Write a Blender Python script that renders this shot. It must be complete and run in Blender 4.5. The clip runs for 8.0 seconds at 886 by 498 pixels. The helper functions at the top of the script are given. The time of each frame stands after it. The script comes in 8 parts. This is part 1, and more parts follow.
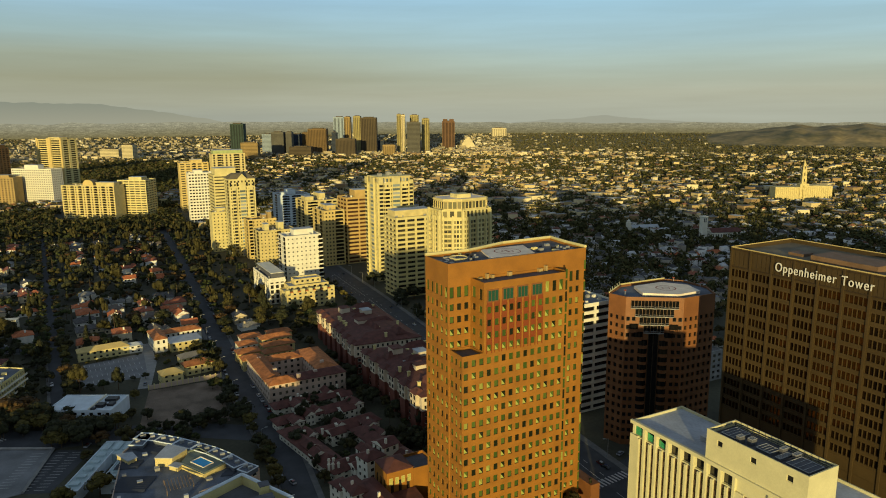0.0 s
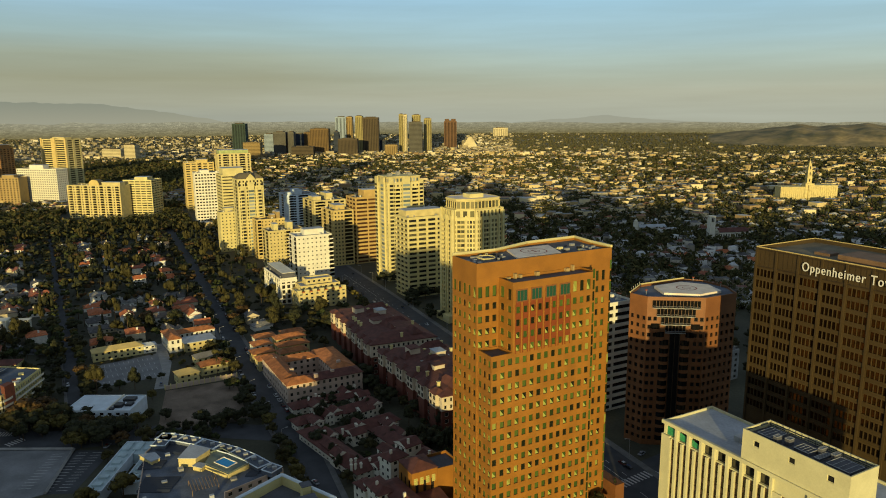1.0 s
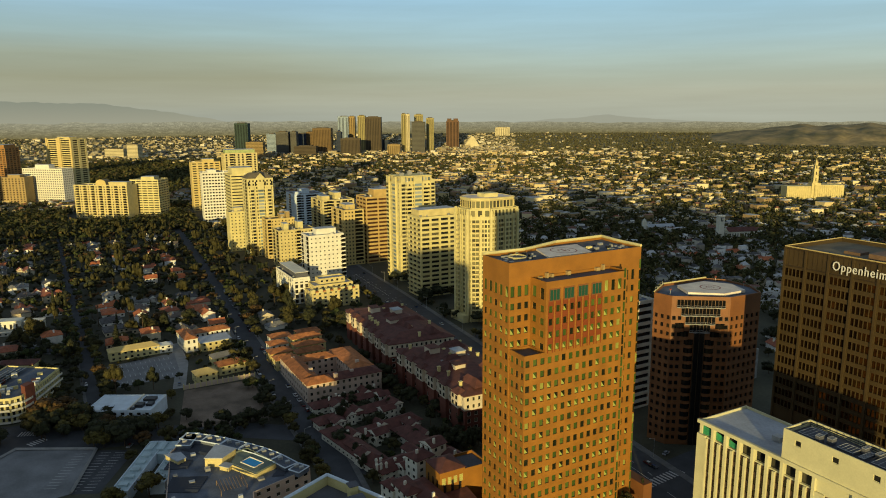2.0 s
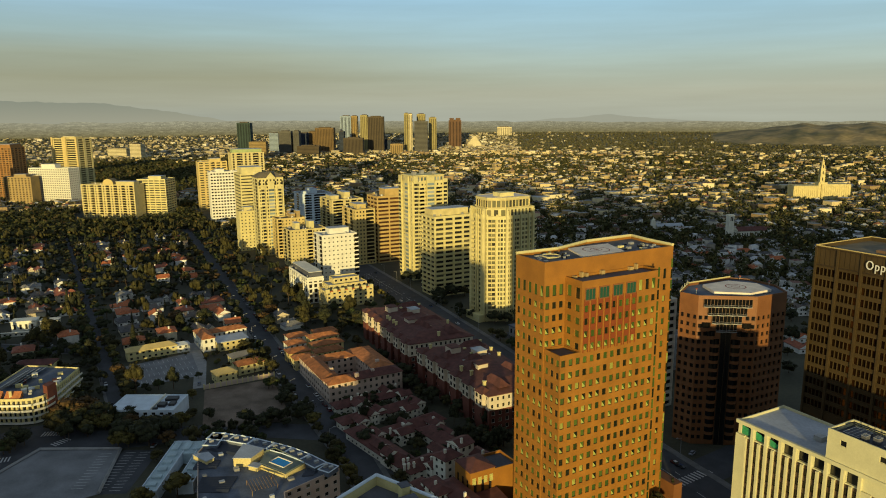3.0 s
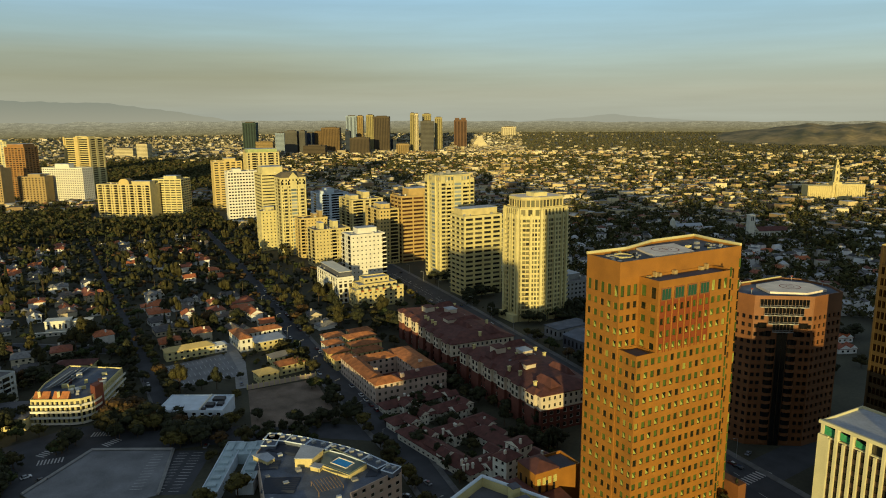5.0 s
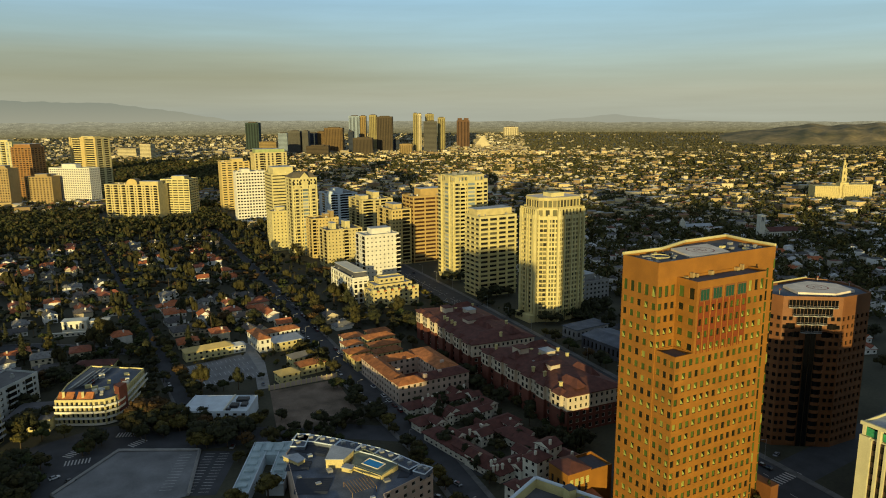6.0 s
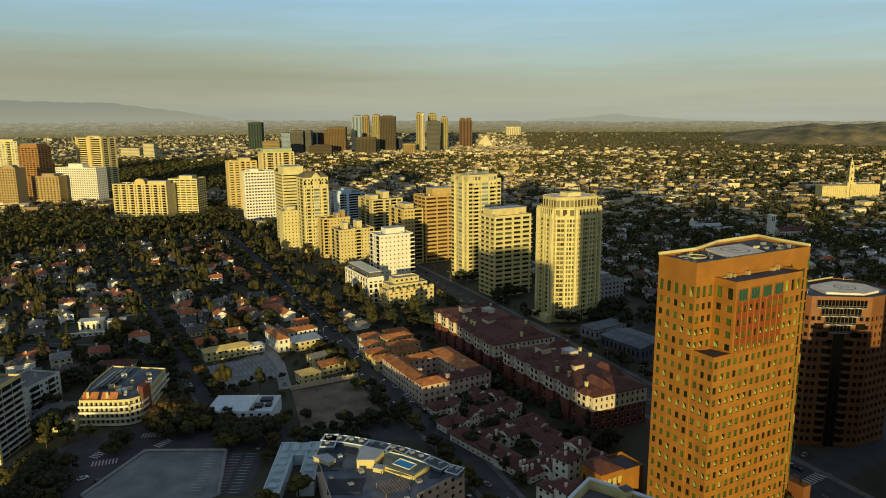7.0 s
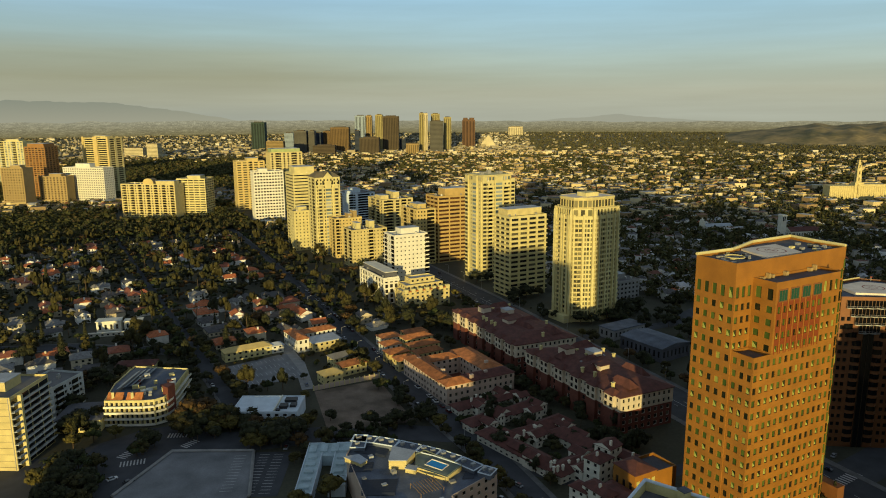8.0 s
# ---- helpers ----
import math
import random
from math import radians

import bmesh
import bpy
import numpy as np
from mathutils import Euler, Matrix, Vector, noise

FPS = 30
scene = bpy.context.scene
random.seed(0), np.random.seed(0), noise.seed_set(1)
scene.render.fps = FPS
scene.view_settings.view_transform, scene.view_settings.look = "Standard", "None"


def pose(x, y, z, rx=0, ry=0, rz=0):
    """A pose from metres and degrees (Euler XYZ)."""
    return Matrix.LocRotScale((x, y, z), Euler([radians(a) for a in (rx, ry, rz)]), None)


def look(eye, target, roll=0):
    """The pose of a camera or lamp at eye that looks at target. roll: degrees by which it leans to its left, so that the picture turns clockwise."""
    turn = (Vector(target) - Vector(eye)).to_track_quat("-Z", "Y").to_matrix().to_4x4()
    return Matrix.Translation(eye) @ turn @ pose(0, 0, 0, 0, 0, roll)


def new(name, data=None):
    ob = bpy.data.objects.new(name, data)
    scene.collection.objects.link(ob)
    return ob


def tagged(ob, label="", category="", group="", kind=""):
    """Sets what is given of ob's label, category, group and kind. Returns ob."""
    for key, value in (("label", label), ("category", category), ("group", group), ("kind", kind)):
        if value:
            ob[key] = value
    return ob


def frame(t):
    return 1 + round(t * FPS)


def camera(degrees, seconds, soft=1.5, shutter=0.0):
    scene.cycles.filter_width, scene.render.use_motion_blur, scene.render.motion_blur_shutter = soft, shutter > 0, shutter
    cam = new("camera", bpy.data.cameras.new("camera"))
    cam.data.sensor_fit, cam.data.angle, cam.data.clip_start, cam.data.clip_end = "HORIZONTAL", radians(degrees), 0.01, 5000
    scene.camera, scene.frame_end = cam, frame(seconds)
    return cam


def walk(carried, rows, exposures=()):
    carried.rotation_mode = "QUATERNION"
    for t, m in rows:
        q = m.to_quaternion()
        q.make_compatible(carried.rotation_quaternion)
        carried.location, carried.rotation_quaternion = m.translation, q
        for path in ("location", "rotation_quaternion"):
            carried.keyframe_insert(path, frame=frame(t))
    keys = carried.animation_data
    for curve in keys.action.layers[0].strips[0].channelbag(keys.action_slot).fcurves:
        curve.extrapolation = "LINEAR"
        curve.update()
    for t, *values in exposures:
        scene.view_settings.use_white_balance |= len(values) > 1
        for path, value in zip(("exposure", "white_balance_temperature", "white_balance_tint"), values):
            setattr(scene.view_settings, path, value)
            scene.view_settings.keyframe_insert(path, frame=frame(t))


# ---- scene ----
cam = camera(65.0, 8.0, 1.0)
METRES, EYE, TILT, LEAN, TURN = 95.0, 152.0, 1.45, 0.0, -28.4
ROWS = [
    (0.0, 0.0, 0.0, 0.0, -0.08, -12.28, 0.37),
    (0.5, -0.0491, 0.0022, -0.0003, -0.08, -12.29, 0.38),
    (1.0, -0.1018, 0.0047, -0.0006, -0.1, -12.29, 0.39),
    (1.5, -0.1572, 0.0075, -0.0016, -0.1, -12.3, 0.4),
    (3.0, -0.3398, 0.0187, -0.0045, -0.12, -12.35, 0.41),
    (3.5, -0.4035, 0.0218, -0.0053, -0.12, -12.36, 0.41),
    (4.0, -0.4685, 0.0249, -0.0058, -0.12, -12.34, 0.41),
    (4.5, -0.5342, 0.0275, -0.0058, -0.12, -12.36, 0.41),
    (6.0, -0.733, 0.0365, -0.0051, -0.12, -12.34, 0.38),
    (6.5, -0.796, 0.0391, -0.0044, -0.12, -12.36, 0.38),
    (7.0, -0.8637, 0.0429, -0.004, -0.12, -12.37, 0.38),
    (7.5, -0.9313, 0.0463, -0.0036, -0.12, -12.38, 0.37),
    (8.0, -0.9986, 0.0502, -0.0037, -0.11, -12.37, 0.36),
]
walk(cam, [(t, pose(0, 0, EYE, TILT, LEAN, TURN) @ pose(METRES * x, METRES * y, METRES * z, 90 + pitch, roll, yaw)) for t, x, y, z, yaw, pitch, roll in ROWS])

# ---- world, sun ----
SUN_AZ, SUN_EL = 33.7, 4.8          # degrees from +y towards +x along which the light travels, and its height


def build_world():
    w = bpy.data.worlds.new("world")
    scene.world = w
    w.use_nodes = True
    nt = w.node_tree
    nt.nodes.clear()
    out = nt.nodes.new("ShaderNodeOutputWorld")
    bg = nt.nodes.new("ShaderNodeBackground")
    sky = nt.nodes.new("ShaderNodeTexSky")
    sky.sky_type = "NISHITA"
    sky.sun_disc = False
    sky.sun_elevation = radians(SUN_EL)
    sky.sun_rotation = radians(180 + SUN_AZ)
    sky.air_density, sky.dust_density, sky.ozone_density = 1.2, 2.0, 1.0
    tc = nt.nodes.new("ShaderNodeTexCoord")
    sep = nt.nodes.new("ShaderNodeSeparateXYZ")
    nt.links.new(tc.outputs["Generated"], sep.inputs[0])
    # smog layer over the basin, clearing upwards into blue
    ramp = nt.nodes.new("ShaderNodeValToRGB")
    e = ramp.color_ramp.elements
    e[0].position, e[0].color = 0.0, (0.36, 0.385, 0.32, 1)
    e[1].position, e[1].color = 1.0, (0.148, 0.19, 0.245, 1)
    for p, col in ((0.02, (0.385, 0.405, 0.315)), (0.05, (0.305, 0.322, 0.232)), (0.08, (0.335, 0.395, 0.325)),
                   (0.11, (0.335, 0.49, 0.52)), (0.16, (0.31, 0.53, 0.71)), (0.28, (0.295, 0.385, 0.465)), (0.5, (0.205, 0.262, 0.328))):
        k = e.new(p)
        k.color = (*col, 1)
    nt.links.new(sep.outputs["Z"], ramp.inputs[0])
    # clearer air away from the smog
    clear = nt.nodes.new("ShaderNodeValToRGB")
    e = clear.color_ramp.elements
    e[0].position, e[0].color = 0.0, (0.37, 0.39, 0.315, 1)
    e[1].position, e[1].color = 1.0, (0.148, 0.19, 0.245, 1)
    for p, col in ((0.03, (0.40, 0.425, 0.335)), (0.05, (0.38, 0.445, 0.375)), (0.075, (0.355, 0.465, 0.44)), (0.1, (0.33, 0.49, 0.54)), (0.15, (0.305, 0.52, 0.66)), (0.28, (0.295, 0.385, 0.465)), (0.5, (0.205, 0.262, 0.328))):
        k = e.new(p)
        k.color = (*col, 1)
    nt.links.new(sep.outputs["Z"], clear.inputs[0])
    part_ = nt.nodes.new("ShaderNodeMapRange")
    part_.inputs[1].default_value, part_.inputs[2].default_value = 0.25, 0.62
    nt.links.new(sep.outputs["X"], part_.inputs[0])
    both = nt.nodes.new("ShaderNodeMix")
    both.data_type = "RGBA"
    nt.links.new(part_.outputs[0], both.inputs[0])
    nt.links.new(ramp.outputs[0], both.inputs[6])
    nt.links.new(clear.outputs[0], both.inputs[7])
    # stretched cloud streaks
    mp = nt.nodes.new("ShaderNodeMapping")
    mp.inputs["Scale"].default_value = (1.1, 1.1, 17.0)
    nt.links.new(tc.outputs["Generated"], mp.inputs[0])
    nz = nt.nodes.new("ShaderNodeTexNoise")
    nz.inputs["Scale"].default_value = 2.2
    nz.inputs["Detail"].default_value = 5.0
    nz.inputs["Roughness"].default_value = 0.55
    nt.links.new(mp.outputs[0], nz.inputs["Vector"])
    cr = nt.nodes.new("ShaderNodeValToRGB")
    cr.color_ramp.elements[0].position, cr.color_ramp.elements[0].color = 0.35, (0.93, 0.915, 0.895, 1)
    cr.color_ramp.elements[1].position, cr.color_ramp.elements[1].color = 0.68, (1.05, 1.05, 1.05, 1)
    nt.links.new(nz.outputs["Fac"], cr.inputs[0])
    mul = nt.nodes.new("ShaderNodeMix")
    mul.data_type, mul.blend_type = "RGBA", "MULTIPLY"
    mul.inputs[0].default_value = 1.0
    nt.links.new(both.outputs[2], mul.inputs[6])
    nt.links.new(cr.outputs[0], mul.inputs[7])
    # lighter away from the smog
    side = nt.nodes.new("ShaderNodeMapRange")
    side.inputs[1].default_value, side.inputs[2].default_value = 0.1, 0.6
    side.inputs[3].default_value, side.inputs[4].default_value = 1.0, 1.1
    nt.links.new(sep.outputs["X"], side.inputs[0])
    lift = nt.nodes.new("ShaderNodeMix")
    lift.data_type, lift.blend_type = "RGBA", "MULTIPLY"
    lift.inputs[0].default_value = 1.0
    nt.links.new(mul.outputs[2], lift.inputs[6])
    nt.links.new(side.outputs[0], lift.inputs[7])
    mul = lift
    # physical sky underneath
    sc = nt.nodes.new("ShaderNodeMix")
    sc.data_type, sc.blend_type = "RGBA", "ADD"
    sc.inputs[0].default_value = 0.012
    nt.links.new(mul.outputs[2], sc.inputs[6])
    nt.links.new(sky.outputs[0], sc.inputs[7])
    nt.links.new(sc.outputs[2], bg.inputs["Color"])
    bg.inputs["Strength"].default_value = 1.0
    nt.links.new(bg.outputs[0], out.inputs[0])


build_world()
sun_data = bpy.data.lights.new("sun", "SUN")
sun_data.energy, sun_data.angle, sun_data.color = 5.0, radians(0.6), (1.0, 0.80, 0.34)
sun = new("sun", sun_data)
ca, sa = math.cos(radians(SUN_EL)), math.sin(radians(SUN_EL))
TRAVEL = Vector((math.sin(radians(SUN_AZ)) * ca, math.cos(radians(SUN_AZ)) * ca, -sa))
sun.matrix_world = look((-900, -1200, 300), Vector((-900, -1200, 300)) + TRAVEL)


# ---- materials ----
def material(name, col, rough=0.8, vary=0.25, scale=0.5, fine=6.0, metal=0.0, bump=0.0, tint=None, rand=0.0, island=0.0, spec=0.4, col2=None):
    """A surface with stains at scale, grain at fine (cycles a metre); rand varies it from object to object, island from piece to piece."""
    m = bpy.data.materials.new(name)
    m.use_nodes = True
    nt = m.node_tree
    b = nt.nodes["Principled BSDF"]
    tc = nt.nodes.new("ShaderNodeTexCoord")
    n1 = nt.nodes.new("ShaderNodeTexNoise")
    n1.inputs["Scale"].default_value, n1.inputs["Detail"].default_value = scale, 5.0
    n2 = nt.nodes.new("ShaderNodeTexNoise")
    n2.inputs["Scale"].default_value, n2.inputs["Detail"].default_value = fine, 3.0
    nt.links.new(tc.outputs["Object"], n1.inputs["Vector"])
    nt.links.new(tc.outputs["Object"], n2.inputs["Vector"])
    mx = nt.nodes.new("ShaderNodeMix")
    mx.data_type = "RGBA"
    d = col2 or tuple(c * (1 - vary) for c in col)
    mx.inputs[6].default_value = (*d, 1)
    mx.inputs[7].default_value = (*tuple(min(1, c * (1 + 0.5 * vary)) for c in col), 1)
    mr = nt.nodes.new("ShaderNodeMapRange")
    mr.inputs[1].default_value, mr.inputs[2].default_value = 0.32, 0.68
    nt.links.new(n1.outputs["Fac"], mr.inputs[0])
    nt.links.new(mr.outputs[0], mx.inputs[0])
    last = mx.outputs[2]
    g = nt.nodes.new("ShaderNodeMix")
    g.data_type, g.blend_type = "RGBA", "MULTIPLY"
    g.inputs[0].default_value = 1.0
    gr = nt.nodes.new("ShaderNodeMapRange")
    gr.inputs[1].default_value, gr.inputs[2].default_value = 0.3, 0.7
    gr.inputs[3].default_value, gr.inputs[4].default_value = 1 - 0.5 * vary, 1 + 0.3 * vary
    nt.links.new(n2.outputs["Fac"], gr.inputs[0])
    nt.links.new(last, g.inputs[6])
    nt.links.new(gr.outputs[0], g.inputs[7])
    last = g.outputs[2]
    src = None
    if rand:
        src, amount = nt.nodes.new("ShaderNodeObjectInfo").outputs["Random"], rand
    if island:
        src, amount = nt.nodes.new("ShaderNodeNewGeometry").outputs["Random Per Island"], island
    if src:
        if tint:
            t = nt.nodes.new("ShaderNodeMix")
            t.data_type = "RGBA"
            t.inputs[7].default_value = (*tint, 1)
            tr = nt.nodes.new("ShaderNodeMath")
            tr.operation = "MULTIPLY"
            tr.inputs[1].default_value = amount
            nt.links.new(src, tr.inputs[0])
            nt.links.new(tr.outputs[0], t.inputs[0])
            nt.links.new(last, t.inputs[6])
            last = t.outputs[2]
        else:
            h = nt.nodes.new("ShaderNodeHueSaturation")
            vr = nt.nodes.new("ShaderNodeMapRange")
            vr.inputs[3].default_value, vr.inputs[4].default_value = 1 - amount, 1 + amount
            nt.links.new(src, vr.inputs[0])
            nt.links.new(vr.outputs[0], h.inputs["Value"])
            nt.links.new(last, h.inputs["Color"])
            last = h.outputs[0]
    nt.links.new(last, b.inputs["Base Color"])
    b.inputs["Roughness"].default_value = rough
    b.inputs["Metallic"].default_value = metal
    b.inputs["Specular IOR Level"].default_value = spec
    if bump:
        bp = nt.nodes.new("ShaderNodeBump")
        bp.inputs["Strength"].default_value = bump
        bp.inputs["Distance"].default_value = 0.1
        nt.links.new(n2.outputs["Fac"], bp.inputs["Height"])
        nt.links.new(bp.outputs[0], b.inputs["Normal"])
    return m


def palette(name, stops, rough=0.3, island=False, spec=0.5, wob=0.0):
    """One of several colours for each object (or each loose piece): stops are (upper bound, colour)."""
    m = bpy.data.materials.new(name)
    m.use_nodes = True
    nt = m.node_tree
    b = nt.nodes["Principled BSDF"]
    src = nt.nodes.new("ShaderNodeNewGeometry").outputs["Random Per Island"] if island else nt.nodes.new("ShaderNodeObjectInfo").outputs["Random"]
    ramp = nt.nodes.new("ShaderNodeValToRGB")
    ramp.color_ramp.interpolation = "CONSTANT"
    e = ramp.color_ramp.elements
    low = 0.0
    for i, (hi, col) in enumerate(stops):
        k = e[0] if i == 0 else (e[1] if i == 1 else e.new(low))
        k.position, k.color = low, (*col, 1)
        low = hi
    nt.links.new(src, ramp.inputs[0])
    last = ramp.outputs[0]
    if wob:
        tc = nt.nodes.new("ShaderNodeTexCoord")
        n = nt.nodes.new("ShaderNodeTexNoise")
        n.inputs["Scale"].default_value, n.inputs["Detail"].default_value = 0.7, 4.0
        nt.links.new(tc.outputs["Object"], n.inputs["Vector"])
        r = nt.nodes.new("ShaderNodeMapRange")
        r.inputs[1].default_value, r.inputs[2].default_value = 0.3, 0.7
        r.inputs[3].default_value, r.inputs[4].default_value = 1 - wob, 1 + wob
        nt.links.new(n.outputs["Fac"], r.inputs[0])
        g = nt.nodes.new("ShaderNodeMix")
        g.data_type, g.blend_type = "RGBA", "MULTIPLY"
        g.inputs[0].default_value = 1.0
        nt.links.new(last, g.inputs[6])
        nt.links.new(r.outputs[0], g.inputs[7])
        last = g.outputs[2]
    nt.links.new(last, b.inputs["Base Color"])
    b.inputs["Roughness"].default_value = rough
    b.inputs["Specular IOR Level"].default_value = spec
    return m


M_EARTH = material("earth", (0.06, 0.058, 0.034), 0.95, 0.4, 0.03, 0.6)
M_ASPHALT = material("asphalt", (0.054, 0.057, 0.063), 0.9, 0.25, 0.15, 3.0)
M_LOT = material("lot_surface", (0.195, 0.2, 0.205), 0.9, 0.3, 0.08, 2.0)
M_CONCRETE = material("concrete", (0.27, 0.268, 0.255), 0.9, 0.2, 0.3, 3.0)
M_PAVE = material("pavement_concrete", (0.14, 0.14, 0.135), 0.9, 0.25, 0.3, 3.0)
M_GREYWALL = material("pale_grey_stucco", (0.46, 0.48, 0.46), 0.85, 0.15, 0.2, 3.0)
# Lighter blue-grey solar panel: the sky's reflection is in its base colour.
M_SOLAR_SKY = material("blue_grey_solar_panel", (0.19, 0.23, 0.27), 0.35, 0.2, 0.8, 4.0, spec=0.6)
M_PAINT = material("road_paint", (0.52, 0.52, 0.5), 0.8, 0.3, 1.0, 5.0)
M_DIRT = material("bare_earth", (0.19, 0.142, 0.105), 0.95, 0.35, 0.1, 1.5, col2=(0.10, 0.075, 0.05))
M_GRASS = material("lawn", (0.06, 0.075, 0.022), 0.95, 0.35, 0.2, 3.0)
M_ORANGE = material("orange_granite", (0.292, 0.124, 0.0165), 0.6, 0.17, 0.18, 3.5, rand=0.02, bump=0.25)
M_ORANGE2 = material("orange_granite_dull", (0.205, 0.082, 0.026), 0.6, 0.22, 0.12, 2.5)
M_REDSTONE = material("red_spandrel", (0.21, 0.05, 0.013), 0.5, 0.2, 0.3, 3.0)
M_BRONZE = material("bronze_cladding", (0.062, 0.041, 0.0155), 0.6, 0.22, 0.1, 2.0, metal=0.1, spec=0.3)
M_BRONZE_D = material("bronze_pier", (0.05, 0.033, 0.016), 0.5, 0.2, 0.1, 2.0, metal=0.3)
M_CREAM = material("cream_concrete", (0.60, 0.52, 0.235), 0.8, 0.16, 0.15, 2.5)
M_WHITE = material("white_stucco", (0.70, 0.67, 0.55), 0.85, 0.12, 0.2, 3.0)
M_BEIGE = material("beige_stucco", (0.565, 0.468, 0.205), 0.85, 0.18, 0.2, 3.0)
M_TAN = material("tan_stucco", (0.36, 0.255, 0.105), 0.85, 0.14, 0.2, 3.0)
M_GOLDSTONE = material("golden_stone", (0.47, 0.32, 0.11), 0.8, 0.14, 0.2, 3.0)
M_WARM = material("warm_white_stucco", (0.55, 0.47, 0.35), 0.85, 0.14, 0.2, 3.0)
M_RUST = material("rust_stucco", (0.30, 0.15, 0.045), 0.85, 0.14, 0.2, 3.0)
M_GREENROOF = material("green_copper_roof", (0.36, 0.42, 0.17), 0.7, 0.2, 0.2, 3.0)
M_OCHRE = material("ochre_stucco", (0.55, 0.42, 0.16), 0.85, 0.14, 0.2, 3.0)
M_PINK = material("pink_stucco", (0.52, 0.40, 0.31), 0.85, 0.14, 0.2, 3.0)
M_BRICK = material("red_brick", (0.15, 0.045, 0.027), 0.85, 0.25, 0.4, 6.0)
M_BLUEWHITE = material("cool_white_panel", (0.60, 0.68, 0.74), 0.7, 0.14, 0.2, 3.0)
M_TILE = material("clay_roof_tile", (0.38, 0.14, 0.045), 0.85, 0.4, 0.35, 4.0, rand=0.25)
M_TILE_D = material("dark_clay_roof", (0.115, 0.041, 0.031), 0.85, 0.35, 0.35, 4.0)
M_ROOF = material("roof_gravel", (0.16, 0.155, 0.15), 0.95, 0.3, 0.12, 2.0)
M_ROOF_L = material("pale_roof_membrane", (0.40, 0.43, 0.46), 0.85, 0.25, 0.1, 1.2)
M_ROOF_D = material("dark_roof_membrane", (0.10, 0.102, 0.115), 0.9, 0.3, 0.12, 1.5)
M_ROOF_B = material("blue_grey_roof", (0.115, 0.135, 0.17), 0.9, 0.35, 0.14, 1.5)
M_ROOF_BR = material("brown_gravel_roof", (0.17, 0.14, 0.085), 0.95, 0.3, 0.12, 2.0)
# Lighter ground for the far rings: haze is put into the colour.
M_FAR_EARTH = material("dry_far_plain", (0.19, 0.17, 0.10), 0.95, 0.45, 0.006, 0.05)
M_TEALROOF = material("pale_teal_roof", (0.42, 0.53, 0.56), 0.8, 0.2, 0.25, 2.0)
M_TIMBER = material("weathered_timber", (0.24, 0.155, 0.08), 0.85, 0.3, 0.6, 6.0)
M_METAL = material("galvanised_metal", (0.42, 0.42, 0.40), 0.5, 0.2, 0.6, 4.0, metal=0.5)
M_DARK = material("dark_metal", (0.03, 0.03, 0.033), 0.5, 0.2, 0.6, 4.0, metal=0.4)
M_PLANT = material("brown_plant_housing", (0.17, 0.10, 0.055), 0.8, 0.25, 0.3, 3.0)
M_PADRED = material("pad_marking", (0.28, 0.07, 0.045), 0.8, 0.2, 0.6, 4.0)
M_PAD = material("pad_concrete", (0.72, 0.63, 0.52), 0.85, 0.15, 0.2, 2.0)
M_POOL = material("pool_water", (0.02, 0.36, 0.66), 0.15, 0.15, 0.4, 2.0, spec=0.2)
M_DECK = material("pool_deck", (0.16, 0.19, 0.15), 0.9, 0.2, 0.3, 3.0)
M_SOLAR = material("solar_panel", (0.022, 0.028, 0.042), 0.55, 0.2, 0.8, 4.0, spec=0.6)
M_TRUNK = material("bark", (0.09, 0.06, 0.035), 0.95, 0.3, 0.8, 6.0)
M_LETTER = material("white_letter", (0.62, 0.61, 0.56), 0.6, 0.05, 0.5, 4.0)
M_HILL = material("far_hillside", (0.235, 0.178, 0.08), 0.95, 0.5, 0.011, 0.05, col2=(0.075, 0.078, 0.038))
M_SHINGLE = palette("shingle_roof", ((0.22, (0.085, 0.08, 0.078)), (0.40, (0.13, 0.105, 0.085)), (0.66, (0.40, 0.12, 0.042)), (0.82, (0.19, 0.185, 0.175)), (1.0, (0.27, 0.085, 0.042))), 0.9, wob=0.3)
M_HOUSE = palette("house_stucco", ((0.35, (0.70, 0.67, 0.58)), (0.6, (0.56, 0.49, 0.34)), (0.8, (0.50, 0.42, 0.28)), (1.0, (0.74, 0.73, 0.68))), 0.9, wob=0.12)
M_FARWALL = palette("far_wall", ((0.3, (0.56, 0.44, 0.21)), (0.55, (0.42, 0.31, 0.13)), (0.75, (0.28, 0.19, 0.085)), (1.0, (0.66, 0.55, 0.32))), 0.9, island=True)
# Muted walls for the farthest houses, haze painted in as lower contrast.
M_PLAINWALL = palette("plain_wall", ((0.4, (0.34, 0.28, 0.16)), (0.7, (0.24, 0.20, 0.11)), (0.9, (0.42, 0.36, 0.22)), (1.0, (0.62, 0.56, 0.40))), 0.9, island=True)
# Whiter walls and darker roofs: house palettes toned for shade by their colour.
M_NEARWALL = palette("shaded_house_wall", ((0.6, (0.76, 0.75, 0.72)), (0.8, (0.50, 0.46, 0.38)), (1.0, (0.28, 0.25, 0.2))), 0.9, island=True)
M_NEARROOF = palette("shaded_house_roof", ((0.35, (0.07, 0.068, 0.068)), (0.52, (0.14, 0.055, 0.035)), (0.78, (0.13, 0.125, 0.125)), (1.0, (0.46, 0.47, 0.48))), 0.9, island=True)
M_FARROOF = palette("far_roof", ((0.3, (0.09, 0.085, 0.08)), (0.5, (0.21, 0.09, 0.045)), (0.78, (0.17, 0.165, 0.15)), (1.0, (0.42, 0.41, 0.38))), 0.9, island=True)
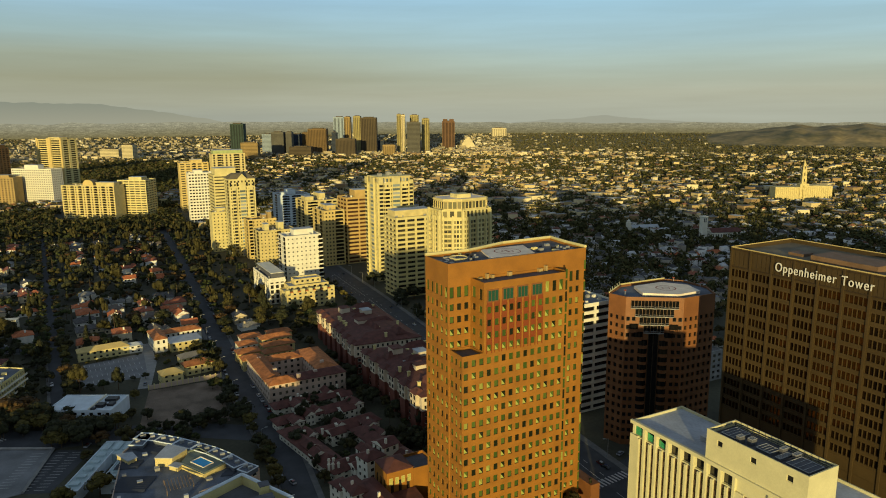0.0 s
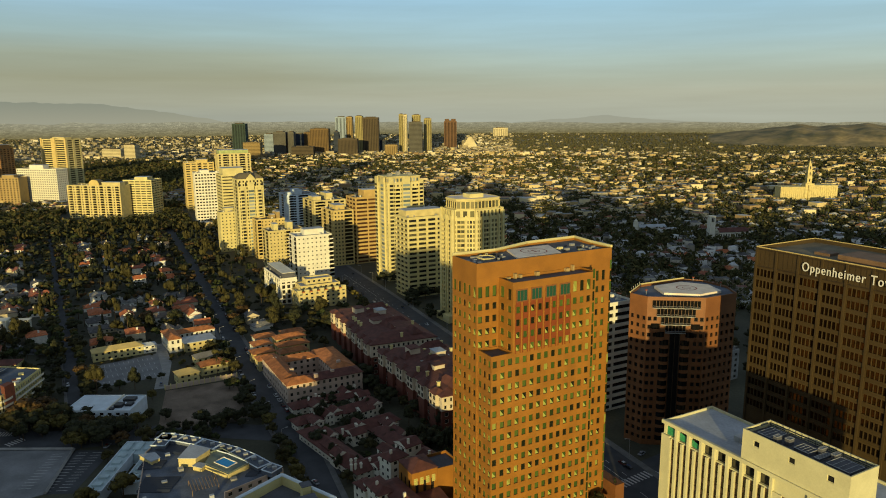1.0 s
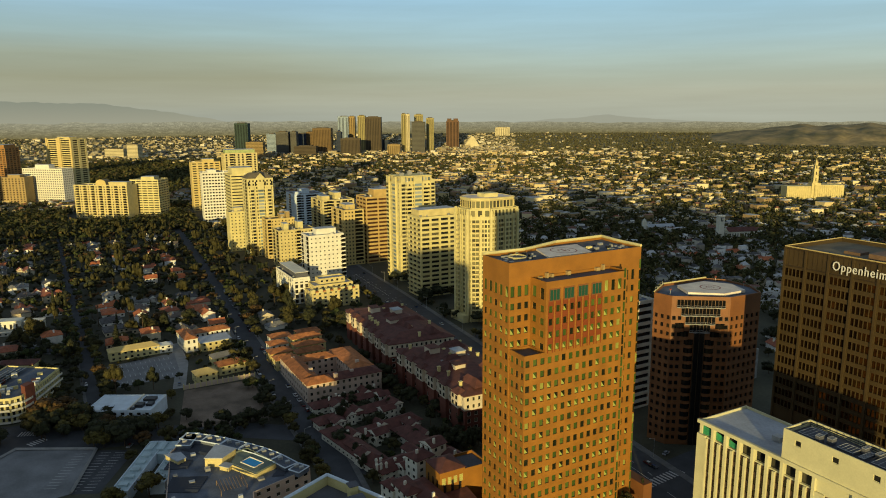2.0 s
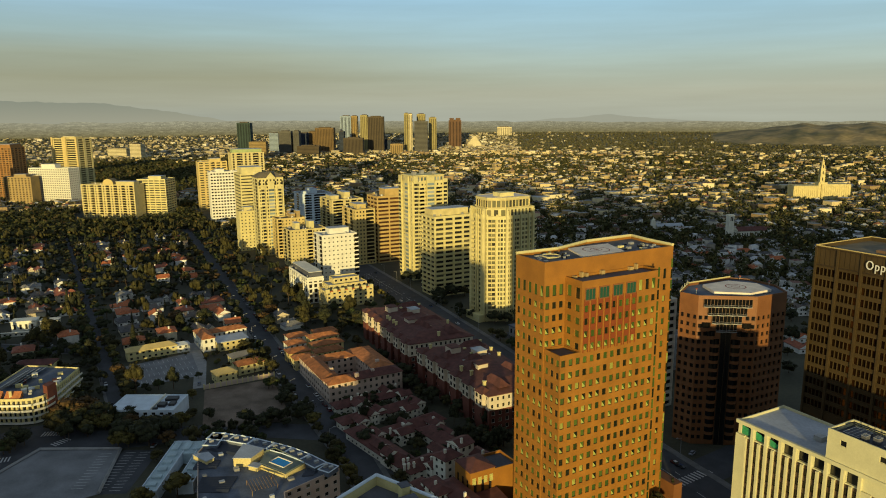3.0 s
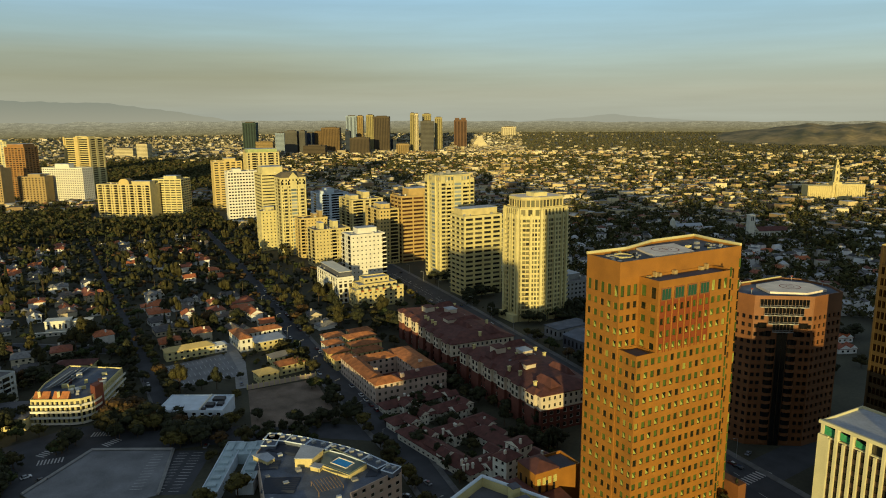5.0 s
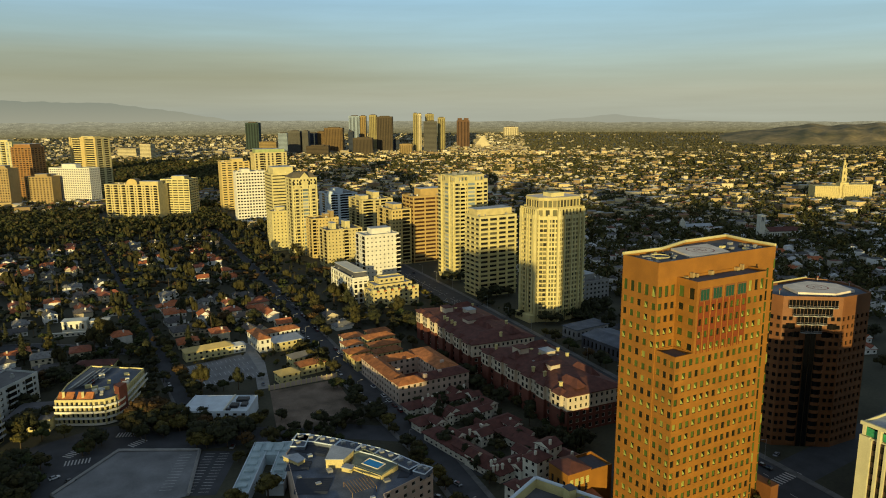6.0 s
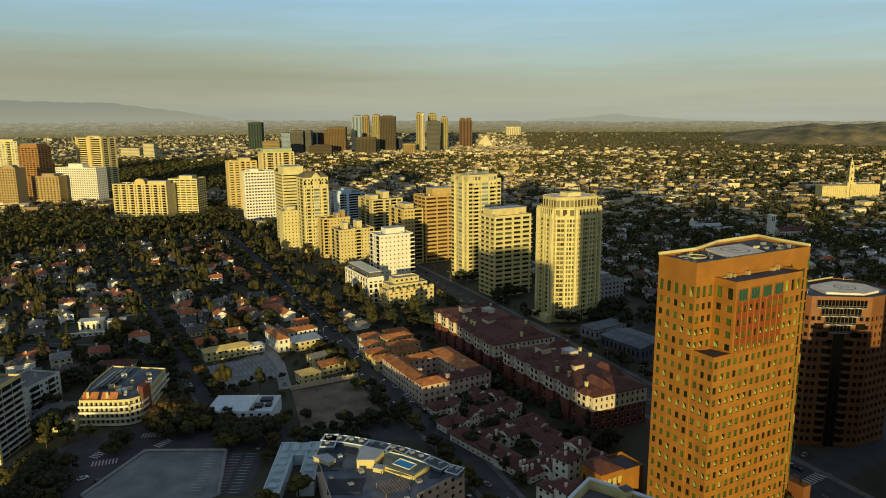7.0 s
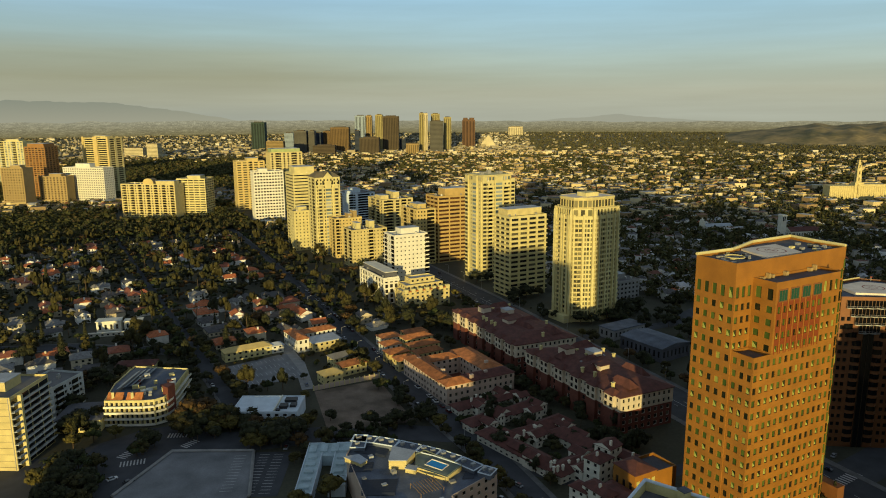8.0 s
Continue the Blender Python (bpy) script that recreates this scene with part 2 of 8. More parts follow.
# Greens and yellows put the reflected evening sky into the glass colour.
G_OFFICE = palette("green_office_glass", ((0.34, (0.045, 0.08, 0.017)), (0.58, (0.012, 0.016, 0.008)), (0.82, (0.075, 0.115, 0.024)), (0.88, (0.26, 0.27, 0.06)), (1.0, (0.025, 0.04, 0.012))), 0.15, spec=0.4)
G_MIRROR = palette("bronze_mirror_glass", ((0.5, (0.05, 0.03, 0.013)), (0.8, (0.07, 0.042, 0.018)), (1.0, (0.035, 0.022, 0.012))), 0.06)
G_MIRROR.node_tree.nodes["Principled BSDF"].inputs["Metallic"].default_value = 0.85
M_IVORY = material("ivory_concrete", (0.57, 0.53, 0.31), 0.8, 0.12, 0.15, 2.5)
M_SPANDREL = material("brown_spandrel", (0.10, 0.062, 0.034), 0.7, 0.2, 0.2, 2.5)
# Bright yellow-green that paints sunlight onto window panes.
M_LIT_PANE = material("pale_window_blind", (0.33, 0.37, 0.085), 0.8, 0.15, 0.8, 5.0)
G_DARK = palette("dark_glass", ((0.5, (0.012, 0.012, 0.013)), (0.8, (0.022, 0.021, 0.018)), (1.0, (0.05, 0.045, 0.03))), 0.1, spec=0.55)
G_HOME = palette("window_glass", ((0.45, (0.02, 0.02, 0.018)), (0.7, (0.045, 0.042, 0.032)), (0.86, (0.11, 0.10, 0.065)), (1.0, (0.014, 0.014, 0.013))), 0.15, spec=0.45)
G_BLACK = palette("black_glass", ((0.6, (0.006, 0.006, 0.006)), (0.9, (0.010, 0.009, 0.008)), (1.0, (0.02, 0.017, 0.01))), 0.12, spec=0.5)
G_BROWN = palette("brown_glass", ((0.5, (0.07, 0.032, 0.014)), (0.8, (0.11, 0.05, 0.02)), (1.0, (0.04, 0.02, 0.012))), 0.15, spec=0.5)
G_PALE = palette("pale_glass", ((0.4, (0.22, 0.27, 0.27)), (0.7, (0.10, 0.13, 0.13)), (1.0, (0.34, 0.36, 0.33))), 0.12, spec=0.5)
# Olive and pale tones paint golden reflections into the glass colour.
G_OLIVE = palette("olive_curtained_glass", ((0.4, (0.15, 0.145, 0.075)), (0.62, (0.07, 0.066, 0.04)), (0.85, (0.22, 0.195, 0.10)), (1.0, (0.035, 0.033, 0.024))), 0.15, spec=0.5)
G_TEAL = palette("teal_glass", ((0.5, (0.02, 0.075, 0.05)), (0.8, (0.05, 0.15, 0.10)), (1.0, (0.16, 0.26, 0.21))), 0.15, spec=0.5)
JOINED = {}
for glass_ in (G_MIRROR, G_OFFICE, G_DARK, G_HOME, G_PALE, G_BROWN, G_BLACK, G_OLIVE):
    twin = glass_.copy()
    twin.name = glass_.name + "_joined"
    info = [n for n in twin.node_tree.nodes if n.type == "OBJECT_INFO"][0]
    geo = twin.node_tree.nodes.new("ShaderNodeNewGeometry")
    ramp_ = [n for n in twin.node_tree.nodes if n.type == "VALTORGB"][0]
    twin.node_tree.links.new(geo.outputs["Random Per Island"], ramp_.inputs[0])
    twin.node_tree.nodes.remove(info)
    JOINED[glass_.name] = twin
LEAF = [material("leaf_%s" % n, c, 0.8, 0.35, 0.25, 3.0, island=0.45, spec=0.2) for n, c in (
    ("olive", (0.048, 0.042, 0.012)), ("deep", (0.031, 0.033, 0.013)), ("gold", (0.092, 0.076, 0.017)), ("rust", (0.076, 0.044, 0.014)), ("green", (0.040, 0.050, 0.014)))]
# Lightened foliage for the farthest trees; the paler tone paints distance haze.
M_WOOD_HAZE = palette("dry_far_foliage", ((0.35, (0.078, 0.074, 0.034)), (0.65, (0.092, 0.086, 0.04)), (0.88, (0.105, 0.096, 0.046)), (1.0, (0.125, 0.105, 0.055))), 0.9, island=True, spec=0.1)
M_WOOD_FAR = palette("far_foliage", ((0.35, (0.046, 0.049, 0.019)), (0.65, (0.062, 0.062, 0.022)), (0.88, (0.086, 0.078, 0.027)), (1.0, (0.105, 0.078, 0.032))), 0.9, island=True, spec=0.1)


# ---- mesh building ----
class Shape:
    """Faces gathered for one mesh; slot picks the material."""

    def __init__(self):
        self.v, self.f, self.s = [], [], []

    def face(self, pts, slot=0):
        n = len(self.v)
        self.v.extend(tuple(p) for p in pts)
        self.f.append(tuple(range(n, n + len(pts))))
        self.s.append(slot)

    def box(self, x0, x1, y0, y1, z0, z1, slot=0, bottom=True):
        n = len(self.v)
        self.v.extend(((x0, y0, z0), (x1, y0, z0), (x1, y1, z0), (x0, y1, z0), (x0, y0, z1), (x1, y0, z1), (x1, y1, z1), (x0, y1, z1)))
        fs = [(4, 5, 6, 7), (0, 1, 5, 4), (1, 2, 6, 5), (2, 3, 7, 6), (3, 0, 4, 7)]
        if bottom:
            fs.append((3, 2, 1, 0))
        self.f.extend(tuple(n + i for i in q) for q in fs)
        self.s.extend([slot] * len(fs))

    def prism(self, poly, z0, z1, slot=0, cap=True):
        k = len(poly)
        for i in range(k):
            a, b = poly[i], poly[(i + 1) % k]
            self.face(((a[0], a[1], z0), (b[0], b[1], z0), (b[0], b[1], z1), (a[0], a[1], z1)), slot)
        if cap:
            self.face([(p[0], p[1], z1) for p in poly], slot)

    def bar(self, a, b, r, slot=0, sides=6, r2=None):
        a, b = Vector(a), Vector(b)
        q = (b - a).to_track_quat("Z", "Y")
        r2 = r if r2 is None else r2
        ring = [(math.cos(2 * math.pi * i / sides), math.sin(2 * math.pi * i / sides)) for i in range(sides)]
        lo = [a + q @ Vector((c * r, s * r, 0)) for c, s in ring]
        hi = [b + q @ Vector((c * r2, s * r2, 0)) for c, s in ring]
        for i in range(sides):
            j = (i + 1) % sides
            self.face((lo[i], lo[j], hi[j], hi[i]), slot)
        self.face(hi, slot)
        self.face(lo[::-1], slot)

    def mesh(self, name, mats):
        me = bpy.data.meshes.new(name)
        me.from_pydata(self.v, [], self.f)
        for m in mats:
            me.materials.append(m)
        me.polygons.foreach_set("material_index", self.s)
        me.update()
        return me


def thing(name, label, category, m=None, group="", kind=""):
    ob = new(name)
    ob.empty_display_size = 1.0
    if m is not None:
        ob.matrix_world = m
    return tagged(ob, label, category, group, kind)


def part(name, shape, mats, parent=None, label="", m=None):
    """One mesh object under a thing or a part; shape is a Shape or a finished mesh."""
    me = shape if isinstance(shape, bpy.types.Mesh) else shape.mesh(name, mats if isinstance(mats, (list, tuple)) else [mats])
    ob = new(name, me)
    if parent:
        ob.parent = parent
    if m is not None:
        ob.matrix_local = m
    if label:
        ob["label"] = label
    return ob


def inset(poly, d):
    """The polygon (counter-clockwise) moved inwards by d."""
    out, k = [], len(poly)
    for i in range(k):
        p, a, b = Vector(poly[i]), Vector(poly[i - 1]), Vector(poly[(i + 1) % k])
        e1, e2 = (p - a).normalized(), (b - p).normalized()
        n1, n2 = Vector((-e1.y, e1.x)), Vector((-e2.y, e2.x))
        den = 1 + n1.dot(n2)
        out.append(tuple(p + (n1 + n2) * (d / max(den, 0.3))))
    return out


def cols(width, n, share=0.6, margin=0.0):
    pitch = (width - 2 * margin) / n
    return [(margin + pitch * (i + 0.5 - share / 2), margin + pitch * (i + 0.5 + share / 2)) for i in range(n)]


def pairs(width, n, share=0.7, inner=0.5, margin=0.5):
    """n pairs of windows, each pair close together with a wider pier between."""
    out = []
    for a, b in cols(width, n, share, margin):
        mid = (a + b) / 2
        out += [(a, mid - inner / 2), (mid + inner / 2, b)]
    return out


def rows(z0, storey, n, sill=0.9, high=1.8):
    return [(z0 + storey * i + sill, z0 + storey * i + sill + high) for i in range(n)]


PANES = {}


def pane_mesh(w, h, glass, bar, split, sun_patch=False):
    key = (round(w, 2), round(h, 2), glass.name, bar.name, split, sun_patch)
    if key not in PANES:
        s = Shape()
        s.face(((0, 0, 0), (w, 0, 0), (w, 0, h), (0, 0, h)), 0)
        t = min(0.13, w * 0.085)
        for x0, x1, z0, z1 in ((0, t, 0, h), (w - t, w, 0, h), (t, w - t, 0, t), (t, w - t, h - t, h)):
            s.box(x0, x1, -0.06, -0.003, z0, z1, 1)
        for i in range(1, split):
            s.box(w * i / split - t / 2, w * i / split + t / 2, -0.06, -0.003, t, h - t, 1)
        # A pale lower-left triangle paints a sun patch on the pane.
        if sun_patch:
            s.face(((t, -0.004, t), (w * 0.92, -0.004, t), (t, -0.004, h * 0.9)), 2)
            PANES[key] = s.mesh("window", [glass, bar, M_LIT_PANE])
        else:
            PANES[key] = s.mesh("window", [glass, bar])
    return PANES[key]


def facade(wall, edge, z0, z1, cs, rs, depth, slot=0):
    """Fills one upright face of wall from edge a to b (outside to the right of the way) with openings; gives (matrix, width, height) for each."""
    a, b = Vector((*edge[0], 0)), Vector((*edge[1], 0))
    u = (b - a).normalized()
    n = Vector((u.y, -u.x, 0))
    width = (b - a).length
    up = Vector((0, 0, 1))
    at = lambda x, z, y=0.0: a + u * x + up * z - n * y
    got = []
    turn = Matrix(((u.x, -n.x, 0, 0), (u.y, -n.y, 0, 0), (0, 0, 1, 0), (0, 0, 0, 1)))
    low = z0
    if not cs or not rs:
        wall.face((at(0, z0), at(width, z0), at(width, z1), at(0, z1)), slot)
        return got
    for lo, hi in rs:
        if lo > low + 1e-4:
            wall.face((at(0, low), at(width, low), at(width, lo), at(0, lo)), slot)
        x = 0.0
        for c0, c1 in cs:
            if c0 > x + 1e-4:
                wall.face((at(x, lo), at(c0, lo), at(c0, hi), at(x, hi)), slot)
            for p, q in (((c0, lo), (c1, lo)), ((c1, lo), (c1, hi)), ((c1, hi), (c0, hi)), ((c0, hi), (c0, lo))):
                wall.face((at(*p), at(*q), at(*q, depth), at(*p, depth)), slot)
            got.append((Matrix.Translation(at(c0, lo, depth - 0.02)) @ turn, c1 - c0, hi - lo))
            x = c1
        if x < width - 1e-4:
            wall.face((at(x, lo), at(width, lo), at(width, hi), at(x, hi)), slot)
        low = hi
    if low < z1 - 1e-4:
        wall.face((at(0, low), at(width, low), at(width, z1), at(0, z1)), slot)
    return got


def storeys(parent, poly, z0, z1, spec, wallmat, glass=None, bar=None, depth=0.3, split=1, parapet=1.0, roof=None, limit=300, name="wall", label="", sun_patches=None):
    """A walled body over a counter-clockwise polygon: spec gives (cols, rows) for an edge by its number. Edges in spec have windows that are parts, up to limit."""
    wall, rest = Shape(), Shape()
    k = len(poly)
    made = 0
    glass, bar = glass or G_HOME, bar or M_DARK
    for i in range(k):
        edge = (poly[i], poly[(i + 1) % k])
        cs, rs = spec.get(i, (None, None))
        for m, w, h in facade(wall, edge, z0, z1, cs, rs, depth):
            # Some panes carry the painted sun patch, more of them on certain storeys.
            has_patch = sun_patches is not None and sun_patches.random() < (0.62 if int(m.translation.z / 4.42) % 5 in (1, 2) else 0.12)
            if made < limit:
                part("window", pane_mesh(w, h, glass, bar, split, has_patch), None, parent, m=m)
                made += 1
            else:
                q = [m @ Vector(p) for p in ((0, 0, 0), (w, 0, 0), (w, 0, h), (0, 0, h))]
                rest.face(q, 0)
                if has_patch:
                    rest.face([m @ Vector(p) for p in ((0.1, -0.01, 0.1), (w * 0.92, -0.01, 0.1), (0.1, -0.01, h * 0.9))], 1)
    inner = inset(poly, 0.35)
    for i in range(k):
        j = (i + 1) % k
        a, b, c, d = poly[i], poly[j], inner[j], inner[i]
        wall.face(((*a, z1), (*b, z1), (*c, z1), (*d, z1)))
        wall.face(((*d, z1), (*c, z1), (*c, z1 - parapet), (*d, z1 - parapet)))
    part(name, wall, wallmat, parent, label)
    if rest.f:
        tagged(part("glazing", rest, [JOINED[glass.name], M_LIT_PANE], parent), kind="stuff")
    s = Shape()
    s.face([(*p, z1 - parapet) for p in inner])
    part("roof", s, roof or M_ROOF, parent)


def rect(w, d, x=0.0, y=0.0):
    return [(x, y), (x + w, y), (x + w, y + d), (x, y + d)]


# ---- ground, streets ----
def sheet(name, poly, z, mat, label, category="ground", kind="structure", thick=0.0):
    s = Shape()
    if thick:
        s.prism(poly, z - thick, z)
    else:
        s.face([(*p, z) for p in poly])
    return tagged(part(name, s, mat), label, category, kind=kind)


def rise(r):
    """Height of the far plain, which climbs at its edge to fit the horizon in the camera's view."""
    return 0.0 if r < 3200 else 112.0 * ((min(r, 4640.0) - 3200) / 1700.0) ** 1.5


s = Shape()
RINGS = [3200, 3400, 3650, 3900, 4150, 4170]
ring = lambda r, a: (r * math.sin(radians(a)), r * math.cos(radians(a)), rise(r))
s.face([ring(3200, a) for a in range(360, 0, -4)])
for r0, r1 in zip(RINGS, RINGS[1:]):
    for a in range(0, 360, 4):
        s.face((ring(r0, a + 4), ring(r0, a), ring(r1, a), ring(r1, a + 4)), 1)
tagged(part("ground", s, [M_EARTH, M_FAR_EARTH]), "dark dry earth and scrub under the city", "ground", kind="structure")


def lane(name, pts, width, z, mat, label, category="road"):
    """A strip of even width along a bent line."""
    s = Shape()
    left, right = [], []
    for i, p in enumerate(pts):
        a, b = Vector(pts[max(i - 1, 0)]), Vector(pts[min(i + 1, len(pts) - 1)])
        u = (b - a).normalized()
        n = Vector((-u.y, u.x)) * (width / 2)
        left.append(Vector(p) + n)
        right.append(Vector(p) - n)
    for i in range(len(pts) - 1):
        s.face(((*right[i], z), (*right[i + 1], z), (*left[i + 1], z), (*left[i], z)))
    return tagged(part(name, s, mat), label, category, kind="structure")


def pavement_strip(pts, offset, width):
    """A raised pavement with a kerb beside a street's middle line."""
    s = Shape()
    q = []
    for i, p in enumerate(pts):
        a, b = Vector(pts[max(i - 1, 0)]), Vector(pts[min(i + 1, len(pts) - 1)])
        u = (b - a).normalized()
        n = Vector((-u.y, u.x))
        q.append((Vector(p) + n * offset, Vector(p) + n * (offset + width)))
    for i in range(len(q) - 1):
        (a, b), (c, d) = q[i], q[i + 1]
        pl = [a, c, d, b] if width < 0 else [a, b, d, c]
        pl = pl[::-1]
        s.prism([tuple(p) for p in pl], 0.0, 0.2)
    return tagged(part("pavement", s, M_PAVE), "grey concrete pavement with a raised kerb", "pavement", kind="structure")


BOULEVARD = [(173, 50), (187, 205), (205, 408), (217, 542), (226, 690), (232, 1100), (240, 1900)]
AVENUE = [(68, 225), (76, 290), (78, 400), (87, 560), (97, 720), (108, 1000), (120, 1400)]
WEST_STREET = [(-14, 405), (-16, 470), (-19, 560), (-24, 690), (-30, 900), (-38, 1150)]
CROSS_STREET = [(-170, 388), (-110, 381), (-60, 386), (-5, 362), (40, 345), (72, 322)]
SIDE_STREET = [(-160, 590), (-90, 562), (-55, 536), (-18, 512)]
lane("road", BOULEVARD, 27, 0.06, M_ASPHALT, "wide dark asphalt boulevard in shade")
lane("road", AVENUE, 13, 0.055, M_ASPHALT, "dark asphalt residential avenue lined with parked cars")
lane("road", WEST_STREET, 9, 0.05, M_ASPHALT, "narrow dark asphalt street between trees")
lane("road", CROSS_STREET, 16, 0.065, M_ASPHALT, "asphalt cross street with zebra crossings")
lane("road", SIDE_STREET, 12, 0.045, M_ASPHALT, "dark asphalt side street between lawns")
lane("road", [(72, 322), (78, 290), (92, 262), (118, 248), (180, 240)], 8, 0.047, M_ASPHALT, "dark asphalt lane between tiled roofs")
lane("road", [(187, 205), (300, 215), (620, 330)], 18, 0.05, M_ASPHALT, "dark asphalt road crossing the boulevard")
lane("road", [(205, 408), (300, 402), (520, 480), (900, 640)], 12, 0.048, M_ASPHALT, "dark asphalt road leaving the boulevard")
for line, half, wd in ((BOULEVARD[:6], 13.5, 3.5), (AVENUE[:6], 6.5, 2.5), (WEST_STREET, 4.5, 1.6), (SIDE_STREET, 6, 1.8)):
    pavement_strip(line, half, wd)
    pavement_strip(line, -half, -wd)


def stripes(cx, cy, yaw, n, pitch, long, wide, label="worn white zebra crossing on dark asphalt"):
    t = thing("zebra_crossing", label, "road marking", pose(cx, cy, 0.075, 0, 0, yaw), kind="structure")
    s = Shape()
    s.box(-wide / 2, wide / 2, -long / 2, long / 2, 0, 0.01, bottom=False)
    me = s.mesh("stripe", [M_PAINT])
    for i in range(n):
        part("stripe", me, None, t, m=pose((i - (n - 1) / 2) * pitch, 0, 0))


stripes(191, 205, 5, 14, 2.0, 5.0, 0.9)
sheet("road", [(-150, 300), (-62, 296), (-78, 341), (-50, 372), (-16, 353), (40, 338), (66, 318), (66, 330), (16, 362), (-28, 372), (-30, 396), (-58, 402), (-92, 392), (-150, 398)], 0.04, M_ASPHALT, "dark asphalt crossing of two streets", "road")
stripes(-66.7, 379.6, 42, 9, 1.5, 5.0, 0.7)
stripes(-67, 368, -10, 8, 1.4, 5.0, 0.6)
stripes(-44.5, 386.7, -22, 8, 1.4, 5.0, 0.7)
stripes(-41.5, 374.8, 32, 6, 1.4, 4.5, 0.7)

sheet("car_park", [(-77, 341), (-60, 310), (-28, 314), (-17, 352), (-50, 370)], 0.3, M_LOT, "pale empty concrete car park deck in shade", "car park", thick=0.3)
sheet("car_park", [(-16, 351), (-33, 316), (-18, 309), (-1, 343)], 0.08, M_ASPHALT, "dark asphalt parking bays beside a concrete deck", "car park")
sheet("car_park", [(-6, 431), (32, 432), (34, 478), (-6, 471)], 0.08, M_LOT, "empty asphalt car park with white bay lines", "car park")
sheet("vacant_lot", [(20, 356), (62, 344), (68, 405), (30, 407)], 0.08, M_DIRT, "bare brown vacant lot with patchy grass", "vacant lot")
lane("driveway", [(28, 412), (36, 455), (37, 498)], 7, 0.07, M_CONCRETE, "pale concrete driveway beside the car park", "driveway")


def bay_lines(x0, y0, x1, y1, yaw, n, long, r, z=0.09):
    t = thing("bay_marking", "worn white parking bay lines on asphalt", "road marking", pose(x0, y0, z, 0, 0, yaw), kind="structure")
    s = Shape()
    s.box(0, 0.22, 0, long, 0, 0.008, bottom=False)
    me = s.mesh("line", [M_PAINT])
    for j in range(r):
        for i in range(n):
            part("line", me, None, t, m=pose(x1 * (i + 0.5) / n, y1 * (j + 0.2) / r, 0))


bay_lines(-4, 432, 36, 42, 2, 13, 5.0, 4)
bay_lines(-19.5, 311, 36, 13, 64, 14, 4.5, 2)
bay_lines(-33, 320, 33, 5, 66, 13, 5.0, 1, 0.31)


def dashes(line, off, step, long, lo, hi, label):
    t = thing("lane_marking", label, "road marking", pose(*line[0], 0.07), kind="structure")
    s = Shape()
    s.box(-long / 2, long / 2, -0.12, 0.12, 0, 0.008, bottom=False)
    me = s.mesh("dash", [M_PAINT])
    for a, b in zip(line, line[1:]):
        a, b = Vector(a), Vector(b)
        u = (b - a).normalized()
        n = Vector((-u.y, u.x))
        for k in range(int((b - a).length / step)):
            p = a + u * (k + 0.5) * step + n * off
            if lo < p.y < hi:
                part("dash", me, None, t, m=pose(p.x - line[0][0], p.y - line[0][1], 0, 0, 0, math.degrees(math.atan2(u.y, u.x))))


dashes(BOULEVARD, 3.4, 12, 3.0, 190, 640, "white lane dashes on the dark boulevard")
dashes(BOULEVARD, -3.4, 12, 3.0, 190, 640, "white lane dashes on the dark boulevard")
dashes(BOULEVARD, 0.0, 10.5, 10.0, 190, 640, "worn centre line on the dark boulevard")


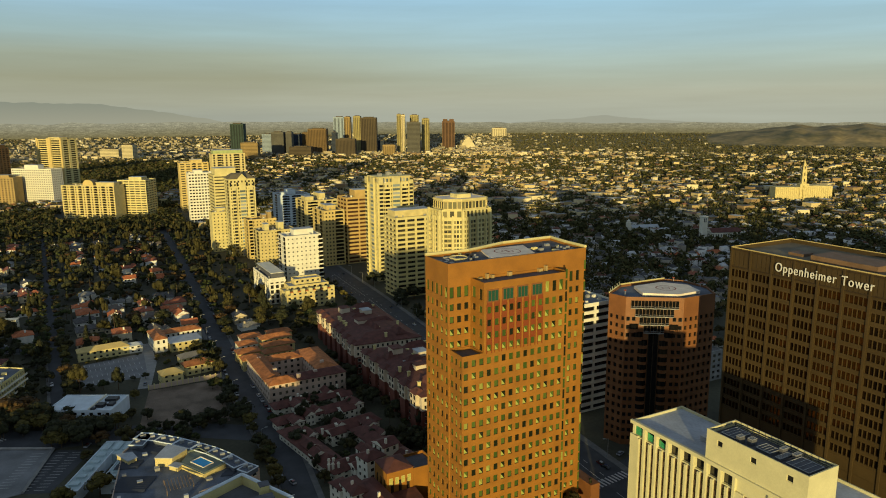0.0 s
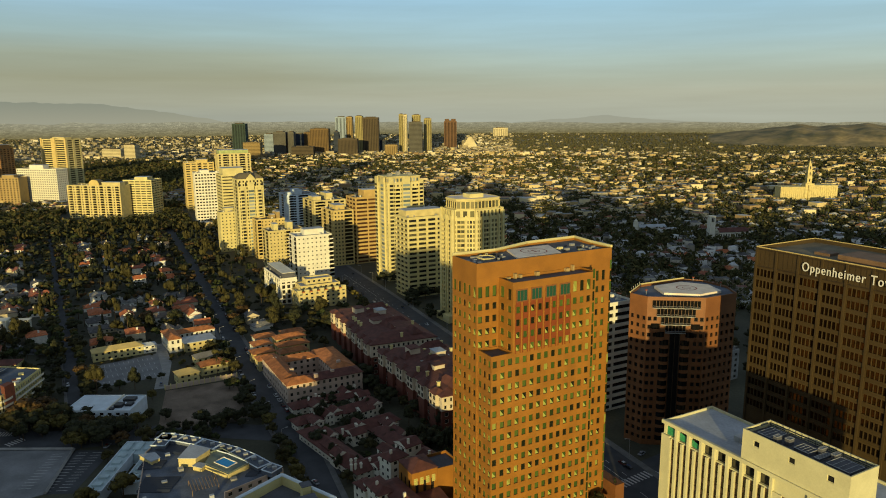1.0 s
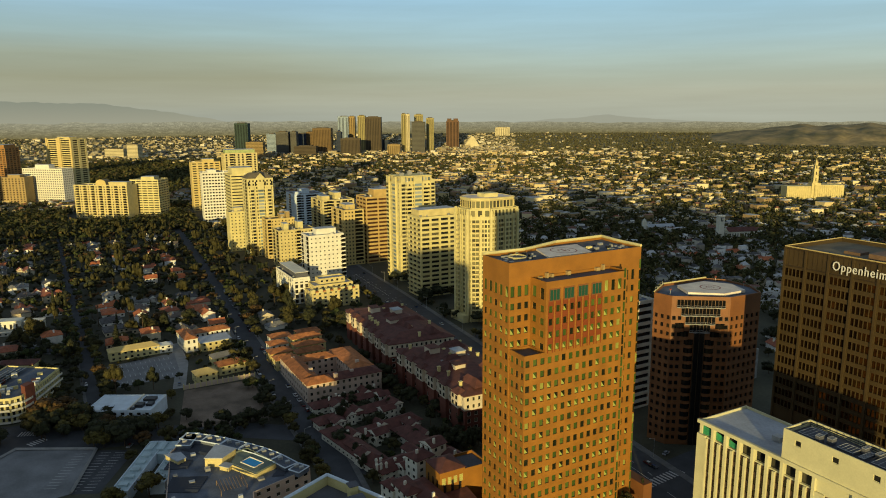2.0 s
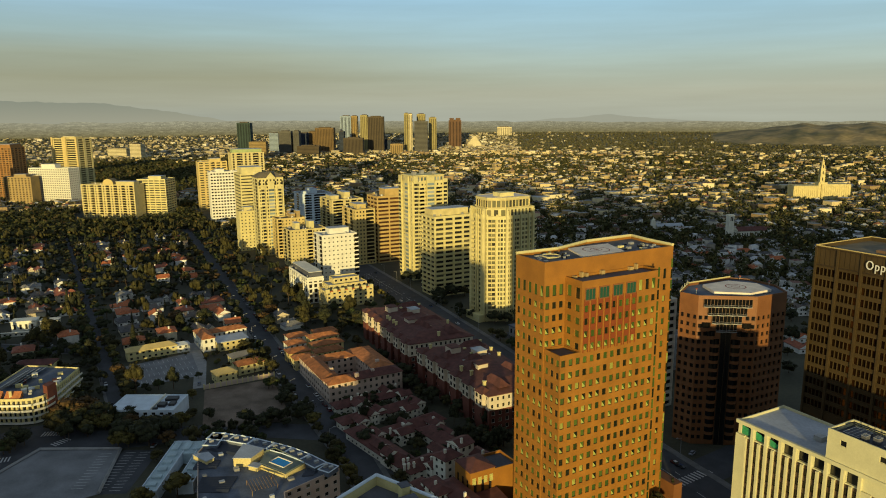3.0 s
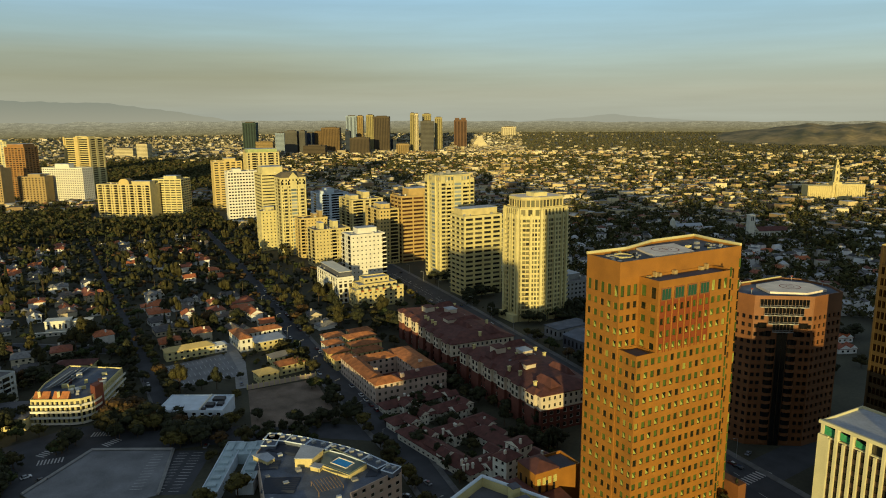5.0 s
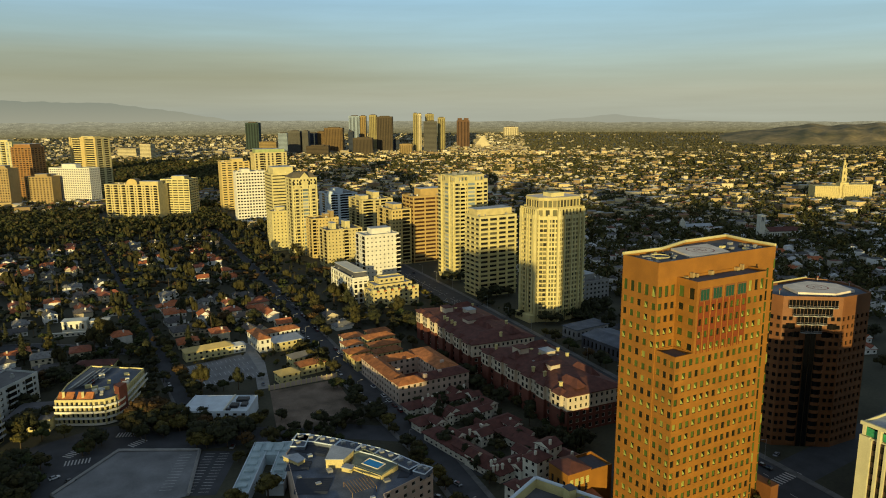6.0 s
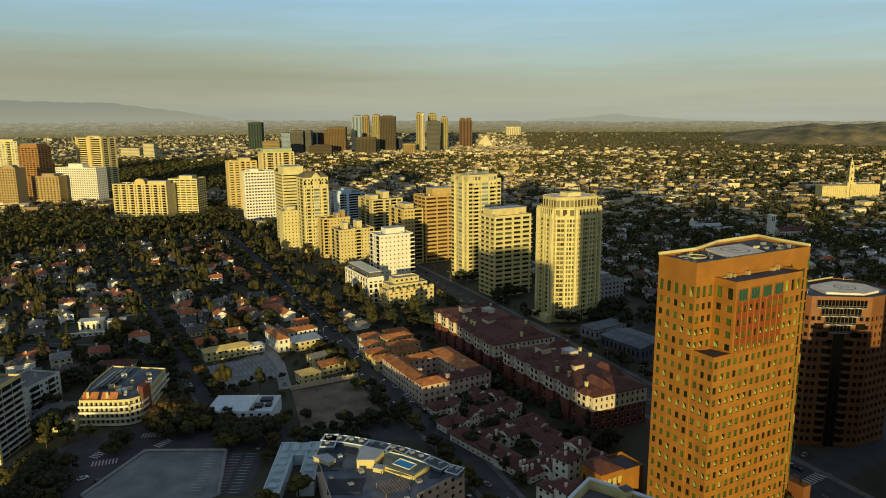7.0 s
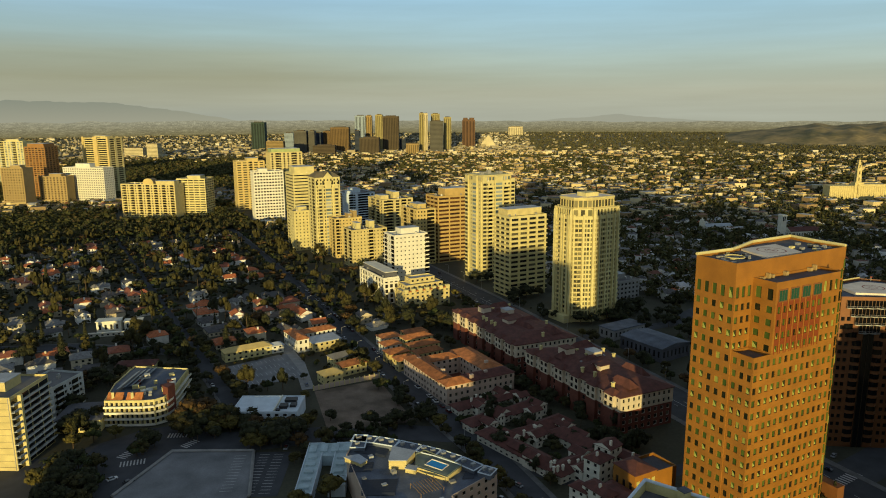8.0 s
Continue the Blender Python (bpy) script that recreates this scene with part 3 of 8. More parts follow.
# ---- the orange office tower ----
def orange_tower():
    t = thing("office_tower", "tall orange granite office tower with small green windows", "office tower")
    st, base, n = 4.42, 2.0, 21
    SUN_RND = random.Random(9)
    rs = rows(base, st, n, 0.9, 2.3)
    tall = rs[:n - 1] + [(rs[-1][0], rs[-1][1] + 1.5)]
    rsl = [r for r in rs if r[1] < 72.5]
    up = [r for r in tall if r[0] > 73.5 and r[1] < 97]
    # front wing with its stepped top; the notch at the corner ends at 73.3 m
    storeys(t, [(110, 190.5), (118.4, 190.5), (118.4, 199.3), (110, 199.3)], 0, 73.3,
            {0: ([(0.55, 2.25), (3.65, 5.35), (6.65, 8.35)], rsl), 3: (cols(8.8, 3, 0.56), rsl)}, M_ORANGE, G_OFFICE, M_DARK, 0.35, sun_patches=SUN_RND, roof=M_ROOF_D, limit=90)
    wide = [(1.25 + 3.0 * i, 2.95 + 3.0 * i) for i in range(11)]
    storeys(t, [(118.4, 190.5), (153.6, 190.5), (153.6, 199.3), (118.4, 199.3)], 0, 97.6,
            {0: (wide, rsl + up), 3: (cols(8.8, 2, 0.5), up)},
            M_ORANGE, G_OFFICE, M_DARK, 0.35, sun_patches=SUN_RND, roof=M_ROOF_D, limit=150)
    # red spandrels above and below the upper windows
    high = [r for r in rs if 73 < r[0] < 89]
    s = Shape()
    s.box(-1.05, 1.05, -0.1, 0.02, 0, st - 2.3)
    for x in (-1.05, 0.85):
        s.box(x, x + 0.2, -0.16, -0.1, 0, st - 2.3)
    panel = s.mesh("red_spandrel", [M_REDSTONE])
    s = Shape()
    s.box(-0.16, 0.16, -0.14, 0.02, 0, high[-1][1] - high[0][0] + 1.5)
    rib = s.mesh("red_rib", [M_REDSTONE])
    for i in range(8):
        x = 118.4 + 2.1 + 3.0 * i
        for lo, hi in high:
            part("red_spandrel", panel, None, t, m=pose(x, 190.5, hi))
        for q in (-0.98, 0.98):
            part("red_rib", rib, None, t, m=pose(x + q, 190.5, high[0][0] - 0.8))
    # main slab behind
    body = [(109.6, 199.31), (168.6, 199.31), (168.6, 212), (170, 223), (146, 222), (133, 217.5), (127, 215.6), (109.6, 216)]
    right = [(45.4, 46.9), (48.6, 50.1), (51.6, 53.1), (54.6, 56.1)]
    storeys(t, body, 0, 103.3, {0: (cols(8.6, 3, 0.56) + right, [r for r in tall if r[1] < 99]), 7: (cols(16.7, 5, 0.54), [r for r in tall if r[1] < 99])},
            M_ORANGE, G_OFFICE, M_DARK, 0.35, sun_patches=SUN_RND, roof=M_ROOF_D, limit=150, parapet=0.9)
    # glazed corner strips
    for x, y, w in ((152.3, 190.5, 0.75), (167.9, 199.31, 0.68)):
        for i in range(23):
            s = Shape()
            s.box(x, x + w, y - 0.14, y - 0.005, 5 + i * 4.1, 8.4 + i * 4.1)
            part("corner_glazing", s, G_OFFICE, t)
    s = Shape()
    s.box(168.6, 171.5, 203.5, 214, 0, 96)
    part("east_bay", s, M_ORANGE2, t)
    s = Shape()
    s.prism([(128, 202), (147, 202), (152, 216.5), (133, 216.5)], 102.4, 103.1)
    pad = part("helipad", s, M_PAD, t, "pale concrete helipad with a red ring")
    s = Shape()
    for r0, r1 in ((4.6, 5.0), (2.0, 2.3)):
        for i in range(32):
            a, b = 2 * math.pi * i / 32, 2 * math.pi * (i + 1) / 32
            s.face([(140 + r * math.cos(q), 209.2 + r * math.sin(q), 103.12) for r, q in ((r0, a), (r1, a), (r1, b), (r0, b))])
    s.face([(139.6, 207.6, 103.12), (140.4, 207.6, 103.12), (140.4, 210.8, 103.12), (139.6, 210.8, 103.12)])
    part("pad_ring", s, M_PADRED, pad, "faded red landing ring")
    s = Shape()
    for i in range(20):
        a, b_ = 2 * math.pi * i / 20, 2 * math.pi * (i + 1) / 20
        s.bar((118 + 3.2 * math.cos(a), 207 + 3.2 * math.sin(a), 103.4), (118 + 3.2 * math.cos(b_), 207 + 3.2 * math.sin(b_), 103.4), 0.18, sides=4)
    s.box(116.6, 119.4, 206.4, 207.6, 102.41, 103.0)
    part("window_rig", s, M_CREAM, t, "pale circular roof rail and plant")
    RG = random.Random(21)
    for i in range(34):
        x, y = RG.choice((RG.uniform(111.5, 126), RG.uniform(150, 166))), RG.uniform(201.5, 213.5)
        w, d, h = RG.uniform(0.5, 2.2), RG.uniform(0.4, 1.4), RG.uniform(0.2, 1.1)
        s = Shape()
        s.box(x - w / 2, x + w / 2, y - d / 2, y + d / 2, 102.41, 102.5 + h)
        part("roof_unit", s, RG.choice((M_METAL, M_CONCRETE, M_CREAM, M_DARK)), t)
    for x, w, h in ((121, 1.2, 0.6), (124, 0.8, 1.6), (126, 1.0, 1.0), (133, 1.4, 1.2), (146, 1.6, 1.0), (149, 0.7, 1.8)):
        s = Shape()
        s.box(x, x + w, 197.6, 199.0, 96.5, 97.0 + h)
        part("vent_stack", s, M_TAN, t)
    # wide top-floor windows in deep red frames
    s = Shape()
    s.box(0, 4.6, -0.18, 0.05, 0, 4.4)
    fr_ = s.mesh("wide_frame", [M_ORANGE2])
    s = Shape()
    for i in range(3):
        s.box(0.4 + i * 1.35, 1.55 + i * 1.35, -0.24, -0.17, 0.4, 4.0)
    gl_ = s.mesh("wide_window", [G_TEAL])
    for i in range(4):
        part("wide_window", gl_, None, part("wide_frame", fr_, None, t, m=pose(119.6 + i * 6.0, 190.5, 90.7)), "teal glass in three panes")
    # pale coping along the back of the roof
    s = Shape()
    k = [(109.6, 216), (127, 215.6), (133, 217.5), (146, 222), (170, 223), (168.6, 212), (168.6, 199.6)]
    for a, b in zip(k, k[1:]):
        s.bar((*a, 103.7), (*b, 103.7), 0.6, sides=6)
    part("coping", s, M_CREAM, t, "pale rounded roof coping")
    return t


orange_tower()


# ---- plain towers with window grids ----
def slab(name, label, category, x, y, yaw, w, d, z, n, wall, front, left, glass=None, bar=None, share=0.6, high=0.5, depth=0.4, roof=None, pent=True, balcony=None, base=0.0, group="", limit=300, right=None, split=1, pmat=None, stacks=(), ledge=0.0):
    """A building of n storeys with its front-left corner at (x, y); front and left are numbers of window columns."""
    t = thing(name, label, category, pose(x, y, 0, 0, 0, yaw), group)
    st = (z - 1.2 - base) / n
    rs = rows(base, st, n, st * (1 - high) * 0.55, st * high)
    spec = {0: (cols(w, front, share, 0.6), rs), 3: (cols(d, left, share, 0.6), rs)}
    if right:
        spec[1] = (cols(d, right, share, 0.6), rs)
    storeys(t, rect(w, d), 0, z, spec, wall, glass, bar, depth, split, 1.0, roof, limit)
    for x0, x1, y0, y1, ph in (((0.3, 0.75, 0.3, 0.8, 3.6),) if pent is True else pent or ()):
        s = Shape()
        s.box(w * x0, w * x1, d * y0, d * y1, z - 0.99, z + ph)
        pt = part("penthouse", s, pmat or wall, t)
        s = Shape()
        s.box(w * x0 - 0.3, w * x1 + 0.3, d * y0 - 0.3, d * y1 + 0.3, z + ph, z + ph + 0.3)
        part("penthouse_roof", s, M_ROOF_L, pt)
    g = random.Random(int(x * 7 + y * 13))
    for i in range(7 if y < 1000 else 4):
        u0, v0, uw, vw = g.uniform(0.06, 0.88) * w, g.uniform(0.08, 0.85) * d, g.uniform(0.8, 2.4), g.uniform(0.8, 2.0)
        s = Shape()
        s.box(u0 - uw / 2, u0 + uw / 2, v0 - vw / 2, v0 + vw / 2, z - 0.99, z - 0.5 + g.uniform(0.3, 1.6))
        s.box(u0 - uw / 3, u0 + uw / 3, v0 - vw / 3, v0 + vw / 3, z - 0.6, z - 0.2 + g.uniform(0.3, 1.7))
        part("roof_plant", s, g.choice((M_METAL, M_CONCRETE, M_WHITE)), t)
    if ledge:
        s = Shape()
        for i in range(1, n + 1):
            s.box(-ledge, w + ledge, -ledge, -0.004, base + st * i - 0.16, base + st * i + 0.16, bottom=True)
            s.box(-ledge, -0.004, 0, d, base + st * i - 0.16, base + st * i + 0.16, bottom=True)
        tagged(part("string_course", s, wall, t), kind="stuff")
    for k, (face, u0, u1) in enumerate(stacks):
        s = Shape()
        s.box(0, u1 - u0, -1.3, 0.0, 0, 0.25)
        s.box(0, u1 - u0, -1.3, -1.18, 0.25, 1.05)
        # black backing paints the darkness of a balcony recess
        s.box(0.1, u1 - u0 - 0.1, -0.02, -0.005, 0.3, st - 0.35, 1)
        me = s.mesh("balcony", [wall, G_BLACK])
        at = {"f": pose(u0, 0, 0), "l": pose(0, d - u0, 0, 0, 0, -90), "r": pose(w, u0, 0, 0, 0, 90)}[face]
        for i in range(1, n):
            part("balcony", me, None, t, m=pose(0, 0, base + st * i + 0.1) @ at)
    if balcony:
        bm_, out, sides = balcony
        fr, lf = Shape(), Shape()
        fr.box(-out * 0.6, w + out * 0.6, -out, 0.0, 0, 0.28)
        fr.box(-out * 0.6, w + out * 0.6, -out, -out + 0.12, 0.28, 0.85)
        lf.box(-out, 0.0, 0, d, 0, 0.28)
        lf.box(-out, -out + 0.12, 0, d, 0.28, 0.85)
        rg = Shape()
        rg.box(w, w + out, 0, d, 0, 0.28)
        rg.box(w + out - 0.12, w + out, 0, d, 0.28, 0.95)
        rm = rg.mesh("balcony", [bm_])
        fm, lm = fr.mesh("balcony", [bm_]), lf.mesh("balcony", [bm_])
        for i in range(1, n):
            if "f" in sides:
                part("balcony", fm, None, t, m=pose(0, 0, base + st * i))
            if "r" in sides:
                part("balcony", rm, None, t, m=pose(0, 0, base + st * i))
            if "l" in sides:
                part("balcony", lm, None, t, m=pose(0, 0, base + st * i))
    return t


# round-shouldered condominium tower by the boulevard
def shouldered_tower():
    t = thing("condominium_tower", "cream condominium tower with chamfered corners and glazed crown", "apartment tower", pose(233, 436, 0))
    body = [(19, -1.5), (43, 0), (48, 5), (48, 27), (43, 34), (11, 34), (4, 25), (4, 6)]
    e = [(Vector(body[(i + 1) % 8]) - Vector(body[i])).length for i in range(8)]
    rs = rows(2, 3.42, 22, 0.6, 2.25)
    face = [(0.9, 2.6), (3.0, 4.7), (6.4, 8.7), (9.0, 11.2), (13.4, 15.8), (16.8, 18.9), (20.2, 22.9)]
    storeys(t, body, 0, 79, {0: (face, rs), 1: (cols(e[1], 2, 0.8), rs),
                             6: ([(0.8, 2.0), (3.4, 6.4), (7.4, 8.8), (10.0, 13.6), (14.8, 16.0), (17.0, 18.3)], rs),
                             7: ([(0.6, 1.5), (2.6, 5.2), (5.5, 8.1), (10.0, 11.3), (11.9, 13.6), (14.4, 15.7)], rs)},
            M_CREAM, G_OLIVE, M_BEIGE, 0.7, roof=M_ROOF, limit=170)
    step = inset(body, 1.3)
    storeys(t, step, 78, 84.6, {i: (cols((Vector(step[(i + 1) % 8]) - Vector(step[i])).length, 3 if i % 2 else 7, 0.62), [(79.0, 83.6)]) for i in (0, 1, 6, 7)}, M_CREAM, G_OLIVE, M_BEIGE, 0.5, roof=M_ROOF, name="setback", limit=30)
    crown = inset(body, 3.6)
    e2 = [(Vector(crown[(i + 1) % 8]) - Vector(crown[i])).length for i in range(8)]
    storeys(t, crown, 84, 92.4, {i: (cols(e2[i], max(2, int(e2[i] / 3)), 0.84), [(85.0, 90.2)]) for i in (0, 1, 6, 7)}, M_BEIGE, G_OLIVE, M_BEIGE, 0.4, roof=M_PAD, parapet=0.3, name="crown", limit=60)
    s = Shape()
    s.prism(inset(body, 3.1), 91.2, 92.0)
    part("crown_cornice", s, M_CREAM, t)
    s = Shape()
    s.box(20, 32, 10, 20, 92, 95)
    part("lift_house", s, M_CREAM, t)
    # upright piers that run past the parapet as stepped shoulders
    s = Shape()
    s.box(-0.6, 0.6, -0.9, 0.02, 0, 80.4)
    pier = s.mesh("pier", [M_CREAM])
    s = Shape()
    s.box(-0.9, 0.9, -1.3, 0.5, 0, 83.4)
    s.box(-0.55, 0.55, -0.9, 0.5, 83.4, 85.2)
    turret = s.mesh("corner_pier", [M_CREAM])
    for x in (24.6, 31.4, 39.0):
        part("pier", pier, None, t, m=pose(x, -1.5 * (1 - (x - 19) / 24), 0))
    for y in (8.8, 14.0, 17.0, 23.5):
        part("pier", pier, None, t, m=pose(4, y, 0, 0, 0, -90))
    ang = -math.degrees(math.atan2(7.5, 15))
    for u in (2.1, 9.0):
        part("pier", pier, None, t, m=pose(4, 6, 0, 0, 0, ang) @ pose(u, 0, 0))
    for x, y, a in ((4.2, 6.2, -60), (18.8, -1.2, -14), (42.6, 0.2, 20), (4.2, 24.6, -80)):
        part("corner_pier", turret, None, t, m=pose(x, y, 0, 0, 0, a))
    # bowed balconies on the chamfer and square ones on the long faces
    s = Shape()
    arc = [(2.4 + 6.2 * i / 8, -0.02 - 2.0 * math.sin(math.pi * i / 8) ** 0.6) for i in range(9)]
    s.prism(arc, 0, 0.25)
    for a, b in zip(arc, arc[1:]):
        s.face(((*a, 0.25), (*b, 0.25), (*b, 1.05), (*a, 1.05)))
        s.face(((b[0], b[1] + 0.1, 0.25), (a[0], a[1] + 0.1, 0.25), (a[0], a[1] + 0.1, 1.05), (b[0], b[1] + 0.1, 1.05)))
        s.face(((*a, 1.05), (*b, 1.05), (b[0], b[1] + 0.1, 1.05), (a[0], a[1] + 0.1, 1.05)))
    bow = s.mesh("balcony", [M_BEIGE])
    s = Shape()
    s.box(0, 4.4, -1.5, -0.02, 0, 0.22)
    s.box(0, 4.4, -1.5, -1.38, 0.22, 1.05)
    sq = s.mesh("balcony", [M_BEIGE])
    s = Shape()
    s.box(0.3, 6.7, -1.6, -0.02, 0, 0.22)
    s.box(0.3, 6.7, -1.6, -1.48, 0.22, 1.05)
    side = s.mesh("balcony", [M_BEIGE])
    for i in range(1, 22):
        z = 2 + 3.42 * i
        part("balcony", bow, None, t, m=pose(4, 6, z, 0, 0, ang))
        part("balcony", sq, None, t, m=pose(25.4, -1.1, z, 0, 0, 3.6))
        part("balcony", sq, None, t, m=pose(4, 21.6, z, 0, 0, -90))
        part("balcony", side, None, t, m=pose(43, 0, z, 0, 0, 45))
    s = Shape()
    s.box(-1, 3.9, 5, 24, 0, 5.5)
    part("entrance_wing", s, M_CREAM, t)
    return t


shouldered_tower()
slab("condominium_block", "cream condominium block with long balconies, half in shade", "apartment tower", 238, 522, 0, 37, 24, 69, 17, M_CREAM, 4, 3, share=0.8, high=0.52, depth=1.0, glass=G_HOME, balcony=(M_CREAM, 1.1, "fl"), limit=100, split=4, pent=((0.04, 0.97, 0.25, 0.85, 5.0),), pmat=M_BEIGE)
def bay_tower():
    t = slab("condominium_tower", "tall pale yellow condominium tower with glazed bays", "apartment tower", 249, 586, 0, 37, 28, 92, 25, M_CREAM, 9, 7, share=0.42, high=0.46, pent=False, limit=90)
    st = 90.8 / 25
    for k, (x, y, yaw, w, top) in enumerate(((1.0, 0, 0, 4.6, 97), (14.5, 0, 0, 8, 97), (0, 26.5, -90, 5.4, 97), (0, 13, -90, 7, 97), (31.5, 0, 0, 4.5, 94))):
        s = Shape()
        s.box(0, w, -1.4, 0.3, 3, top)
        part("bay", s, M_CREAM, t, m=pose(x, y, 0, 0, 0, yaw))
        g = Shape()
        for i in range(24):
            g.box(0.5, w - 0.5, -1.5, -1.38, 4 + st * i + 0.8, 4 + st * i + 2.9)
        tagged(part("bay_window", g, JOINED[(G_PALE if k % 2 else G_HOME).name], t, m=pose(x, y, 0, 0, 0, yaw)), kind="stuff")
    s = Shape()
    s.box(2, 34, 2, 26, 91, 97.0)
    part("crown", s, M_BEIGE, t)
    s = Shape()
    s.box(1.4, 34.6, 1.4, 26.6, 97.0, 97.6)
    part("crown_cornice", s, M_CREAM, t)
    g = Shape()
    for i in range(9):
        g.box(3.2 + i * 3.4, 5.2 + i * 3.4, 1.9, 2.05, 92.6, 95.6)
    for i in range(6):
        g.box(1.9, 2.05, 4 + i * 3.6, 6 + i * 3.6, 92.6, 95.6)
    tagged(part("crown_window", g, JOINED[G_PALE.name], t), kind="stuff")
    for x, y, h in ((5, 8, 2.6), (16, 14, 3.4), (26, 10, 2.2), (30, 20, 1.6)):
        s = Shape()
        s.box(x, x + 3.5, y, y + 3, 97.61, 97.6 + h)
        part("roof_plant", s, M_CONCRETE, t)
    s = Shape()
    s.box(0, 1.6, 0, 18, 0, 0.25)
    s.box(1.48, 1.6, 0, 18, 0.25, 1.0)
    bal = s.mesh("balcony", [M_CREAM])
    s = Shape()
    s.box(0, 5.6, -1.5, 0, 0, 0.25)
    s.box(0, 5.6, -1.5, -1.38, 0.25, 1.0)
    # black backing again stands in for the recess shade
    s.box(0.5, 5.1, -0.03, -0.01, 0.3, 2.7, 1)
    fb = s.mesh("balcony", [M_CREAM, G_BLACK])
    for i in range(2, 24):
        part("balcony", bal, None, t, m=pose(37, 4, st * i))
        part("balcony", fb, None, t, m=pose(24.4, 0, st * i))
        part("balcony", fb, None, t, m=pose(7.4, 0, st * i))
    return t


bay_tower()
slab("office_block", "tan office block with brown ribbon windows", "office tower", 252, 675, 0, 40, 27, 70, 17, M_GOLDSTONE, 3, 3, share=0.9, high=0.5, glass=G_BROWN, split=7, limit=60, ledge=0.5, pent=((0.3, 0.98, 0.25, 0.8, 6.5),))
slab("apartment_block", "ochre apartment block behind a brown tower", "apartment building", 228, 676, 0, 22, 38, 58, 15, M_OCHRE, 6, 9, share=0.5, high=0.45, limit=60, stacks=(("l", 8, 14), ("l", 24, 30), ("f", 12, 20)))
slab("apartment_block", "beige apartment block with recessed dark balconies", "apartment building", 258, 832, 0, 42, 45, 50, 13, M_BEIGE, 5, 6, share=0.62, high=0.62, depth=1.2, limit=60, stacks=(("f", 6, 13), ("f", 26, 33), ("l", 10, 18), ("l", 28, 36)), pent=((0.05, 0.3, 0.2, 0.6, 4), (0.5, 0.7, 0.3, 0.8, 7)))
slab("apartment_block", "cool white apartment block with dark balconies", "apartment building", 264, 968, 0, 42, 45, 44, 12, M_BLUEWHITE, 6, 8, share=0.5, high=0.6, depth=1.2, glass=G_DARK, limit=60, stacks=(("f", 18, 34), ("l", 14, 24), ("f", 3, 9)), pent=((0.35, 0.6, 0.3, 0.8, 5), (0.05, 0.2, 0.1, 0.3, 3)))
slab("apartment_block", "bright white apartment block with small windows", "apartment building", 162, 586, 0, 32, 22, 50.5, 13, M_WHITE, 8, 5, share=0.36, high=0.34, depth=0.25, roof=M_ROOF_L, bar=M_WHITE, limit=100, stacks=(("l", 1, 6), ("l", 15, 21), ("f", 29.5, 33)), pent=((0.3, 0.86, 0.35, 0.85, 4.0),))
slab("apartment_block", "pale yellow apartment block with rooftop plant", "apartment building", 166, 697, 0, 38, 24, 39, 11, M_BEIGE, 10, 5, share=0.34, high=0.36, depth=0.25, limit=60, stacks=(("l", 2, 8), ("l", 15, 21), ("f", 18, 23), ("f", 33, 37)), pent=((0.2, 0.32, 0.3, 0.75, 5.5), (0.58, 0.72, 0.3, 0.75, 6.5)), pmat=M_CREAM)
slab("apartment_block", "tan apartment block with side balconies", "apartment building", 168, 752, 0, 31, 20, 43.5, 12, M_OCHRE, 8, 2, share=0.34, high=0.4, depth=0.25, limit=60, stacks=(("l", 12, 17), ("f", 1, 5)), roof=M_ROOF_BR, pent=((0.55, 0.7, 0.3, 0.8, 3.5), (0.74, 0.86, 0.2, 0.7, 6.5)), pmat=M_TAN)
slab("apartment_block", "small cream apartment block beside a gabled tower", "apartment building", 142, 815, 0, 22, 18, 46, 12, M_CREAM, 5, 3, share=0.34, high=0.36, depth=0.25, limit=60)
slab("condominium_tower", "cream banded condominium tower", "apartment tower", 152, 846, 0, 28, 32, 86, 23, M_CREAM, 1, 1, share=0.96, high=0.36, split=9, limit=60, ledge=0.35, pent=((0.1, 0.95, 0.1, 0.8, 7.0),))
slab("apartment_tower", "white apartment tower with square punched windows", "apartment tower", 152, 1040, -4, 42, 26, 75, 17, M_WHITE, 10, 6, share=0.66, high=0.46, depth=0.9, glass=G_DARK, limit=12, ledge=0.3, pent=((0.2, 0.5, 0.3, 0.8, 3.0),))
slab("apartment_tower", "tan apartment tower with dark window bands", "apartment tower", 164, 1206, -4, 46, 34, 80, 20, M_OCHRE, 5, 5, share=0.66, high=0.45, depth=0.9, limit=12, stacks=(("f", 22, 26),), pent=((0.4, 0.8, 0.2, 0.8, 4.0),))
slab("condominium_tower", "pale green topped condominium tower", "apartment tower", 208, 1160, -4, 52, 36, 95, 24, M_BEIGE, 8, 6, share=0.42, high=0.7, limit=12, pent=((0.06, 0.94, 0.08, 0.92, 5.0),), pmat=M_GREENROOF, stacks=(("f", 9, 15), ("f", 36, 42)))
t = slab("apartment_block", "long cream apartment block with an arched roof gable", "apartment building", -8, 1224, -38, 90, 26, 51, 13, M_BEIGE, 20, 5, share=0.5, high=0.5, depth=0.6, limit=12, stacks=(("f", 4, 9), ("f", 17, 22), ("f", 30, 35), ("f", 43, 48), ("f", 56, 61), ("f", 69, 74), ("f", 82, 87)), roof=M_ROOF_D, pent=((0.6, 0.95, 0.3, 0.8, 4.0),), ledge=0.25)
s = Shape()
arch = [(46 + 9 * math.cos(math.pi * i / 10), 51 + 8.5 * math.sin(math.pi * i / 10) ** 0.8) for i in range(11)]
s.face([(a, 1.0, b) for a, b in arch[::-1]])
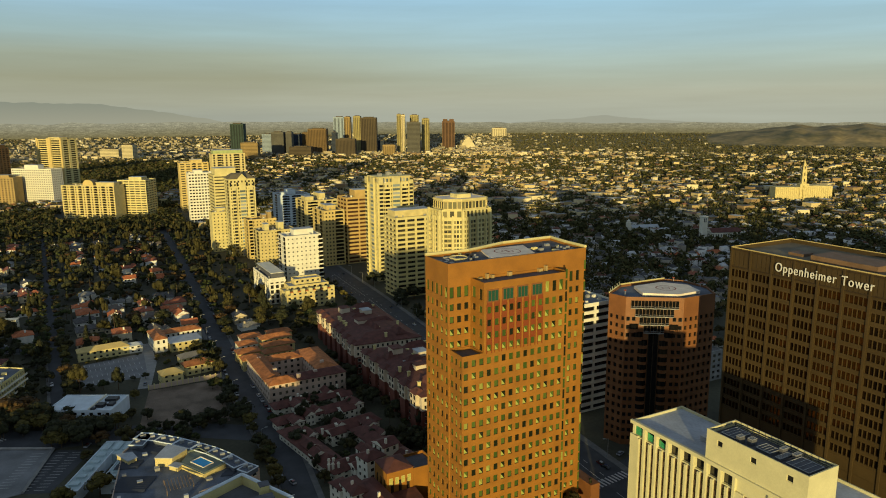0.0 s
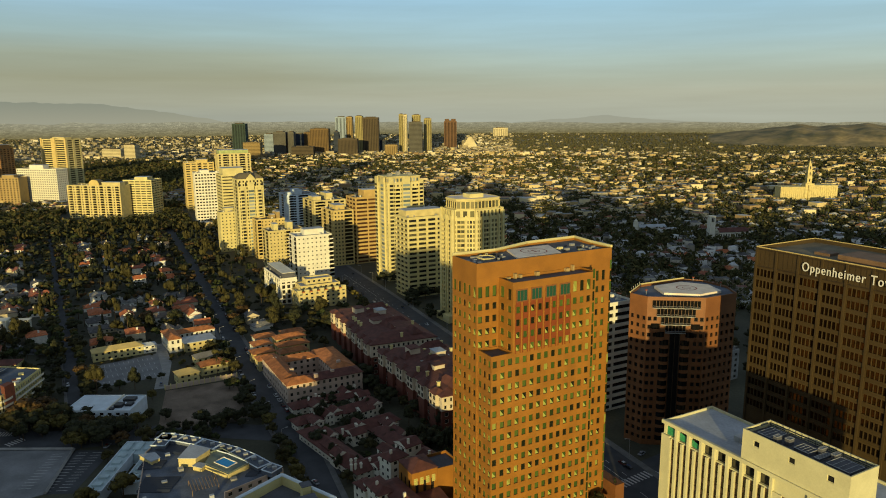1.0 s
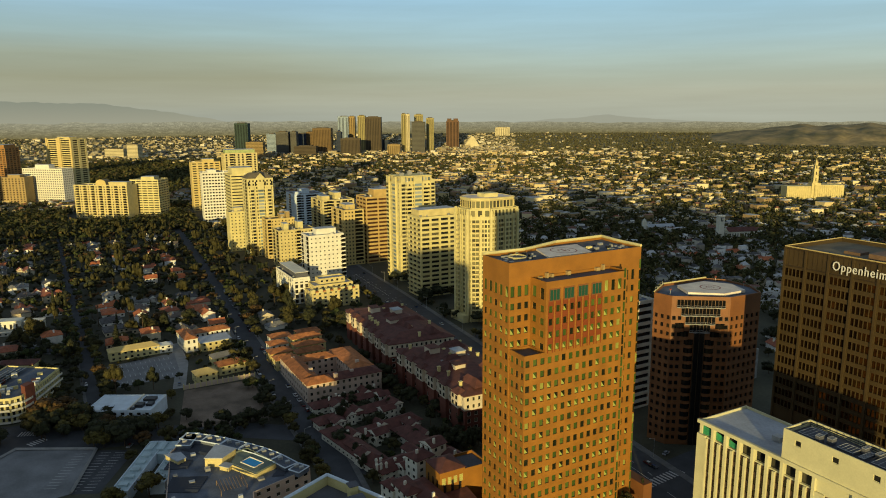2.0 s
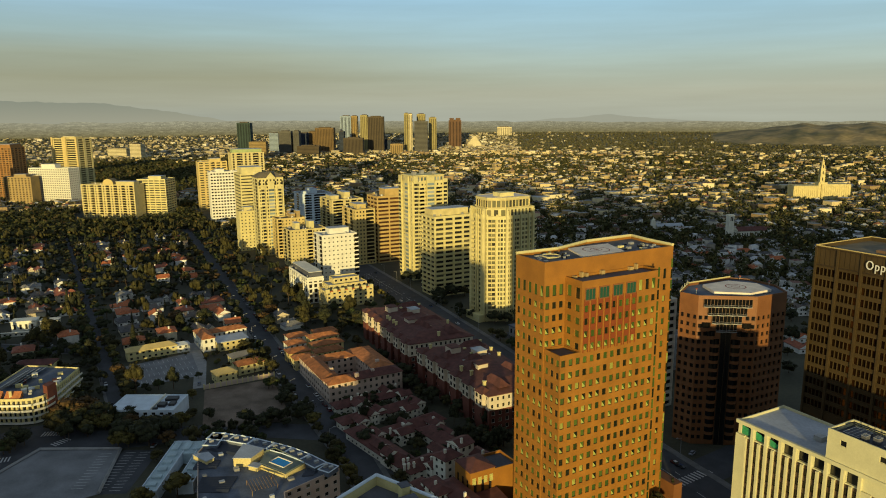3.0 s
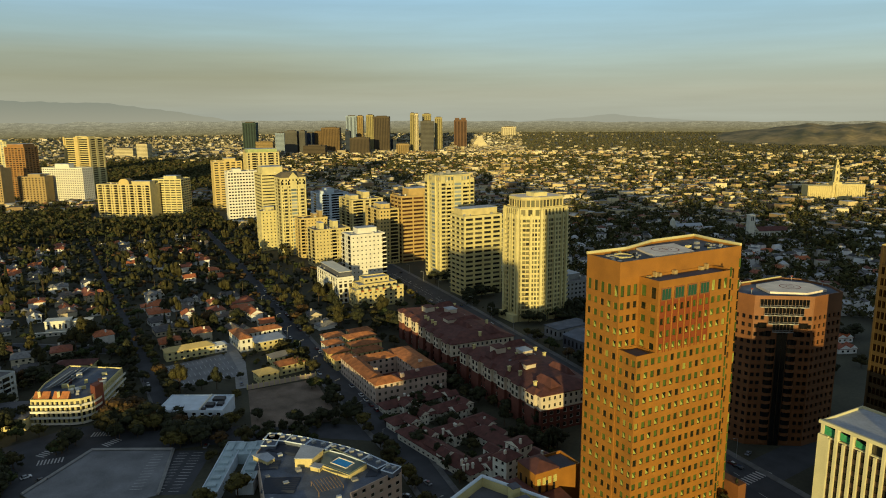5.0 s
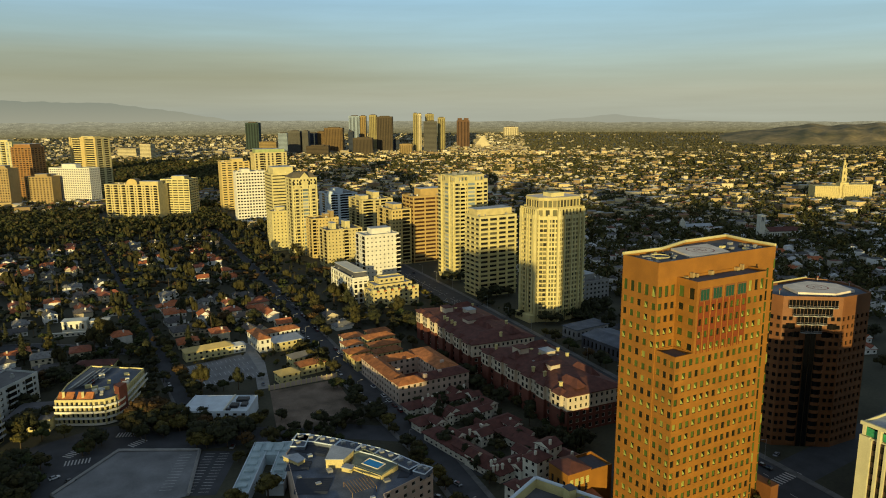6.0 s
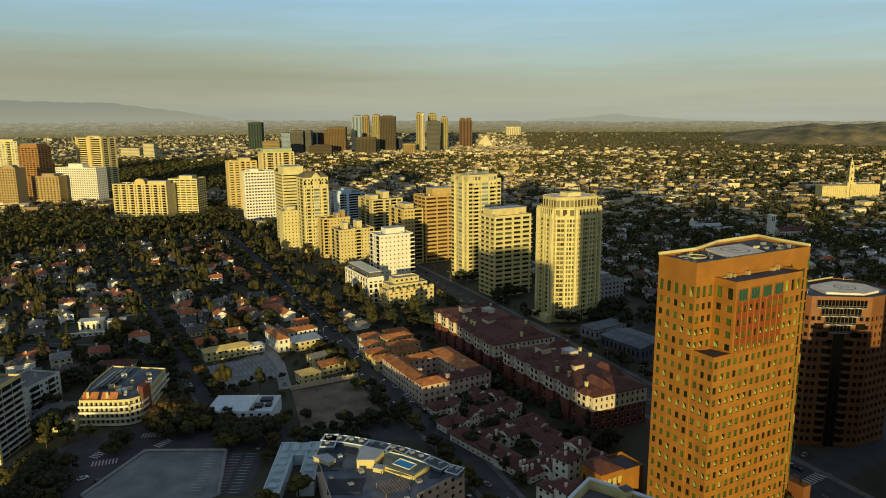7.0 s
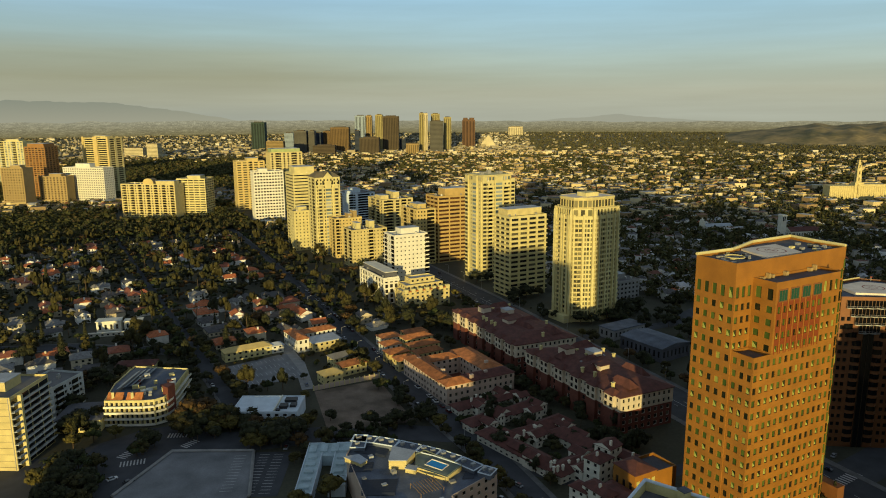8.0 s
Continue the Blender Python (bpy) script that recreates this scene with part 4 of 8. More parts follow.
for a, b in zip(arch, arch[1:]):
    s.face(((a[0], 1.0, a[1]), (b[0], 1.0, b[1]), (b[0], 14.0, b[1]), (a[0], 14.0, a[1])), 1)
part("arched_gable", s, [M_OCHRE, M_ROOF_BR], t, "ochre arched dormer on the roof")
slab("apartment_block", "cream apartment block with stacked balconies", "apartment building", 70, 1200, -33, 46, 34, 57, 15, M_CREAM, 5, 4, share=0.86, high=0.42, depth=0.9, right=4, limit=12, ledge=0.4)
slab("apartment_tower", "white apartment slab with a close window grid", "apartment tower", -84, 1460, -42, 84, 26, 65, 16, M_WHITE, 18, 5, share=0.62, high=0.5, depth=0.8, right=6, limit=12, ledge=0.4, pent=((0.25, 0.6, 0.3, 0.8, 6.0),))
t = slab("apartment_tower", "tan banded apartment tower with vertical piers", "apartment tower", -45, 1615, -48, 66, 36, 112, 26, M_BEIGE, 2, 3, share=0.68, high=0.55, depth=1.2, right=2, glass=G_BLACK, limit=12, ledge=0.4)
for a_, b_ in ((0, 4), (28, 38), (62, 66)):
    s = Shape()
    s.box(a_, b_, -1.4, 0.0, 0, 114)
    part("pier", s, M_OCHRE, t)
slab("apartment_tower", "brown apartment tower in part shade", "apartment tower", -142, 1530, -35, 40, 36, 100, 26, M_RUST, 6, 5, share=0.7, high=0.5, depth=0.9, right=4, limit=12, pent=((0.1, 0.9, 0.1, 0.9, 5.0),))
slab("apartment_tower", "pale yellow apartment tower at the city edge", "apartment tower", -215, 1920, -35, 70, 36, 100, 26, M_CREAM, 9, 5, share=0.6, high=0.66, glass=G_PALE, limit=12, stacks=(("f", 14, 22), ("f", 44, 52)))
slab("apartment_block", "low brown apartment block", "apartment building", -122, 1440, -30, 48, 25, 52, 13, M_TAN, 8, 5, share=0.5, high=0.5, limit=12)
slab("apartment_block", "low tan apartment block", "apartment building", -175, 1420, -35, 40, 25, 70, 16, M_TAN, 8, 5, share=0.5, high=0.5, limit=12)


# gabled condominium tower
def gabled_tower():
    t = slab("condominium_tower", "cream condominium tower with a gabled crown", "apartment tower", 155, 774, 0, 28, 26, 86, 23, M_CREAM, 7, 2, share=0.46, high=0.56, pent=False, limit=60, stacks=(("l", 14, 20),))
    st = 84.8 / 23
    # glazed bays down the front
    for x0, x1, top, glass in ((2.5, 7, 76, G_HOME), (10.5, 17.5, 80, G_PALE), (21, 25.5, 76, G_HOME)):
        s = Shape()
        s.box(x0, x1, -1.2, -0.004, 0, top)
        s.box(x0 - 0.3, x1 + 0.3, -1.5, -0.004, top, top + 0.8)
        bay = part("bay", s, M_CREAM, t)
        g = Shape()
        for i in range(20):
            g.box(x0 + 0.5, x1 - 0.5, -1.3, -1.19, st * i + 1.3, st * i + 3.5)
        tagged(part("bay_window", g, JOINED[glass.name], bay), kind="stuff")
    s = Shape()
    for x in (1.4, 8.8, 19.2, 26.6):
        s.box(x - 0.8, x + 0.8, -0.3, -0.02, 78, 82.4)
    part("top_arch", s, G_HOME, t, "tall top-floor opening")
    s = Shape()
    A, z0, z1 = [(-0.6, -0.6), (28.6, -0.6), (28.6, 26.6), (-0.6, 26.6)], 86.01, 91.5
    B = [(6, 9), (22, 9), (22, 17), (6, 17)]
    for i in range(4):
        j = (i + 1) % 4
        s.face(((*A[i], z0), (*A[j], z0), (*B[j], z1), (*B[i], z1)))
    s.face([(*p, z1) for p in B])
    part("gabled_roof", s, M_ROOF_BR, t, "brown pitched crown roof")
    for cx, hw in ((14, 5.0),):
        s = Shape()
        top = 86 + hw * 1.15
        s.face(((cx - hw, -0.9, 84.5), (cx + hw, -0.9, 84.5), (cx + hw, -0.9, 86.2), (cx, -0.9, top), (cx - hw, -0.9, 86.2)), 0)
        s.face(((cx - hw - 0.5, -1.3, 85.8), (cx, -1.3, top + 0.6), (cx, 9, top + 0.6), (cx - hw - 0.5, 9, 85.8)), 1)
        s.face(((cx + hw + 0.5, -1.3, 85.8), (cx + hw + 0.5, 9, 85.8), (cx, 9, top + 0.6), (cx, -1.3, top + 0.6)), 1)
        s.box(cx - hw, cx + hw, -0.9, -0.004, 84.3, 84.6)
        part("gable", s, [M_CREAM, M_ROOF_BR], t, "cream gable with a brown roof")


gabled_tower()


# ---- eight-sided orange and dark office tower ----
def octagon_tower():
    t = thing("office_tower", "stepped orange office tower with a helipad, mostly in shade", "office tower")
    body = [(217, 228), (238, 213.5), (257, 212.7), (264, 224), (264, 238), (258, 245), (230, 246), (215, 237)]
    L = [(Vector(body[(i + 1) % 8]) - Vector(body[i])).length for i in range(8)]
    rs = rows(1.5, 3.85, 16, 0.95, 1.9)
    spec = {i: (cols(L[i], max(3, int(L[i] / 3.0)), 0.52), rs) for i in (1, 2, 7)}
    spec[0] = ([(0.5, 2.1), (3.0, 4.6), (20.9, 22.5), (23.4, 25.0)], rs)
    storeys(t, body, 0, 71.4, spec, M_ORANGE2, G_BLACK, M_DARK, 0.5, roof=M_ROOF_B, limit=110)
    a, b = Vector(body[0]), Vector(body[1])
    u = (b - a).normalized()
    mid = (a + b) / 2
    face = pose(mid.x, mid.y, 0, 0, 0, math.degrees(math.atan2(u.y, u.x)))
    # tiers of glazed bays that narrow downwards, each with a zigzag metal balcony
    for j, wd in enumerate((21.0, 17.0, 13.0, 9.0)):
        z = 66.6 - 3.85 * j
        s = Shape()
        s.box(-wd / 2, wd / 2, -0.5, -0.005, 0, 3.2)
        g = part("glass_bay", s, G_BLACK, t, "dark glazed bay behind a metal balcony", m=face @ pose(0, 0, z))
        s = Shape()
        n = int(wd / 1.5)
        for i in range(n + 1):
            x = -wd / 2 + wd * i / n
            s.box(x - 0.09, x + 0.09, -0.6, -0.5, 0, 3.2)
        part("mullion", s, M_PLANT, g)
        s = Shape()
        k = int(wd / 2.1)
        line = [(-wd / 2 + wd * i / k, -1.0 - (0.7 if i % 2 else 0.0)) for i in range(k + 1)]
        for p, q in zip(line, line[1:]):
            s.prism([p, q, (q[0], -0.5), (p[0], -0.5)], -0.35, -0.08)
            s.bar((*p, 0.75), (*q, 0.75), 0.06, sides=4)
            s.bar((*p, -0.1), (*p, 0.75), 0.05, sides=4)
        part("balcony", s, M_METAL, g)
    # pairs of rounded bays down both sides of a dark glazed strip
    s = Shape()
    arc = [(-2.1 + 4.2 * i / 6, -0.02 - 1.1 * math.sin(math.pi * i / 6) ** 0.5) for i in range(7)]
    s.prism(arc, 0, 1.5, 0)
    arc2 = [(x * 0.96, y * 0.92 - 0.005) for x, y in arc]
    s.prism(arc2, 1.5, 3.85, 1, cap=False)
    bay = s.mesh("rounded_bay", [M_ORANGE2, G_BLACK])
    for i in range(16):
        for j, xs in ((12.6, (-4.6, 4.6)), (13.6, (-6.7, 6.7)), (14.6, (-8.8, 8.8))):
            if i < 13 and j < 13 or i == 13 and 13 < j < 14 or i == 14 and j > 14:
                for x in xs:
                    part("rounded_bay", bay, None, t, m=face @ pose(x, 0, 1.2 + 3.85 * i))
    s = Shape()
    s.box(-2.2, 2.2, -0.3, -0.005, 0, 54.5)
    part("glass_strip", s, G_BLACK, t, "dark glazed stair strip", m=face)
    s = Shape()
    for x in (-2.2, 0, 2.2):
        s.box(x - 0.15, x + 0.15, -0.45, -0.3, 0, 54.5)
    part("strip_frame", s, M_BRONZE_D, t, m=face)
    # lower blind storeys on each flank
    s = Shape()
    s.prism([(227, 228), (239, 218), (253, 218), (257, 229), (250, 239.5), (233, 240)], 70.6, 71.9)
    pad = part("helipad", s, M_PAD, t, "pale concrete helipad with a ring")
    s = Shape()
    for r0, r1 in ((4.2, 4.7), (1.6, 1.9)):
        for i in range(28):
            a0, b0 = 2 * math.pi * i / 28, 2 * math.pi * (i + 1) / 28
            s.face([(243 + r * math.cos(q), 229.5 + r * math.sin(q), 71.92) for r, q in ((r0, a0), (r1, a0), (r1, b0), (r0, b0))])
    part("pad_ring", s, M_PADRED, pad)
    s = Shape()
    for p, q in zip(body[5:], body[6:]):
        s.bar((*p, 71.75), (*q, 71.75), 0.35, sides=4)
    part("coping", s, M_CREAM, t, "pale roof coping")
    s = Shape()
    for i in range(5):
        c = Vector(body[6]).lerp(Vector(body[7]), (i + 0.5) / 5)
        s.bar((c.x, c.y, 71.6), (c.x, c.y, 73.4), 0.08, sides=4)
    part("roof_mast", s, M_METAL, t)
    for x, y in ((221, 233), (262, 226), (259, 240)):
        s = Shape()
        s.bar((x, y, 70.4), (x, y, 72.6), 0.12, sides=5)
        s.box(x - 0.35, x + 0.35, y - 0.35, y + 0.35, 72.6, 73.2, 1)
        part("beacon", s, [M_METAL, M_PADRED], t, "red aircraft beacon")


octagon_tower()


# ---- bronze tower with the lettering ----
def bronze_tower():
    t = thing("office_tower", "dark bronze office tower with white rooftop lettering", "office tower", pose(226, 181, 0))
    # local x runs towards the camera side along the west face, outside is -y
    t.matrix_world = pose(226, 181, 0, 0, 0, -90)
    W, D, Z = 113.4, 36.0, 101.0
    pitch = 9.1
    bays = 12
    W = bays * pitch
    rs = [(0.75 + 4.45 * i, 3.6 + 4.45 * i) for i in range(21)]
    cs = [(i * pitch + 0.72 + 1.56 * k, i * pitch + 0.72 + 1.56 * k + 1.34) for i in range(bays) for k in range(5)]
    storeys(t, rect(W, D), 0, Z, {0: (cs, rs[8:])}, M_BRONZE, G_MIRROR, M_BRONZE_D, 0.4, roof=M_ROOF_BR, parapet=1.4, limit=200)
    s = Shape()
    s.box(0, W, -0.1, -0.004, 0.75, 0.95)
    rail = s.mesh("spandrel_rail", [M_BRONZE])
    for lo, hi in rs:
        part("spandrel_rail", rail, None, t, m=pose(0, 0, hi))
    s = Shape()
    s.box(0, W, -0.2, -0.004, Z - 0.9, Z - 0.5)
    part("parapet_rail", s, M_BRONZE_D, t)
    s = Shape()
    s.box(-0.42, 0.42, -0.45, 0.02, 0, Z - 0.3)
    pier = s.mesh("pier", [M_BRONZE])
    for i in range(bays + 1):
        part("pier", pier, None, t, m=pose(min(max(i * pitch, 0.45), W - 0.45), 0, 0))
    s = Shape()
    s.box(0, W, -0.25, 0.0, 93.5, 93.9)
    part("cornice", s, M_BRONZE_D, t)
    s = Shape()
    s.box(0.12, 0.2, -0.1, 0.02, 0, 6.9)
    seam = s.mesh("panel_seam", [M_BRONZE_D])
    for i in range(int(W / 1.95)):
        part("panel_seam", seam, None, t, m=pose(i * 1.95, 0, 93.9))
    for a, b, c, d, z in ((27, 51, 9, 22, 101.6), (60, 74, 10, 20, 102.4), (16, 22, 12, 18, 100.6)):
        s = Shape()
        s.box(a, b, c, d, Z - 1.39, z)
        part("roof_housing", s, M_PLANT, t, "brown rooftop plant housing")
    s = Shape()
    s.prism(inset(rect(W, D), 0.05), Z, Z + 0.25, cap=False)
    k = inset(rect(W, D), 0.0)
    for i in range(4):
        s.bar((*k[i], Z + 0.1), (*k[(i + 1) % 4], Z + 0.1), 0.22, sides=4)
    part("coping", s, M_OCHRE, t, "thin pale roof coping")
    cur = bpy.data.curves.new("lettering", "FONT")
    cur.body = "Oppenheimer Tower"
    cur.size, cur.extrude, cur.space_character, cur.offset = 4.7, 0.12, 1.18, 0.0
    ob = new("lettering", cur)
    bpy.context.view_layer.update()
    me = bpy.data.meshes.new_from_object(ob.evaluated_get(bpy.context.evaluated_depsgraph_get()))
    bpy.data.objects.remove(ob)
    me.materials.clear()
    me.materials.append(M_LETTER)
    wide = max(v.co.x for v in me.vertices)
    part("lettering", me, None, t, "white raised lettering", m=pose(20.0, -0.75, 95.5, 90, 0, 0) @ Matrix.Diagonal((36.0 / wide, 1.0, 1.0, 1.0)))


bronze_tower()


# ---- cream tower with fins ----
def finned_tower():
    t = thing("office_tower", "cream concrete office tower with tall fins and a grey roof", "office tower", pose(148, 150, 0, 0, 0, -90))
    W, D, Z = 96.0, 21.0, 59.0
    cs = [(3.0 + 2.33 * i + 0.4, 3.0 + 2.33 * (i + 1) - 0.4) for i in range(15)] + [(41.2 + 2.2 * i, 42.8 + 2.2 * i) for i in range(2)] + [(48.6 + 2.33 * i + 0.4, 48.6 + 2.33 * (i + 1) - 0.4) for i in range(18)]
    rs = [(1.2 + 3.8 * i, 3.5 + 3.8 * i) for i in range(14)][6:]
    storeys(t, rect(W, D), 0, 53.9, {0: (cs, rs)}, M_SPANDREL, G_BLACK, M_DARK, 0.3, roof=M_ROOF_D, parapet=0.2, limit=110)
    wide = [(1.0, 4.9)] + [(5.4 + 4.66 * i + 0.45, 5.4 + 4.66 * (i + 1) - 0.45) for i in range(7)] + [(48.6 + 4.66 * i + 0.45, 48.6 + 4.66 * (i + 1) - 0.45) for i in range(9)]
    storeys(t, rect(W, D), 53.9, Z, {0: (wide, [(54.3, 57.9)]), 3: ([(12, 16), (16.4, 20.2)], [(54.3, 57.9)])}, M_IVORY, G_DARK, M_DARK, 0.9, roof=M_ROOF_L, parapet=0.8, name="top_storey")
    green = material("green_tinted_glass", (0.05, 0.30, 0.13), 0.1, 0.3, 0.5, 2.0, spec=0.6)
    for i in range(3):
        q = Shape()
        x0 = (1.1, 6.0, 10.7)[i]
        q.face(((x0, 0.3, 54.6), (x0 + 3.4, 0.3, 54.6), (x0 + 3.4, 0.3, 56.9 - 0.5 * i), (x0, 0.3, 57.4 - 0.3 * i)))
        part("green_blind", q, green, t, "green tinted top-floor glass")
    s = Shape()
    s.box(-0.42, 0.42, -0.75, 0.02, 0, 58.0)
    tall = s.mesh("fin", [M_IVORY])
    s = Shape()
    s.box(-0.36, 0.36, -0.75, 0.02, 0, 54.0)
    short = s.mesh("fin", [M_IVORY])
    for i in range(16):
        part("fin", tall if i % 2 else short, None, t, m=pose(3.0 + 2.33 * i, 0, 0))
    for i in range(19):
        part("fin", short if i % 2 else tall, None, t, m=pose(48.6 + 2.33 * i, 0, 0))
    s = Shape()
    s.box(-0.3, 2.7, -0.75, 0.3, 0, 54.6)
    part("corner_pier", s, M_IVORY, t)
    for a, b in ((37.9, 41.0), (42.9, 43.3), (45.1, 48.4)):
        s = Shape()
        s.box(a, b, -0.6, 0.02, 0, 54.2)
        part("solid_pier", s, M_IVORY, t)
    s = Shape()
    s.box(-0.4, 96, -0.8, -0.005, 58.0, 59.1)
    part("roof_beam", s, M_IVORY, t)
    poly = [(28, -0.2), (58, -0.2), (58, 11.2), (28, 11.2)]
    spec = {0: ([(3.5, 5.3), (13.9, 15.7), (24.3, 26.1)], [(63.9, 65.6)])}
    storeys(t, poly, 58.2, 67.6, spec, M_IVORY, G_DARK, M_IVORY, 0.3, roof=M_ROOF_D, parapet=1.6, name="plant_room")
    s = Shape()
    for x0, x1, y0, y1, z in ((30.5, 35, 2.5, 8.5, 0.7), (37.6, 39, 4, 6, 1.6), (41, 45, 3, 7, 0.8), (46.6, 48, 3, 8, 0.6), (50, 56, 2.6, 8.6, 0.7), (35.6, 36.8, 2, 4, 1.9), (45.2, 46.2, 6.5, 9, 1.5), (48.4, 49.6, 7, 9.4, 1.2)):
        s = Shape()
        s.box(x0, x1, y0, y1, 66.05, 66.1 + z)
        unit = part("rooftop_plant", s, M_ROOF_D, t, "dark rooftop plant with pale frame")
        s = Shape()
        for a, b in (((x0, y0), (x1, y0)), ((x1, y0), (x1, y1)), ((x1, y1), (x0, y1)), ((x0, y1), (x0, y0))):
            s.bar((*a, 66.2 + z), (*b, 66.2 + z), 0.1, sides=4)
        for i in range(1, 4):
            f = x0 + (x1 - x0) * i / 4
            s.bar((f, y0, 66.2 + z), (f, y1, 66.2 + z), 0.07, sides=4)
        part("pipe_frame", s, M_METAL, unit)
    s = Shape()
    for i in range(16):
        s.bar((28.6 + i * 1.9, 10.6, 66.1), (28.6 + i * 1.9, 10.6, 67.9), 0.05, sides=4)
    s.bar((28.6, 10.6, 67.9), (57.2, 10.6, 67.9), 0.06, sides=4)
    for a, b in (((28.4, 0.2), (57.6, 0.2)), ((57.6, 0.2), (57.6, 10.8)), ((57.6, 10.8), (28.4, 10.8)), ((28.4, 10.8), (28.4, 0.2)), ((29, 9.6), (57, 9.6)), ((36.4, 1.4), (36.4, 9.6)), ((49.2, 1.4), (49.2, 9.6))):
        s.bar((*a, 67.0), (*b, 67.0), 0.12, sides=5)
    part("roof_pipe", s, M_DARK, t, "dark pipe runs round the plant deck")
    s = Shape()
    s.box(19, 21.5, 8, 10.5, 58.21, 59.8)
    s.box(22, 23.5, 11, 12, 58.21, 59.3)
    part("roof_vent", s, M_METAL, t)


finned_tower()


# ---- low buildings near the avenue ----
def wing(t, x, y, yaw, w, d, h, rh, wall, roof, z0=0.0, hip=True, n=None, over=0.5, glass=None, storeys_n=2, share=0.4, lim=12):
    """A wing with a pitched roof: walls with windows on the two sides that face the sun, and an overhanging roof."""
    m = pose(x, y, z0, 0, 0, yaw)
    c = Vector((x, y))
    ux, uy = Vector((math.cos(radians(yaw)), math.sin(radians(yaw)))), Vector((-math.sin(radians(yaw)), math.cos(radians(yaw))))
    P = lambda a, b: tuple(c + ux * a + uy * b)
    poly = [P(0, 0), P(w, 0), P(w, d), P(0, d)]
    nf, nl = max(2, int(w / 3.4)), max(1, int(d / 3.6))
    st = h / storeys_n
    rs = rows(z0, st, storeys_n, st * 0.3, st * 0.45)
    wl = Shape()
    done = 0
    for i in range(4):
        edge = (poly[i], poly[(i + 1) % 4])
        k = (nf, nl, nf, nl)[i]
        for q, ww, hh in facade(wl, edge, z0, z0 + h, cols((w, d, w, d)[i], k, share, 0.5) if i in (0, 3) else None, rs, 0.2):
            if done < lim:
                part("window", pane_mesh(ww, hh, glass or G_HOME, M_DARK, 2), None, t, m=t.matrix_world.inverted() @ q)
                done += 1
            else:
                wl.face([q @ Vector(p) for p in ((0, 0, 0), (ww, 0, 0), (ww, 0, hh), (0, 0, hh))], 1)
    wl.v = [tuple(t.matrix_world.inverted() @ Vector(p)) for p in wl.v]
    part("wall", wl, [wall, G_DARK], t)
    r = Shape()
    o, z = over, z0 + h
    A = [(-o, -o), (w + o, -o), (w + o, d + o), (-o, d + o)]
    if rh < 0.05:
        r.prism([P(*q) for q in A], z, z + 0.5)
    else:
        if w >= d:
            e = (d / 2 + o) * (0.9 if hip else 0.0)
            B = [(-o + e, d / 2), (w + o - e, d / 2)]
            fs = [(A[0], A[1], B[1], B[0]), (A[2], A[3], B[0], B[1]), (A[3], A[0], B[0]), (A[1], A[2], B[1])]
        else:
            e = (w / 2 + o) * (0.9 if hip else 0.0)
            B = [(w / 2, -o + e), (w / 2, d + o - e)]
            fs = [(A[3], A[0], B[0], B[1]), (A[1], A[2], B[1], B[0]), (A[0], A[1], B[0]), (A[2], A[3], B[1])]
        gb = Shape()
        for f in fs:
            pts = [(*P(*q), z + (rh if q in B else 0.0)) for q in f]
            if not hip and len(f) == 3:
                gb.face(pts)
                continue
            r.face(pts)
            r.face([(p[0], p[1], p[2] - 0.25) for p in pts[::-1]])
        for i in range(4):
            a, b = P(*A[i]), P(*A[(i + 1) % 4])
            r.face(((*a, z - 0.25), (*b, z - 0.25), (*b, z), (*a, z)))
    r.v = [tuple(t.matrix_world.inverted() @ Vector(p)) for p in r.v]
    part("roof", r, roof, t)
    if rh >= 0.05 and gb.f:
        gb.v = [tuple(t.matrix_world.inverted() @ Vector(p)) for p in gb.v]
        for q in gb.f:
            one = Shape()
            one.face([gb.v[i] for i in q])
            part("gable", one, wall, t)
    return m


def base_at(x, y):
    return pose(x, y, 0)


# courtyard block with orange tiles
def courtyard_block():
    t = thing("apartment_building", "pink stucco courtyard block with orange tile roofs, part sunlit", "apartment building", base_at(106, 380))
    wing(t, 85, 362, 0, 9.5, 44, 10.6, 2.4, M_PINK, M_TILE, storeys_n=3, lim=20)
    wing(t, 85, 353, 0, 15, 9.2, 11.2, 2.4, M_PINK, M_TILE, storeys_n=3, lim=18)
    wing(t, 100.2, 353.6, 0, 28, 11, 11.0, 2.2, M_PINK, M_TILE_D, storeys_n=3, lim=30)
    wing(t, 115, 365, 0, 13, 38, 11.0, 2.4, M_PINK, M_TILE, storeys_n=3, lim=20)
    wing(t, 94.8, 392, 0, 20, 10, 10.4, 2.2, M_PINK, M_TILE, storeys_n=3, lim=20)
    s = Shape()
    s.box(-14, 9, -14, 12, 0.1, 0.4)
    part("courtyard_floor", s, M_BRICK, t)
    s = Shape()
    for x, y, z in ((-13, -8, 12.0), (-16, 16, 11.5), (-4, -24, 12.4), (6, -22, 12.2), (14, -10, 12.6)):
        s.box(x - 1, x + 1, y - 0.8, y + 0.8, 10, z + 1.4)
    part("chimney", s, M_PINK, t)


courtyard_block()


